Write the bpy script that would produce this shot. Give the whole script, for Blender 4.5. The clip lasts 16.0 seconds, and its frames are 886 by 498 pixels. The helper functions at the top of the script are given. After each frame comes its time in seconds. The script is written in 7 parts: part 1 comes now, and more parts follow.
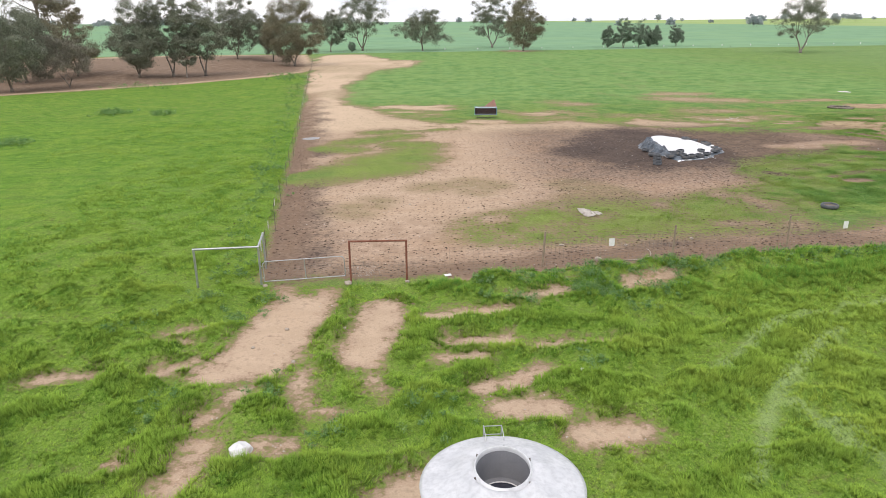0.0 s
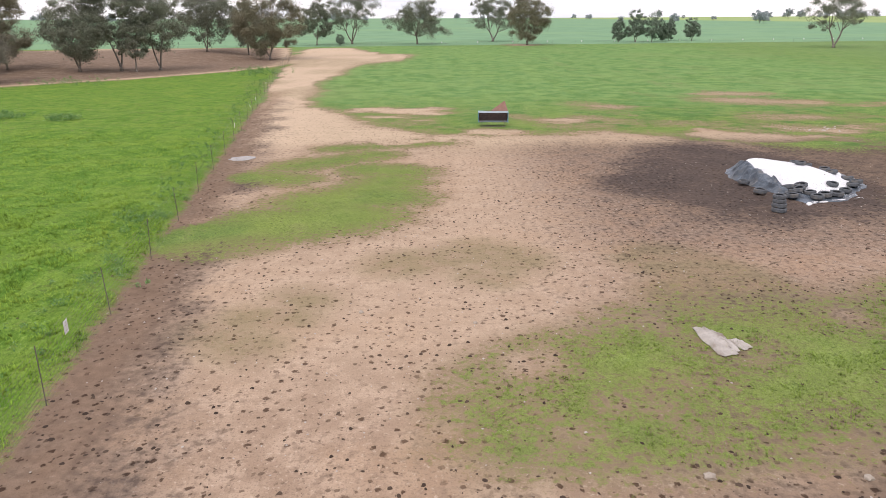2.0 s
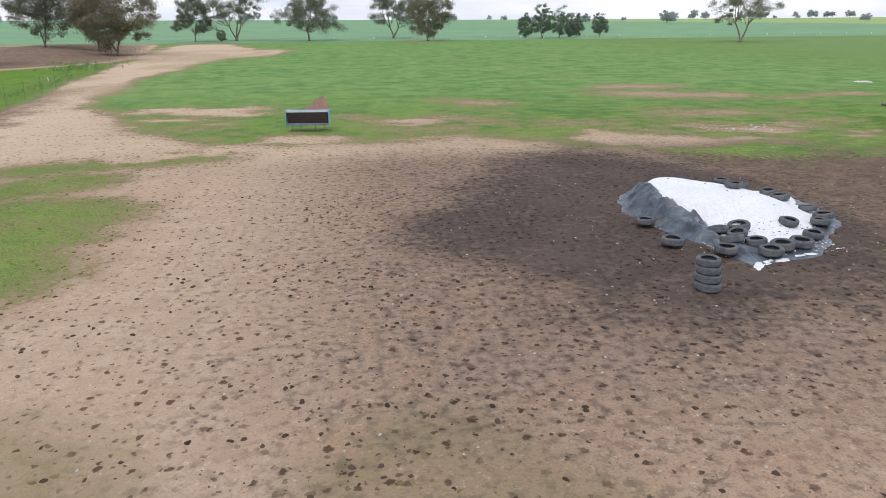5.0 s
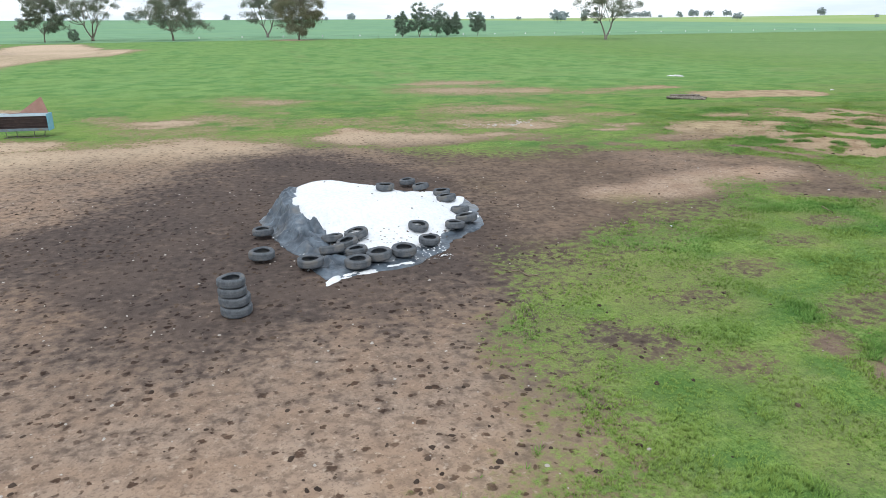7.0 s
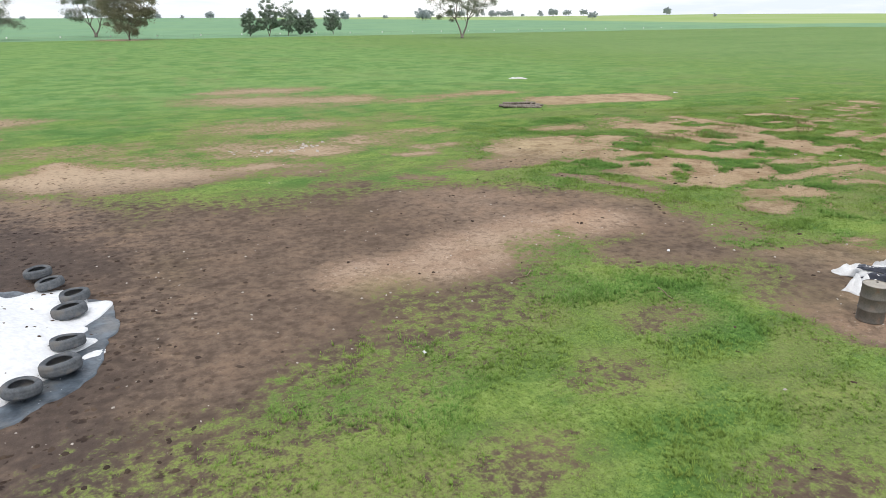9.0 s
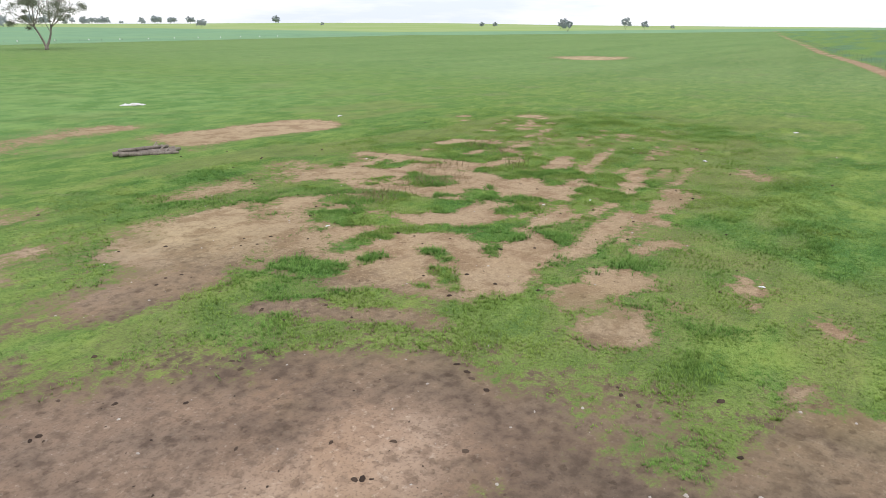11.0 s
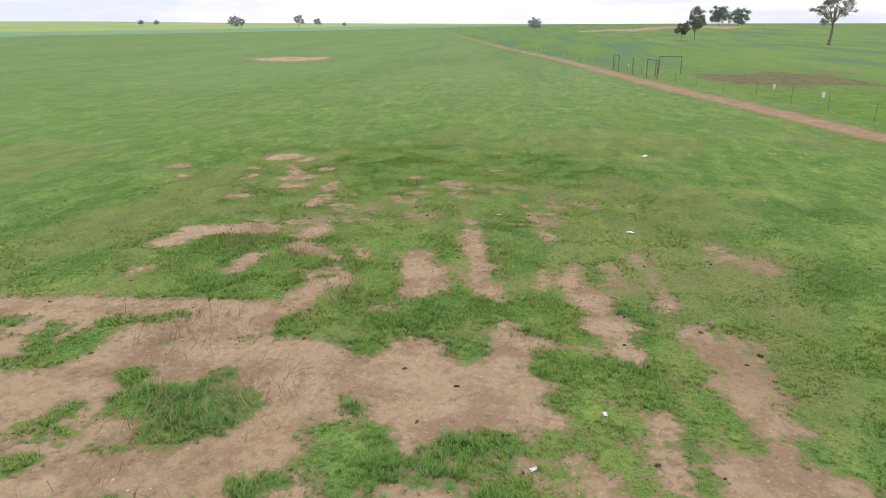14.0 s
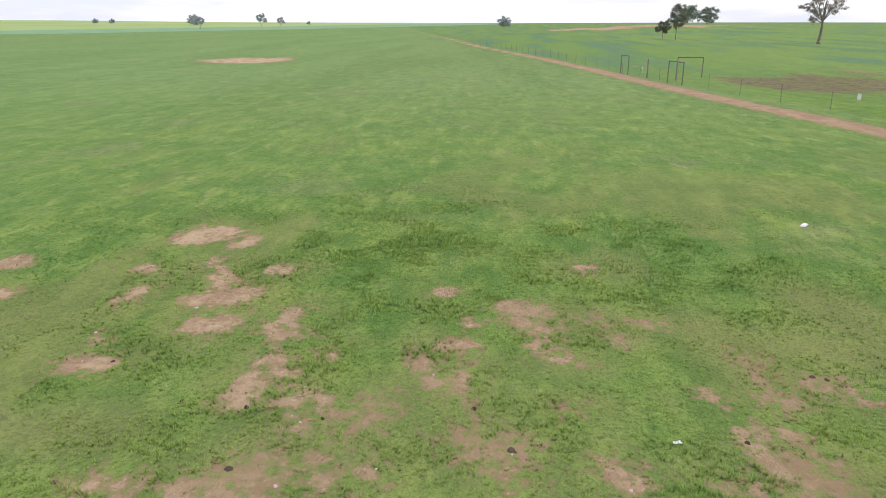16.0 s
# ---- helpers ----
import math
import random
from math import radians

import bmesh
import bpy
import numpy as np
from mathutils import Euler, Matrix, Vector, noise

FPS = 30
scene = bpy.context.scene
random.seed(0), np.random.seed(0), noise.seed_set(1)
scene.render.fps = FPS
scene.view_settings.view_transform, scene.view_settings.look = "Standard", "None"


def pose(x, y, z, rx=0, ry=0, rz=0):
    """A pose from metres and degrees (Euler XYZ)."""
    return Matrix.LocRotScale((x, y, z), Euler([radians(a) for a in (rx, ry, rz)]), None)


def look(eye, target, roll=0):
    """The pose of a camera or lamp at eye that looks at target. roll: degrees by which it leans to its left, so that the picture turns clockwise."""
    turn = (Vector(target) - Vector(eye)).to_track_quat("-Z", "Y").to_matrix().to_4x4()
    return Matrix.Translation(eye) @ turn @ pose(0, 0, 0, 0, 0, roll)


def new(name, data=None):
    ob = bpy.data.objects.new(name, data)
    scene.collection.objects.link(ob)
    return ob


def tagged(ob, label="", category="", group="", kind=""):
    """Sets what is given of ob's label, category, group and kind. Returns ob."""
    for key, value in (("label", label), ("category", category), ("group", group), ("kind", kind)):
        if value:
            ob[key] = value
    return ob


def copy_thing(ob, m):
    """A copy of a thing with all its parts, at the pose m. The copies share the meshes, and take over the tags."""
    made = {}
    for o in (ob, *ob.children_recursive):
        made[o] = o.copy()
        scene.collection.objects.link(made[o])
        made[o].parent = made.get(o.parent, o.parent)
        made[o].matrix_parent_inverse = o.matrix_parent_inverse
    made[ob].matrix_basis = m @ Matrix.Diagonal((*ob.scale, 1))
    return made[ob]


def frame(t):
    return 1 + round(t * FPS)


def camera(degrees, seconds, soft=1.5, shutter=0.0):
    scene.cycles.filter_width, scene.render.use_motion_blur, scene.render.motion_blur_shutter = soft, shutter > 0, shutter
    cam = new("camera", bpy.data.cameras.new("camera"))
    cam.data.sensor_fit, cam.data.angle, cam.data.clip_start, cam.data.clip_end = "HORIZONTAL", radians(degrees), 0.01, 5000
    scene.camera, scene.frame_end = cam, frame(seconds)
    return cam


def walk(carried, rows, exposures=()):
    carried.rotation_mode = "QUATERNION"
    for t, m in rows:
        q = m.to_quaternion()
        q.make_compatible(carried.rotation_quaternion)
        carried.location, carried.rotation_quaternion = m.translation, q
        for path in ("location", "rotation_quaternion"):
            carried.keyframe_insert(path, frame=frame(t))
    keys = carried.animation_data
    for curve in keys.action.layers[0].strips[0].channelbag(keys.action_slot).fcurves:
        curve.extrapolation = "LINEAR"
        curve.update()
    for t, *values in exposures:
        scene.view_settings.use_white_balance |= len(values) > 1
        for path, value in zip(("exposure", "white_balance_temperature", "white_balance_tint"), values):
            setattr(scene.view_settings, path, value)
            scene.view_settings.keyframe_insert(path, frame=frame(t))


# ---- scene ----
cam = camera(66.0, 16.0, 0.85)
PATH = [
    (0, (0.713, -1.683, 12.125), (0.74, 0.212, 11.487), -0.4),
    (0.5, (0.864, 3.771, 11.618), (0.894, 5.665, 10.977), -0.3),
    (1, (1.074, 9.595, 11.175), (1.105, 11.488, 10.531), -0.2),
    (1.5, (1.319, 15.729, 10.584), (1.353, 17.622, 9.937), -0.2),
    (2, (1.621, 21.707, 9.979), (1.655, 23.6, 9.333), -0.2),
    (2.5, (2.271, 27.398, 9.644), (2.306, 29.29, 8.997), -0.2),
    (3, (3.476, 32.091, 9.152), (3.508, 33.983, 8.507), -0.3),
    (3.2, (4.186, 33.517, 8.939), (4.218, 35.409, 8.29), -0.2),
    (5.3, (11.969, 40.221, 7.105), (12.293, 42.089, 6.467), -0.3),
    (5.5, (13.009, 40.36, 7.058), (13.39, 42.217, 6.419), -0.4),
    (6, (15.614, 40.571, 7.001), (16.097, 42.403, 6.36), -0.3),
    (6.5, (18.421, 40.491, 7.013), (18.913, 42.32, 6.371), -0.3),
    (7, (21.078, 40.606, 6.797), (21.573, 42.434, 6.155), -0.2),
    (7.5, (23.428, 41.626, 6.623), (23.925, 43.453, 5.979), -0.2),
    (8, (25.522, 43.37, 6.537), (26.035, 45.192, 5.891), -0.1),
    (8.5, (27.479, 45.793, 6.553), (28.159, 47.559, 5.905), 0.1),
    (9, (29.373, 48.595, 6.584), (30.19, 50.302, 5.938), -0.1),
    (9.5, (31.156, 51.639, 6.593), (32.121, 53.269, 5.951), 0.1),
    (10, (33.075, 54.813, 6.633), (34.246, 56.302, 5.995), 0.1),
    (10.2, (33.759, 56.058, 6.632), (35.031, 57.465, 5.997), 0.2),
    (12.3, (41.394, 66.022, 6.542), (43.2, 66.613, 5.916), -0.0),
    (12.5, (42.396, 66.818, 6.511), (44.218, 67.354, 5.884), 0.0),
    (13, (45.277, 68.616, 6.436), (47.13, 69.033, 5.809), 0.0),
    (13.5, (48.096, 70.214, 6.414), (49.968, 70.539, 5.787), -0.0),
    (14, (51.029, 71.646, 6.413), (52.91, 71.908, 5.785), 0.0),
    (14.5, (54.121, 72.83, 6.339), (56.008, 73.05, 5.711), -0.0),
    (15, (57.482, 73.787, 6.242), (59.372, 73.975, 5.614), -0.0),
    (15.5, (61.303, 74.666, 6.109), (63.193, 74.843, 5.48), -0.0),
    (16, (65.126, 75.603, 6.012), (67.017, 75.774, 5.382), -0.0),
]
walk(cam, [(t, look(eye, target, roll)) for t, eye, target, roll in PATH],
     [(0, 0.12, 6700, 16), (1, 0.14, 6650, 20), (2, 0.06, 6720, 21), (3, -0.1, 6560, 19), (5.5, -0.14, 6200, 13), (6.5, 0.02, 6100, 9), (8, 0.12, 6150, 9), (9, 0.1, 6500, 12), (10, 0.11, 6450, 13), (12.5, 0.0, 6500, 16), (14, 0.0, 6500, 18), (16, 0.05, 6500, 19)])

# ---- light: a bright, high overcast ----
SUN_ELEVATION, SUN_TURN = radians(52), radians(205)
world = bpy.data.worlds.new("overcast_sky")
scene.world = world
world.use_nodes = True
wt = world.node_tree
wt.nodes.clear()
w_out = wt.nodes.new("ShaderNodeOutputWorld")
w_bg = wt.nodes.new("ShaderNodeBackground")
w_sky = wt.nodes.new("ShaderNodeTexSky")
w_sky.sky_type = "NISHITA"
w_sky.sun_disc = False
w_sky.sun_elevation = SUN_ELEVATION
w_sky.sun_rotation = SUN_TURN
w_dim = wt.nodes.new("ShaderNodeMix")
w_dim.data_type, w_dim.blend_type = "RGBA", "MULTIPLY"
w_dim.inputs[0].default_value = 1.0
w_dim.inputs[7].default_value = (0.12, 0.12, 0.12, 1)
w_co = wt.nodes.new("ShaderNodeTexCoord")
w_map = wt.nodes.new("ShaderNodeMapping")
w_map.inputs["Scale"].default_value = (2.2, 2.2, 16.0)
w_noise = wt.nodes.new("ShaderNodeTexNoise")
w_noise.inputs["Scale"].default_value = 1.6
w_noise.inputs["Detail"].default_value = 6
w_noise.inputs["Roughness"].default_value = 0.55
w_ramp = wt.nodes.new("ShaderNodeValToRGB")
w_ramp.color_ramp.elements[0].position, w_ramp.color_ramp.elements[0].color = 0.38, (0.74, 0.82, 0.92, 1)
w_ramp.color_ramp.elements[1].position, w_ramp.color_ramp.elements[1].color = 0.62, (1.04, 1.05, 1.06, 1)
w_mix = wt.nodes.new("ShaderNodeMix")
w_mix.data_type = "RGBA"
w_mix.inputs[0].default_value = 0.88
wt.links.new(w_co.outputs["Generated"], w_map.inputs["Vector"])
wt.links.new(w_map.outputs["Vector"], w_noise.inputs["Vector"])
wt.links.new(w_noise.outputs["Fac"], w_ramp.inputs["Fac"])
wt.links.new(w_sky.outputs["Color"], w_dim.inputs[6])
wt.links.new(w_dim.outputs[2], w_mix.inputs[6])
wt.links.new(w_ramp.outputs["Color"], w_mix.inputs[7])
wt.links.new(w_mix.outputs[2], w_bg.inputs["Color"])
w_bg.inputs["Strength"].default_value = 1.13
wt.links.new(w_bg.outputs["Background"], w_out.inputs["Surface"])

sun_data = bpy.data.lights.new("sun", "SUN")
sun_data.energy, sun_data.angle, sun_data.color = 1.2, radians(18), (1.0, 0.95, 0.88)
sun = new("sun", sun_data)
sun.rotation_euler = Euler((radians(90) - SUN_ELEVATION, 0, math.pi - SUN_TURN))

# ---- materials ----
class Nodes:
    """A short way to write a node material."""

    def __init__(self, name, rough=0.9, metal=0.0, spec=0.3):
        self.mat = bpy.data.materials.new(name)
        self.mat.use_nodes = True
        self.t = self.mat.node_tree
        self.b = self.t.nodes["Principled BSDF"]
        self.b.inputs["Roughness"].default_value = rough
        self.b.inputs["Metallic"].default_value = metal
        self.b.inputs["Specular IOR Level"].default_value = spec
        self.place = self.t.nodes.new("ShaderNodeNewGeometry")
        self.pos = self.place.outputs["Position"]
        self.obj = self.t.nodes.new("ShaderNodeTexCoord").outputs["Object"]

    def put(self, socket, v):
        if isinstance(v, bpy.types.NodeSocket):
            self.t.links.new(v, socket)
        elif isinstance(v, (tuple, list)):
            socket.default_value = (*v, 1) if len(v) == 3 and len(socket.default_value) == 4 else v
        else:
            socket.default_value = v

    def math(self, op, a, b=0.0, clamp=False):
        n = self.t.nodes.new("ShaderNodeMath")
        n.operation, n.use_clamp = op, clamp
        self.put(n.inputs[0], a)
        self.put(n.inputs[1], b)
        return n.outputs[0]

    def noise(self, scale, detail=4.0, rough=0.55, vec=None, stretch=None):
        n = self.t.nodes.new("ShaderNodeTexNoise")
        n.inputs["Scale"].default_value, n.inputs["Detail"].default_value, n.inputs["Roughness"].default_value = scale, detail, rough
        v = self.pos if vec is None else vec
        if stretch:
            m = self.t.nodes.new("ShaderNodeMapping")
            m.inputs["Scale"].default_value = stretch
            self.t.links.new(v, m.inputs["Vector"])
            v = m.outputs["Vector"]
        self.t.links.new(v, n.inputs["Vector"])
        return n.outputs["Fac"]

    def step(self, v, lo, hi, a=0.0, b=1.0):
        n = self.t.nodes.new("ShaderNodeMapRange")
        n.interpolation_type = "SMOOTHSTEP"
        self.put(n.inputs["Value"], v)
        for k, x in (("From Min", lo), ("From Max", hi), ("To Min", a), ("To Max", b)):
            n.inputs[k].default_value = x
        return n.outputs["Result"]

    def mix(self, f, a, b, blend="MIX"):
        n = self.t.nodes.new("ShaderNodeMix")
        n.data_type, n.blend_type = "RGBA", blend
        self.put(n.inputs[0], f)
        self.put(n.inputs[6], a)
        self.put(n.inputs[7], b)
        return n.outputs[2]

    def spots(self, scale, radius, gone):
        """Round marks of uneven size, strewn at random; gone: the share of places left empty."""
        shift = self.t.nodes.new("ShaderNodeVectorMath")
        shift.operation = "MULTIPLY_ADD"
        wob = self.t.nodes.new("ShaderNodeTexNoise")
        wob.inputs["Scale"].default_value, wob.inputs["Detail"].default_value = 9.0, 3.0
        self.t.links.new(self.pos, wob.inputs["Vector"])
        self.t.links.new(wob.outputs["Color"], shift.inputs[0])
        shift.inputs[1].default_value = (0.2, 0.2, 0.0)
        self.t.links.new(self.pos, shift.inputs[2])
        v = self.t.nodes.new("ShaderNodeTexVoronoi")
        v.voronoi_dimensions = "2D"
        v.inputs["Scale"].default_value = scale
        self.t.links.new(shift.outputs[0], v.inputs["Vector"])
        pick = self.t.nodes.new("ShaderNodeSeparateXYZ")
        self.t.links.new(v.outputs["Color"], pick.inputs[0])
        size = self.math("ADD", self.math("MULTIPLY", pick.outputs[1], 0.9), 0.5)
        near = self.step(self.math("DIVIDE", v.outputs["Distance"], size), radius, radius * 0.55)
        return self.math("MULTIPLY", near, self.step(pick.outputs[0], gone, gone + 0.25))

    def attr(self, name):
        n = self.t.nodes.new("ShaderNodeAttribute")
        n.attribute_name = name
        return n.outputs["Fac"]

    def random(self):
        return self.t.nodes.new("ShaderNodeObjectInfo").outputs["Random"]

    def island(self):
        return self.place.outputs["Random Per Island"]

    def axis(self, k):
        n = self.t.nodes.new("ShaderNodeSeparateXYZ")
        self.t.links.new(self.pos, n.inputs[0])
        return n.outputs[k]

    def bump(self, h, strength=0.5, distance=0.05):
        n = self.t.nodes.new("ShaderNodeBump")
        n.inputs["Strength"].default_value, n.inputs["Distance"].default_value = strength, distance
        self.put(n.inputs["Height"], h)
        self.t.links.new(n.outputs["Normal"], self.b.inputs["Normal"])

    def colour(self, v):
        self.put(self.b.inputs["Base Color"], v)
        return self.mat


def plain(name, a, b, scale=6.0, rough=0.8, metal=0.0, spec=0.3, bump=0.25, relief=0.01, fine=40.0, dirt=None):
    """A surface of two close colours with grain, blotches and relief."""
    n = Nodes(name, rough, metal, spec)
    big, small = n.noise(scale, 5, vec=n.obj), n.noise(fine, 3, vec=n.obj)
    c = n.mix(n.step(big, 0.3, 0.7), a, b)
    c = n.mix(n.step(small, 0.35, 0.75, 0.0, 0.35), c, tuple(x * 0.6 for x in a))
    if dirt:
        c = n.mix(n.step(n.noise(scale * 0.45, 6, 0.65, vec=n.obj), 0.5, 0.68), c, dirt)
    n.put(n.b.inputs["Roughness"], n.step(small, 0.2, 0.8, max(rough - 0.12, 0.05), min(rough + 0.1, 1)))
    n.bump(n.math("ADD", n.math("MULTIPLY", big, 0.6), n.math("MULTIPLY", small, 0.4)), bump, relief)
    return n.colour(c)


def ground_material():
    n = Nodes("paddock_ground", 0.97, spec=0.06)
    x, y = n.axis(0), n.axis(1)
    n1, n2, n3, n4 = n.noise(0.22, 4), n.noise(0.9, 4), n.noise(3.6, 5), n.noise(17.0, 4)
    wide = n.noise(0.06, 3)
    speck = n.noise(55.0, 2)
    lush, dung, red, thin = n.attr("lush"), n.attr("dung"), n.attr("red"), n.attr("thin")
    edge = n.math("ADD", n.attr("bare"), n.math("MULTIPLY", n.math("SUBTRACT", n2, 0.5), 1.6))
    edge = n.math("ADD", edge, n.math("MULTIPLY", n.math("SUBTRACT", n3, 0.5), 1.7))
    edge = n.math("ADD", edge, n.math("MULTIPLY", n.math("SUBTRACT", n4, 0.5), 0.9))
    edge = n.math("MULTIPLY", edge, n.step(x, 44.0, 50.0, 1.0, 1.7))
    mixed = n.math("ADD", n.math("MULTIPLY", n.math("SUBTRACT", n3, 0.5), 3.0), n.math("MULTIPLY", n.math("SUBTRACT", n4, 0.5), 1.5))
    calm = n.math("SUBTRACT", 1.0, n.math("MULTIPLY", thin, 0.65))
    edge = n.math("ADD", n.math("MULTIPLY", edge, calm), n.math("MULTIPLY", mixed, n.math("MULTIPLY", thin, 0.8)))
    bare = n.step(edge, -0.4, 0.42)
    worn = n.math("MAXIMUM", n.step(edge, -0.9, 0.1, 0.0, 0.55), n.math("MULTIPLY", thin, 0.6))
    # grass
    thick = n.math("ADD", n.attr("thick"), n.math("MULTIPLY", n.math("SUBTRACT", n3, 0.5), 1.1), True)
    g = n.mix(thick, n.mix(n.step(n2, 0.36, 0.64), (0.17, 0.28, 0.064), (0.24, 0.345, 0.09)), n.mix(n.step(n2, 0.36, 0.64), (0.088, 0.205, 0.054), (0.145, 0.285, 0.075)))
    g = n.mix(n.step(n1, 0.47, 0.64, 0.0, 0.45), g, (0.31, 0.41, 0.1))
    g = n.mix(n.step(n3, 0.5, 0.68, 0.0, 0.55), g, (0.08, 0.17, 0.04))
    g = n.mix(n.step(n4, 0.5, 0.8, 0.0, 0.5), g, (0.06, 0.13, 0.03))
    g = n.mix(n.step(n.noise(0.45, 5), 0.57, 0.7, 0.0, 0.45), g, (0.25, 0.245, 0.12))
    deep = n.mix(n.step(n2, 0.36, 0.64), (0.115, 0.24, 0.027), (0.21, 0.365, 0.048))
    deep = n.mix(n.step(n1, 0.45, 0.65, 0.0, 0.45), deep, (0.3, 0.41, 0.06))
    deep = n.mix(n.step(n.noise(0.9, 5, stretch=(0.35, 1.6, 1.0)), 0.5, 0.66, 0.0, 0.5), deep, (0.24, 0.4, 0.07))
    deep = n.mix(n.step(n3, 0.46, 0.66, 0.0, 0.6), deep, (0.06, 0.155, 0.018))
    deep = n.mix(n.step(n4, 0.52, 0.78, 0.0, 0.5), deep, (0.04, 0.1, 0.02))
    deep = n.mix(n.math("MULTIPLY", n.step(x, 6.0, 18.0, 0.0, 0.35), n.step(y, 34.0, 30.0)), deep, (0.32, 0.45, 0.08))
    low = n.step(n.math("ADD", n.attr("clump"), n.math("MULTIPLY", n.math("SUBTRACT", n4, 0.5), 0.25)), 0.52, 0.36)
    deep = n.mix(n.math("MULTIPLY", low, n.step(y, 70.0, 34.0, 0.2, 0.6)), deep, n.mix(n.step(n3, 0.5, 0.68), (0.205, 0.32, 0.055), (0.21, 0.2, 0.075)))
    streak = n.noise(0.035, 5, 0.6, stretch=(0.35, 2.6, 1.0))
    blue = n.math("MULTIPLY", n.step(streak, 0.46, 0.62), n.step(x, 130.0, 190.0))
    # grass greys out eastwards: distance haze mixed into its colour
    g = n.mix(n.step(x, 80.0, 150.0, 0.0, 0.6), g, n.mix(n.step(streak, 0.4, 0.62), (0.275, 0.37, 0.17), (0.19, 0.285, 0.125)))
    g = n.mix(n.math("MULTIPLY", n.step(n.noise(0.16, 5, 0.65), 0.54, 0.68, 0.0, 0.6), n.step(x, 70.0, 95.0)), g, (0.26, 0.265, 0.14))
    deep = n.mix(n.math("MULTIPLY", n.step(y, 34.0, 52.0, 0.0, 0.14), n.step(n2, 0.3, 0.7, 1.0, 0.4)), deep, (0.07, 0.23, 0.045))
    g = n.mix(lush, g, deep)
    g = n.mix(n.math("MULTIPLY", blue, n.step(lush, 0.15, 0.4, 0.0, 0.85)), g, (0.13, 0.245, 0.16))
    g = n.mix(n.math("MULTIPLY", n.attr("pressed"), 0.6), g, (0.36, 0.46, 0.2))
    olive = n.math("MULTIPLY", n.math("MULTIPLY", n.step(x, 25.0, 17.0), n.math("SUBTRACT", 1.0, lush)), n.step(y, 84.0, 70.0))
    g = n.mix(n.math("MULTIPLY", olive, 0.35), g, n.mix(n3, (0.33, 0.38, 0.085), (0.3, 0.28, 0.11)))
    tufts = n.noise(9.0, 5, 0.78, stretch=(1.0, 0.7, 1.0))
    g = n.mix(n.step(speck, 0.48, 0.64, 0.0, 0.7), g, (0.04, 0.085, 0.018))
    g = n.mix(n.step(tufts, 0.52, 0.66, 0.0, 0.65), g, (0.045, 0.1, 0.02))
    g = n.mix(n.step(tufts, 0.48, 0.34, 0.0, 0.5), g, n.mix(n.step(x, 40.0, 48.0), (0.34, 0.47, 0.13), (0.25, 0.39, 0.1)))
    east = n.math("MULTIPLY", n.step(x, 20.0, 28.0), n.math("SUBTRACT", 1.0, lush))
    waves = n.noise(0.8, 6, 0.66, stretch=(0.5, 1.0, 1.0))
    g = n.mix(n.math("MULTIPLY", n.step(waves, 0.47, 0.6, 0.0, 0.6), n.math("MULTIPLY", east, n.step(x, 100.0, 78.0, 0.25, 1.0))), g, (0.07, 0.165, 0.038))
    fleck = n.noise(1.0, 6, 0.75, stretch=(0.4, 1.2, 1.0))
    out_east = n.math("MULTIPLY", n.step(x, 70.0, 90.0), n.math("SUBTRACT", 1.0, lush))
    g = n.mix(n.math("MULTIPLY", n.step(fleck, 0.48, 0.62, 0.0, 0.45), out_east), g, (0.1, 0.2, 0.055))
    g = n.mix(n.math("MULTIPLY", n.step(fleck, 0.44, 0.34, 0.0, 0.5), out_east), g, (0.32, 0.38, 0.13))
    g = n.mix(n.math("MULTIPLY", n.step(waves, 0.44, 0.33, 0.0, 0.5), east), g, (0.29, 0.37, 0.09))
    g = n.mix(worn, g, n.mix(n.step(n4, 0.35, 0.65), (0.25, 0.275, 0.09), (0.19, 0.155, 0.085)))
    north = n.math("MULTIPLY", n.math("SUBTRACT", 1.0, lush), n.step(y, 84.0, 120.0))
    far = n.mix(n.step(n.noise(0.35, 5, 0.68), 0.4, 0.6), (0.115, 0.25, 0.075), (0.23, 0.385, 0.135))
    far = n.mix(n.step(wide, 0.45, 0.65, 0.0, 0.4), far, (0.25, 0.385, 0.14))
    g = n.mix(n.math("MULTIPLY", north, n.step(x, 110.0, 70.0, 0.2, 0.6)), g, far)
    # fields beyond the far fence
    over = n.math("SUBTRACT", n.math("SUBTRACT", y, n.math("MULTIPLY", x, 0.16)), 276.0)
    over = n.math("ADD", over, n.math("MULTIPLY", n.math("SUBTRACT", n1, 0.5), 5.0))
    turn = n.math("SUBTRACT", n.math("ADD", y, n.math("MULTIPLY", x, 0.34)), 476.0)
    over = n.math("MAXIMUM", over, n.math("MINIMUM", turn, n.math("SUBTRACT", x, 430.0)))
    # crop greens carry painted haze, paler and bluer than the crop itself
    crop = n.mix(n.step(wide, 0.3, 0.7), (0.18, 0.325, 0.185), (0.225, 0.38, 0.22))
    crop = n.mix(n.step(n.noise(0.012, 3), 0.45, 0.65, 0.0, 0.6), crop, (0.24, 0.39, 0.2))
    g = n.mix(n.step(over, 0.0, 3.0), g, crop)
    pale = n.mix(n.step(n.noise(0.01, 4), 0.35, 0.65), (0.3, 0.42, 0.14), (0.36, 0.44, 0.2))
    g = n.mix(n.math("MULTIPLY", n.step(n.math("ADD", over, n.math("MULTIPLY", x, 0.35)), 560.0, 600.0), n.step(n.math("SUBTRACT", x, n.math("MULTIPLY", y, 0.72)), 0.0, 60.0)), g, pale)
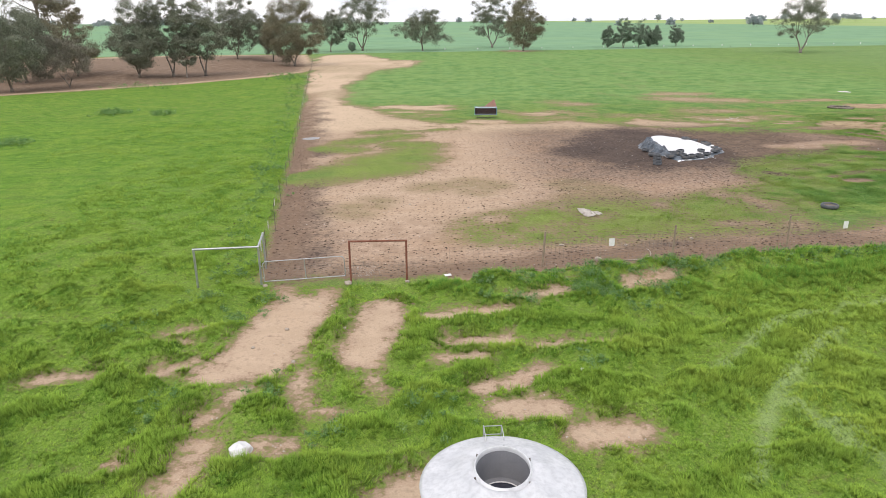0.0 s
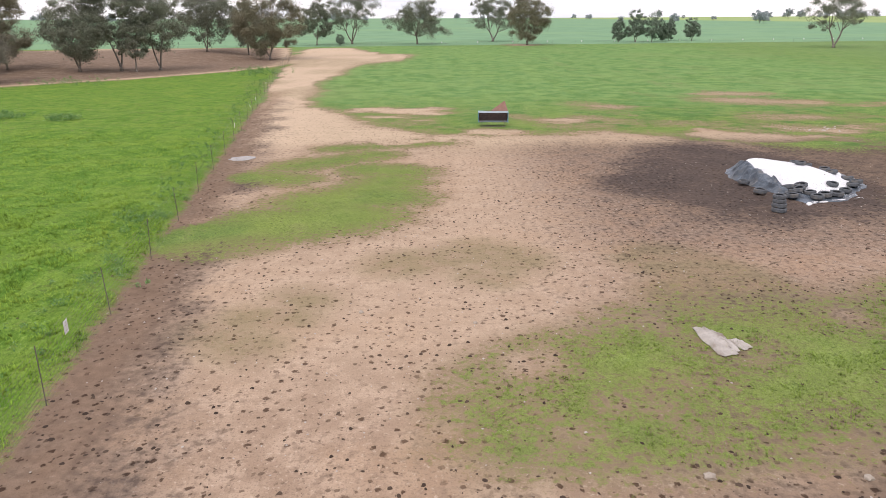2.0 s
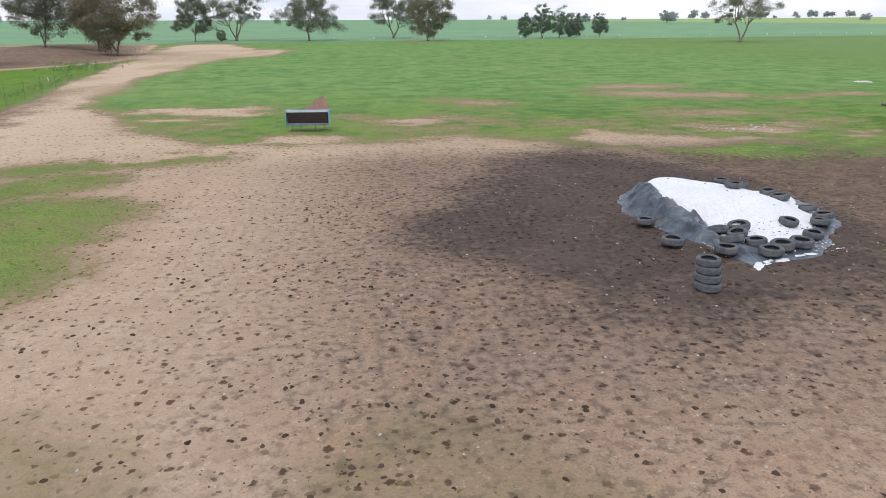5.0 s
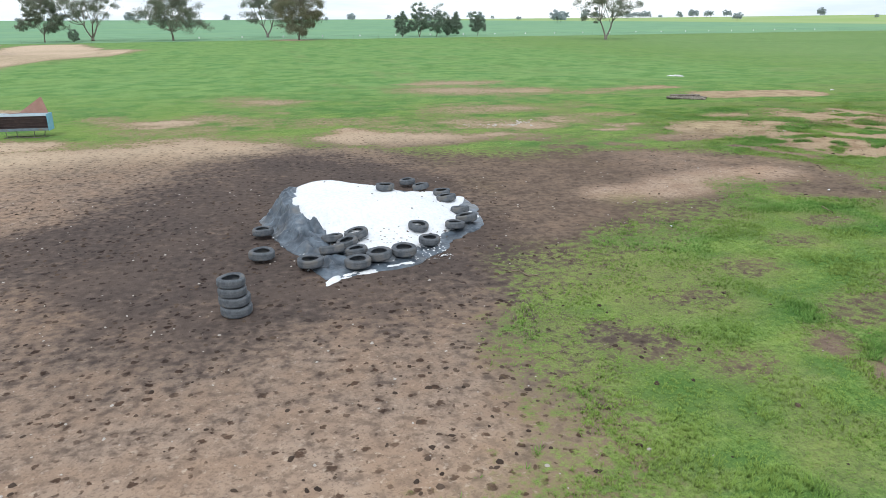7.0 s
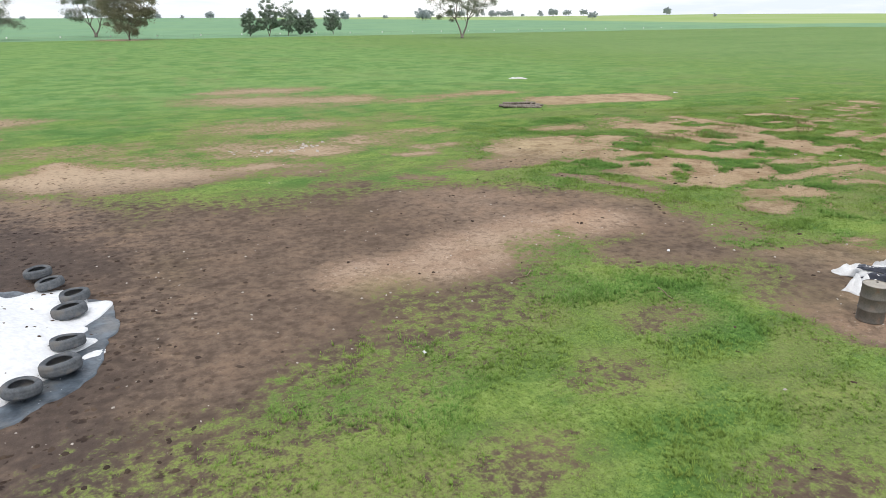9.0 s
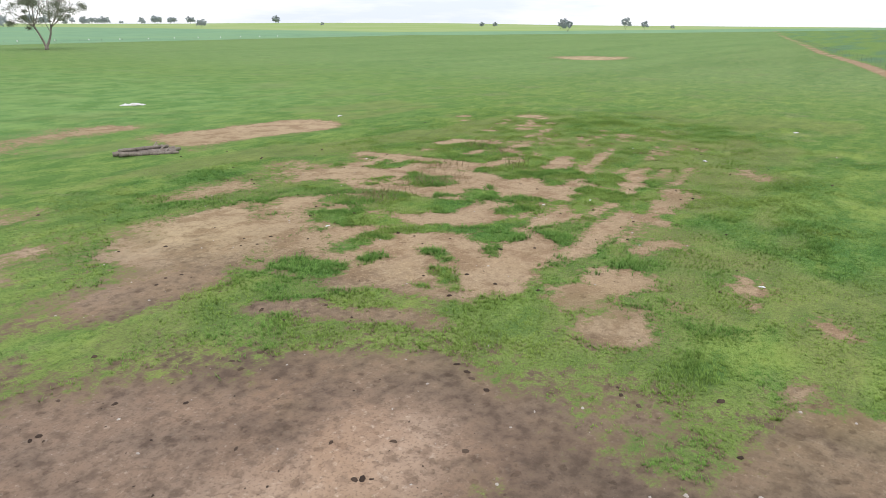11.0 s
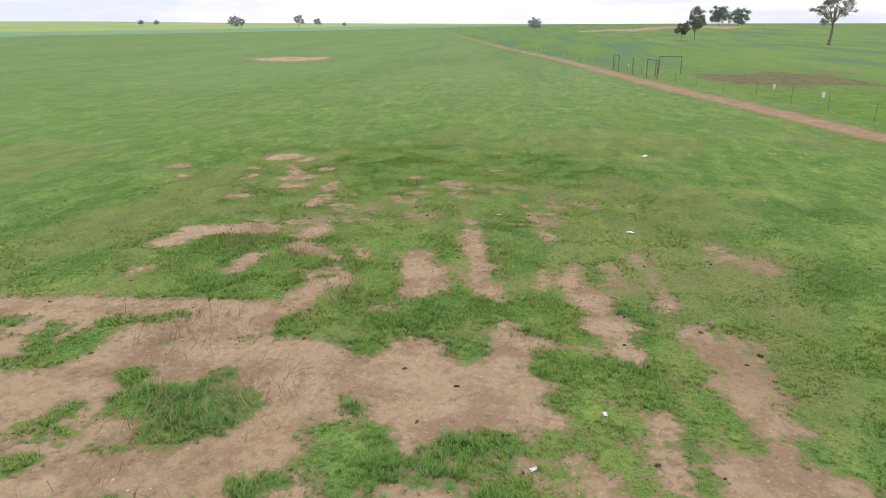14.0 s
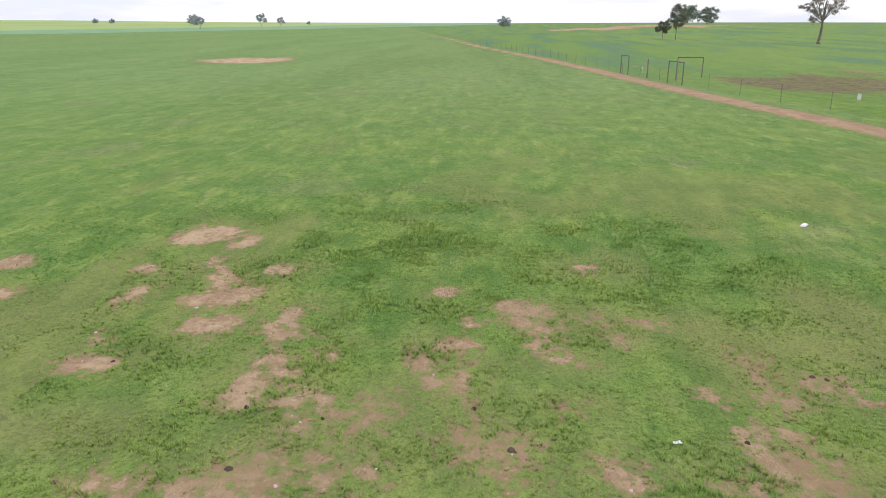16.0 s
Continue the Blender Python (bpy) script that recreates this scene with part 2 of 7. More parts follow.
    g = n.mix(n.math("MULTIPLY", n.step(turn, 110.0, 130.0), n.step(x, 480.0, 520.0)), g, pale)
    # soil
    s = n.mix(n.step(n2, 0.36, 0.64), (0.355, 0.246, 0.172), (0.51, 0.373, 0.27))
    s = n.mix(n.step(n1, 0.45, 0.7, 0.0, 0.6), s, (0.44, 0.29, 0.185))
    s = n.mix(n.step(n3, 0.48, 0.64, 0.0, 0.7), s, (0.29, 0.198, 0.138))
    s = n.mix(n.step(n4, 0.51, 0.66, 0.0, 0.6), s, (0.2, 0.14, 0.098))
    s = n.mix(n.step(n.noise(7.0, 5, 0.7), 0.56, 0.68, 0.0, 0.6), s, (0.66, 0.53, 0.41))
    s = n.mix(n.step(speck, 0.66, 0.78, 0.0, 0.5), s, (0.6, 0.5, 0.4))
    sand = n.math("MAXIMUM", n.math("ADD", n.math("MULTIPLY", n.math("ADD", red, lush, True), 0.55), 0.06), n.math("ADD", n.math("MULTIPLY", n.step(x, 14.0, 4.0, 0.0, 0.42), n.step(y, 35.0, 43.0, 0.35, 1.0)), n.math("MULTIPLY", n.math("MAXIMUM", n.step(x, 46.0, 52.0, 0.0, 0.26), n.step(y, 74.0, 80.0, 0.0, 0.6)), n.math("MAXIMUM", n.step(x, 64.0, 57.0, 0.2, 1.0), n.step(y, 76.0, 84.0, 0.0, 1.0)))))
    s = n.mix(n.math("MULTIPLY", n.step(n.math("ADD", edge, n.math("MULTIPLY", n.math("SUBTRACT", n4, 0.5), 1.2)), 0.12, 0.95), sand), s, (0.62, 0.475, 0.335))
    trod = n.step(x, 44.0, 50.0)
    s = n.mix(n.math("MULTIPLY", trod, n.step(n.noise(0.7, 6, 0.66), 0.47, 0.6, 0.0, 0.72)), s, (0.25, 0.162, 0.104))
    s = n.mix(n.math("MULTIPLY", trod, n.step(n.noise(5.0, 5, 0.72), 0.5, 0.66, 0.0, 0.5)), s, (0.22, 0.145, 0.095))
    s = n.mix(n.math("MULTIPLY", trod, n.step(n.noise(11.0, 4, 0.7), 0.54, 0.68, 0.0, 0.6)), s, (0.6, 0.45, 0.31))
    s = n.mix(trod, s, n.mix(1.0, s, (0.98, 1.02, 0.9), "MULTIPLY"))
    s = n.mix(n.step(edge, 0.5, 0.05, 0.0, 0.5), s, (0.24, 0.175, 0.1))
    s = n.mix(n.math("MULTIPLY", thin, n.step(n2, 0.3, 0.62, 0.2, 0.65)), s, n.mix(n3, (0.26, 0.205, 0.105), (0.2, 0.18, 0.08)))
    dark = n.mix(n.step(n3, 0.3, 0.75), (0.118, 0.091, 0.077), (0.072, 0.056, 0.049))
    dark = n.mix(n.step(x, 26.0, 32.0, 0.0, 0.6), n.mix(n.step(n1, 0.4, 0.7, 0.0, 0.4), dark, (0.17, 0.125, 0.098)), (0.118, 0.084, 0.06))
    dark = n.mix(n.step(speck, 0.68, 0.8, 0.0, 0.5), dark, (0.38, 0.34, 0.3))
    wet = n.math("ADD", dung, n.math("MULTIPLY", n.math("SUBTRACT", n2, 0.5), 0.9))
    wet = n.math("ADD", wet, n.math("MULTIPLY", n.math("SUBTRACT", n3, 0.5), n.step(x, 28.0, 33.0, 0.65, 0.3)))
    s = n.mix(n.step(wet, 0.02, 1.0), s, dark)
    s = n.mix(n.step(n.math("SUBTRACT", wet, n.math("ABSOLUTE", n.math("MULTIPLY", n.math("SUBTRACT", x, 36.0), 0.12))), 0.25, 0.9, 0.0, 0.35), s, (0.15, 0.108, 0.078))
    s = n.mix(n.math("MULTIPLY", red, n.step(n2, 0.3, 0.6, 0.3, 0.85)), s, n.mix(n3, (0.25, 0.155, 0.098), (0.42, 0.285, 0.185)))
    # trodden prints and old droppings
    prints = n.math("MAXIMUM", n.spots(1.9, 0.16, 0.25), n.math("MULTIPLY", n.spots(3.3, 0.17, 0.35), 0.75))
    prints = n.math("MULTIPLY", n.math("MULTIPLY", prints, n.step(n.noise(0.5, 3), 0.3, 0.55, 0.35, 1.0)), n.step(lush, 0.7, 0.3, 0.25, 1.0))
    s = n.mix(n.math("MULTIPLY", prints, n.math("MINIMUM", n.step(x, 44.0, 50.0, 0.9, 0.22), n.step(x, 26.0, 32.0, 0.9, 0.28))), s, (0.24, 0.2, 0.19), "MULTIPLY")
    c = n.mix(bare, g, s)
    h = n.math("ADD", n.math("MULTIPLY", n3, 0.3), n.math("MULTIPLY", n4, 0.5))
    h = n.math("ADD", h, n.math("MULTIPLY", speck, 0.16))
    h = n.math("SUBTRACT", h, n.math("MULTIPLY", prints, n.math("MULTIPLY", bare, 0.3)))
    n.bump(h, 0.7, 0.1)
    return n.colour(c)


def blade_material(name, lo, mid, hi, tip, clover=False):
    n = Nodes(name, 0.85, spec=0.06)
    tone, up, thick = n.attr("tone"), n.attr("up"), n.attr("thick")
    c = n.mix(n.step(n.noise(1.1, 5, 0.65), 0.34, 0.64), lo, mid)
    c = n.mix(n.math("MULTIPLY", n.step(n.noise(0.25, 4), 0.46, 0.66, 0.0, 0.55), n.step(thick, 0.0, 1.0, 1.0, 0.3)), c, hi)
    c = n.mix(n.step(tone, 0.45, 1.0, 0.0, 0.4), c, hi)
    c = n.mix(n.step(tone, 0.0, 0.4, 0.25 if clover else 0.5, 0.0), c, tuple(v * 0.72 for v in lo))
    c = n.mix(n.step(thick, 0.0, 0.5, 0.34 if clover else 0.0, 0.0), c, hi)
    c = n.mix(n.step(thick, 0.1, 0.9, 0.0, 0.6), c, (lo[0] * 1.05, lo[1] * 1.35, lo[2] * 1.7))
    if not clover:
        c = n.mix(n.step(n.axis(0), 6.0, 18.0, 0.0, 0.35), c, hi)
    if clover:
        c = n.mix(n.step(n.axis(0), 25.0, 17.0, 0.0, 0.45), c, (0.29, 0.37, 0.055))
    # feet darkened and tips brightened: shade between blades put into the colour
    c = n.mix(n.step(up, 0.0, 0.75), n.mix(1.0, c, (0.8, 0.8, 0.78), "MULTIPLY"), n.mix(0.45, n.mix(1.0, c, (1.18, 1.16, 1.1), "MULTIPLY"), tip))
    n.colour(c)
    soft_n = n.t.nodes.new("ShaderNodeVectorMath")
    soft_n.operation = "MULTIPLY_ADD"
    n.t.links.new(n.place.outputs["Normal"], soft_n.inputs[0])
    soft_n.inputs[1].default_value, soft_n.inputs[2].default_value = (0.3, 0.3, 0.3), (0.0, 0.0, 0.9)
    unit = n.t.nodes.new("ShaderNodeVectorMath")
    unit.operation = "NORMALIZE"
    n.t.links.new(soft_n.outputs[0], unit.inputs[0])
    n.t.links.new(unit.outputs[0], n.b.inputs["Normal"])
    tr = n.t.nodes.new("ShaderNodeBsdfTranslucent")
    n.t.links.new(c, tr.inputs["Color"])
    ms = n.t.nodes.new("ShaderNodeMixShader")
    ms.inputs[0].default_value = 0.12
    n.t.links.new(n.b.outputs[0], ms.inputs[1])
    n.t.links.new(tr.outputs[0], ms.inputs[2])
    n.t.links.new(ms.outputs[0], n.t.nodes["Material Output"].inputs["Surface"])
    return n.mat


def leaf_material(name, a, b, c3):
    n = Nodes(name, 0.6, spec=0.3)
    r = n.island()
    c = n.mix(r, a, b)
    c = n.mix(n.step(n.noise(0.35, 4), 0.45, 0.7), c, c3)
    n.colour(c)
    tr = n.t.nodes.new("ShaderNodeBsdfTranslucent")
    n.t.links.new(c, tr.inputs["Color"])
    ms = n.t.nodes.new("ShaderNodeMixShader")
    ms.inputs[0].default_value = 0.25
    n.t.links.new(n.b.outputs[0], ms.inputs[1])
    n.t.links.new(tr.outputs[0], ms.inputs[2])
    n.t.links.new(ms.outputs[0], n.t.nodes["Material Output"].inputs["Surface"])
    return n.mat


def clod_material():
    n = Nodes("dry_dung", 0.95, spec=0.1)
    c = n.mix(n.island(), (0.05, 0.036, 0.028), (0.12, 0.085, 0.062))
    n.bump(n.noise(60.0, 3), 0.6, 0.01)
    return n.colour(c)


GROUND = ground_material()
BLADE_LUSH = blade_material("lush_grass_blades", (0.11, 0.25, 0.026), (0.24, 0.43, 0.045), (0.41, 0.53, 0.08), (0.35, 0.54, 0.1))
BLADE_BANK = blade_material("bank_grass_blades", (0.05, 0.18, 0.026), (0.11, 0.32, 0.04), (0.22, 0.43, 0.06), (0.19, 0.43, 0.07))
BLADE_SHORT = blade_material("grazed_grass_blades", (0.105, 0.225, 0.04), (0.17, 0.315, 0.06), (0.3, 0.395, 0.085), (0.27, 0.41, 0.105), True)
WEED = leaf_material("broadleaf_weed", (0.08, 0.2, 0.05), (0.27, 0.42, 0.16), (0.14, 0.28, 0.08))
STALK = plain("dry_stalks", (0.42, 0.34, 0.2), (0.3, 0.24, 0.14), rough=0.9)
CLOD = clod_material()
PEBBLE = plain("pale_pebbles", (0.55, 0.5, 0.44), (0.4, 0.35, 0.3), scale=2.0)
LEAF_GREY = leaf_material("gum_leaves_grey_green", (0.13, 0.15, 0.105), (0.29, 0.31, 0.225), (0.2, 0.22, 0.16))
LEAF_BROWN = leaf_material("gum_leaves_brownish", (0.16, 0.155, 0.1), (0.31, 0.285, 0.19), (0.22, 0.215, 0.14))
LEAF_PALE = leaf_material("sparse_grey_leaves", (0.17, 0.165, 0.13), (0.29, 0.27, 0.21), (0.22, 0.2, 0.155))
LEAF_BUSH = leaf_material("dark_bush_leaves", (0.15, 0.2, 0.15), (0.28, 0.34, 0.25), (0.2, 0.26, 0.19))
# leaf colour lifted to a pale blue-grey to imitate haze over distance
LEAF_HAZE = leaf_material("hazy_distant_leaves", (0.34, 0.39, 0.4), (0.48, 0.53, 0.54), (0.41, 0.46, 0.47))
BARK = plain("gum_bark", (0.17, 0.14, 0.11), (0.3, 0.26, 0.21), scale=1.2, rough=0.9, fine=9.0, relief=0.03)
BARK_PALE = plain("pale_gum_bark", (0.3, 0.265, 0.225), (0.19, 0.165, 0.14), scale=1.0, rough=0.85, fine=8.0, relief=0.03)
GALV = plain("galvanised_steel", (0.55, 0.57, 0.58), (0.44, 0.46, 0.47), scale=5.0, rough=0.42, metal=0.75, spec=0.5, bump=0.1, relief=0.002)
RUST = plain("rusty_red_steel", (0.2, 0.075, 0.05), (0.29, 0.13, 0.09), scale=7.0, rough=0.85, metal=0.1, bump=0.3, relief=0.003)
WIRE = plain("weathered_wire", (0.3, 0.29, 0.27), (0.22, 0.2, 0.18), rough=0.6, metal=0.5, spec=0.4)
TIMBER = plain("weathered_timber", (0.36, 0.29, 0.21), (0.25, 0.2, 0.145), scale=3.0, rough=0.9, fine=26.0, relief=0.012, bump=0.5)
PICKET = plain("dark_steel_picket", (0.16, 0.15, 0.13), (0.24, 0.21, 0.18), rough=0.7, metal=0.4)
TANK_SKIN = plain("whitish_zinc_sheet", (0.62, 0.635, 0.65), (0.74, 0.75, 0.76), scale=1.3, rough=0.5, metal=0.25, spec=0.45, bump=0.35, relief=0.03, fine=7.0)
TANK_INSIDE = plain("dull_tank_inside", (0.3, 0.305, 0.32), (0.23, 0.235, 0.25), scale=1.2, rough=0.75, metal=0.2)
RUBBER = plain("dusty_tyre_rubber", (0.085, 0.094, 0.104), (0.15, 0.16, 0.17), scale=5.0, rough=0.85, spec=0.25, fine=30.0, dirt=(0.16, 0.152, 0.14))
SALT = plain("white_lime_powder", (0.86, 0.87, 0.87), (0.8, 0.81, 0.82), scale=1.1, rough=0.95, spec=0.1, bump=0.5, relief=0.05, fine=9.0)
TARP = plain("grey_blue_tarpaulin", (0.035, 0.046, 0.06), (0.15, 0.185, 0.22), scale=1.6, rough=0.38, spec=0.5, bump=0.6, relief=0.04, fine=9.0, dirt=(0.15, 0.15, 0.145))
SACK_WHITE = plain("white_woven_plastic", (0.82, 0.82, 0.81), (0.68, 0.68, 0.67), scale=3.0, rough=0.6, bump=0.5, relief=0.02, dirt=(0.55, 0.5, 0.45))
SACK_DARK = plain("black_sack_lining", (0.025, 0.027, 0.04), (0.06, 0.065, 0.085), scale=4.0, rough=0.4)
DRUM = plain("worn_steel_drum_paint", (0.13, 0.12, 0.105), (0.2, 0.18, 0.155), scale=4.0, rough=0.6, metal=0.4, dirt=(0.24, 0.14, 0.09))
DRUM_LID = plain("dusty_drum_lid", (0.5, 0.46, 0.4), (0.38, 0.35, 0.3), scale=4.0, rough=0.8)
FEED_BLUE = plain("blue_painted_sheet", (0.16, 0.4, 0.55), (0.24, 0.5, 0.64), scale=3.0, rough=0.5, spec=0.4)
FEED_TRAY = plain("dull_tray_sheet", (0.2, 0.26, 0.3), (0.13, 0.17, 0.2), scale=4.0, rough=0.6, dirt=(0.2, 0.15, 0.11))
FEED_RIM = plain("pale_blue_rim", (0.55, 0.66, 0.72), (0.45, 0.57, 0.65), scale=3.0, rough=0.5)
FEED_DARK = plain("dark_recess_panel", (0.035, 0.025, 0.024), (0.06, 0.04, 0.035), scale=5.0, rough=0.8)
FEED_SLAT = plain("dark_slat", (0.075, 0.055, 0.05), (0.05, 0.038, 0.034), scale=5.0, rough=0.8)
FEED_ROOF = plain("faded_red_roof_sheet", (0.3, 0.17, 0.13), (0.38, 0.23, 0.18), scale=2.0, rough=0.7)
SHEET = plain("muddy_white_sheet", (0.52, 0.48, 0.43), (0.4, 0.36, 0.31), scale=2.0, rough=0.7, bump=0.6, relief=0.03, fine=12.0, dirt=(0.22, 0.17, 0.13))
SIGN = plain("white_tag_plastic", (0.86, 0.86, 0.84), (0.76, 0.76, 0.74), scale=3.0, rough=0.5, bump=0.05)
STONE = plain("pale_stone", (0.46, 0.4, 0.33), (0.33, 0.28, 0.22), scale=4.0, rough=0.9, relief=0.02)
HOSE = plain("faded_hose", (0.5, 0.42, 0.36), (0.42, 0.36, 0.3), rough=0.6)
WATER = plain("muddy_puddle_water", (0.25, 0.2, 0.15), (0.2, 0.16, 0.12), rough=0.03, spec=0.6, bump=0.02, relief=0.002)
LOG = plain("grey_dead_wood", (0.2, 0.17, 0.14), (0.3, 0.26, 0.22), scale=3.0, rough=0.9, fine=20.0, relief=0.015)
STICK = plain("dead_sticks", (0.2, 0.15, 0.1), (0.3, 0.23, 0.16), rough=0.9)

# ---- helpers for meshes ----
def part(name, bm, material, parent=None, label="", smooth=False):
    """Link a bmesh as one mesh object, under a thing or a part."""
    me = bpy.data.meshes.new(name)
    bm.to_mesh(me)
    bm.free()
    me.materials.append(material)
    if smooth:
        for p in me.polygons:
            p.use_smooth = True
    ob = new(name, me)
    if parent is not None:
        ob.parent = parent
    if label:
        ob["label"] = label
    return ob


def flat_mesh(name, verts, faces, material, parent=None, attrs=None, smooth=False):
    """One mesh object out of arrays: verts (n, 3), faces (m, 3 or 4)."""
    me = bpy.data.meshes.new(name)
    verts, faces = np.asarray(verts, np.float32), np.asarray(faces, np.int32)
    m, k = faces.shape
    me.vertices.add(len(verts))
    me.vertices.foreach_set("co", verts.ravel())
    me.loops.add(m * k)
    me.loops.foreach_set("vertex_index", faces.ravel())
    me.polygons.add(m)
    me.polygons.foreach_set("loop_start", np.arange(m, dtype=np.int32) * k)
    if smooth:
        me.polygons.foreach_set("use_smooth", np.ones(m, dtype=bool))
    for key, values in (attrs or {}).items():
        me.attributes.new(key, "FLOAT", "POINT").data.foreach_set("value", np.asarray(values, np.float32).ravel())
    me.update(calc_edges=True)
    me.materials.append(material)
    ob = new(name, me)
    if parent is not None:
        ob.parent = parent
    return ob


def thing(name, label, category, at=(0, 0, 0), turn=0.0, group="", kind=""):
    ob = new(name)
    ob.matrix_basis = pose(*at, 0, 0, turn)
    ob.empty_display_size = 0.2
    return tagged(ob, label, category, group, kind)


def tube(bm, a, b, r1, r2=None, sides=8, caps=True):
    a, b = Vector(a), Vector(b)
    r2 = r1 if r2 is None else r2
    q = (b - a).to_track_quat("Z", "Y")
    ends = []
    for c, r in ((a, r1), (b, r2)):
        ends.append([bm.verts.new(c + q @ Vector((r * math.cos(2 * math.pi * k / sides), r * math.sin(2 * math.pi * k / sides), 0))) for k in range(sides)])
    for k in range(sides):
        bm.faces.new((ends[0][k], ends[0][(k + 1) % sides], ends[1][(k + 1) % sides], ends[1][k]))
    if caps:
        bm.faces.new(ends[0][::-1])
        bm.faces.new(ends[1])


def pipe(bm, pts, r, sides=8):
    for a, b in zip(pts, pts[1:]):
        tube(bm, a, b, r, r, sides)


def box(bm, lo, hi, bevel=0.0):
    m = Matrix.Translation([(a + b) / 2 for a, b in zip(lo, hi)]) @ Matrix.Diagonal([b - a for a, b in zip(lo, hi)] + [1])
    got = bmesh.ops.create_cube(bm, size=1, matrix=m)
    if bevel:
        edges = list({e for v in got["verts"] for e in v.link_edges})
        bmesh.ops.bevel(bm, geom=edges, offset=bevel, segments=2, affect="EDGES", profile=0.6)


def lathe(bm, profile, seg=24, closed=False):
    """Turn a profile of (radius, height) round z."""
    rings = [[bm.verts.new((r * math.cos(2 * math.pi * k / seg), r * math.sin(2 * math.pi * k / seg), z)) for k in range(seg)] for r, z in profile]
    pairs = list(zip(rings, rings[1:])) + ([(rings[-1], rings[0])] if closed else [])
    for lo, hi in pairs:
        for k in range(seg):
            bm.faces.new((lo[k], lo[(k + 1) % seg], hi[(k + 1) % seg], hi[k]))
    return rings


def hash2(i, j, seed):
    v = np.sin(i * 127.1 + j * 311.7 + seed * 74.7) * 43758.5453
    return v - np.floor(v)


def grain(x, y, scale, seed=0, octaves=3):
    """Smooth value noise, 0 to 1, over arrays of places."""
    total, amp, norm = 0.0, 1.0, 0.0
    for o in range(octaves):
        u, v = x * scale + 17.3 * o, y * scale - 9.1 * o
        i, j = np.floor(u), np.floor(v)
        f, g = u - i, v - j
        f, g = f * f * (3 - 2 * f), g * g * (3 - 2 * g)
        a, b = hash2(i, j, seed + o), hash2(i + 1, j, seed + o)
        c, d = hash2(i, j + 1, seed + o), hash2(i + 1, j + 1, seed + o)
        total = total + amp * ((a * (1 - f) + b * f) * (1 - g) + (c * (1 - f) + d * f) * g)
        norm += amp
        amp, scale = amp * 0.5, scale * 2.03
    return total / norm


def ramp(v, lo, hi):
    t = np.clip((v - lo) / (hi - lo), 0, 1)
    return t * t * (3 - 2 * t)


def from_line(x, y, x1, y1, x2, y2):
    """Distance from places to a line's stretch."""
    dx, dy = x2 - x1, y2 - y1
    t = np.clip(((x - x1) * dx + (y - y1) * dy) / (dx * dx + dy * dy + 1e-9), 0, 1)
    return np.hypot(x - x1 - t * dx, y - y1 - t * dy)


def inside(x, y, ring):
    """Depth inside a closed outline in metres, below 0 outside."""
    far, odd = np.full(np.shape(x), 1e9), np.zeros(np.shape(x), bool)
    for (x1, y1), (x2, y2) in zip(ring, ring[1:] + ring[:1]):
        far = np.minimum(far, from_line(x, y, x1, y1, x2, y2))
        odd ^= ((y1 > y) != (y2 > y)) & (x < (x2 - x1) * (y - y1) / (y2 - y1 + 1e-12) + x1)
    return np.where(odd, far, -far)


# ---- the lie of the land ----
FENCE_NORTH = [(-7.6, 29.2), (-13.6, 70.7), (-24.0, 138.0), (-34.5, 209.0), (-44.0, 268.0)]
FENCE_FRONT = [(-3.2, 29.5), (-0.6, 29.6), (6.3, 31.3), (13.1, 32.1), (20.1, 33.7), (27.5, 35.0), (35.0, 36.3), (60.0, 41.0), (84.0, 45.5)]
TRACK = [(58.0, 43.4), (82.0, 48.5), (102.5, 53.1), (110.3, 54.6), (117.9, 56.6), (136.0, 60.0), (158.1, 63.6), (192.3, 69.8), (245.5, 81.5), (362.0, 102.0), (448.0, 118.0), (900.0, 200.0)]
FENCE_TRACK = [(84.0, 45.5), (100.0, 49.0), (115.0, 51.6), (127.2, 55.2), (138.2, 57.6), (154.8, 61.2), (171.1, 64.0), (192.3, 67.8), (245.0, 79.0), (362.0, 99.8), (448.0, 115.8)]
YARD = [(-7.9, 29.7), (-13.8, 70.7), (-24.2, 138.0), (-33.0, 200.0), (-40.0, 262.0), (-24.0, 262.0), (-14.0, 228.0), (-1.0, 212.0),
        (-4.0, 196.0), (-12.5, 166.0), (-14.2, 136.0), (-11.4, 104.0), (-7.5, 95.5), (-2.5, 87.5), (3.0, 82.5), (12.0, 83.0), (18.0, 84.5), (23.5, 80.0),
        (28.6, 76.0), (32.5, 74.0), (38.0, 74.4), (44.0, 72.3), (47.3, 68.0), (47.3, 63.4), (44.6, 61.8), (42.6, 63.8), (41.4, 65.0), (38.1, 63.2),
        (36.0, 61.0), (33.5, 60.0), (30.2, 58.8), (28.2, 55.6), (27.2, 53.5), (26.6, 51.5), (26.3, 49.8), (24.2, 47.8), (19.0, 45.2), (13.5, 44.4), (8.6, 42.7), (5.0, 40.4), (3.3, 38.4), (3.2, 35.8), (14.0, 36.6), (27.0, 37.9),
        (60.0, 44.5), (60.0, 41.8), (35.0, 36.8), (20.0, 34.2), (6.3, 31.6), (-0.6, 30.0)]
GROVE = [(-140.0, 70.0), (-100.0, 99.0), (-74.0, 121.0), (-58.0, 134.5), (-46.5, 145.0), (-34.5, 161.5), (-29.5, 176.0), (-36.0, 214.0), (-46.0, 262.0), (-110.0, 252.0), (-190.0, 240.0)]
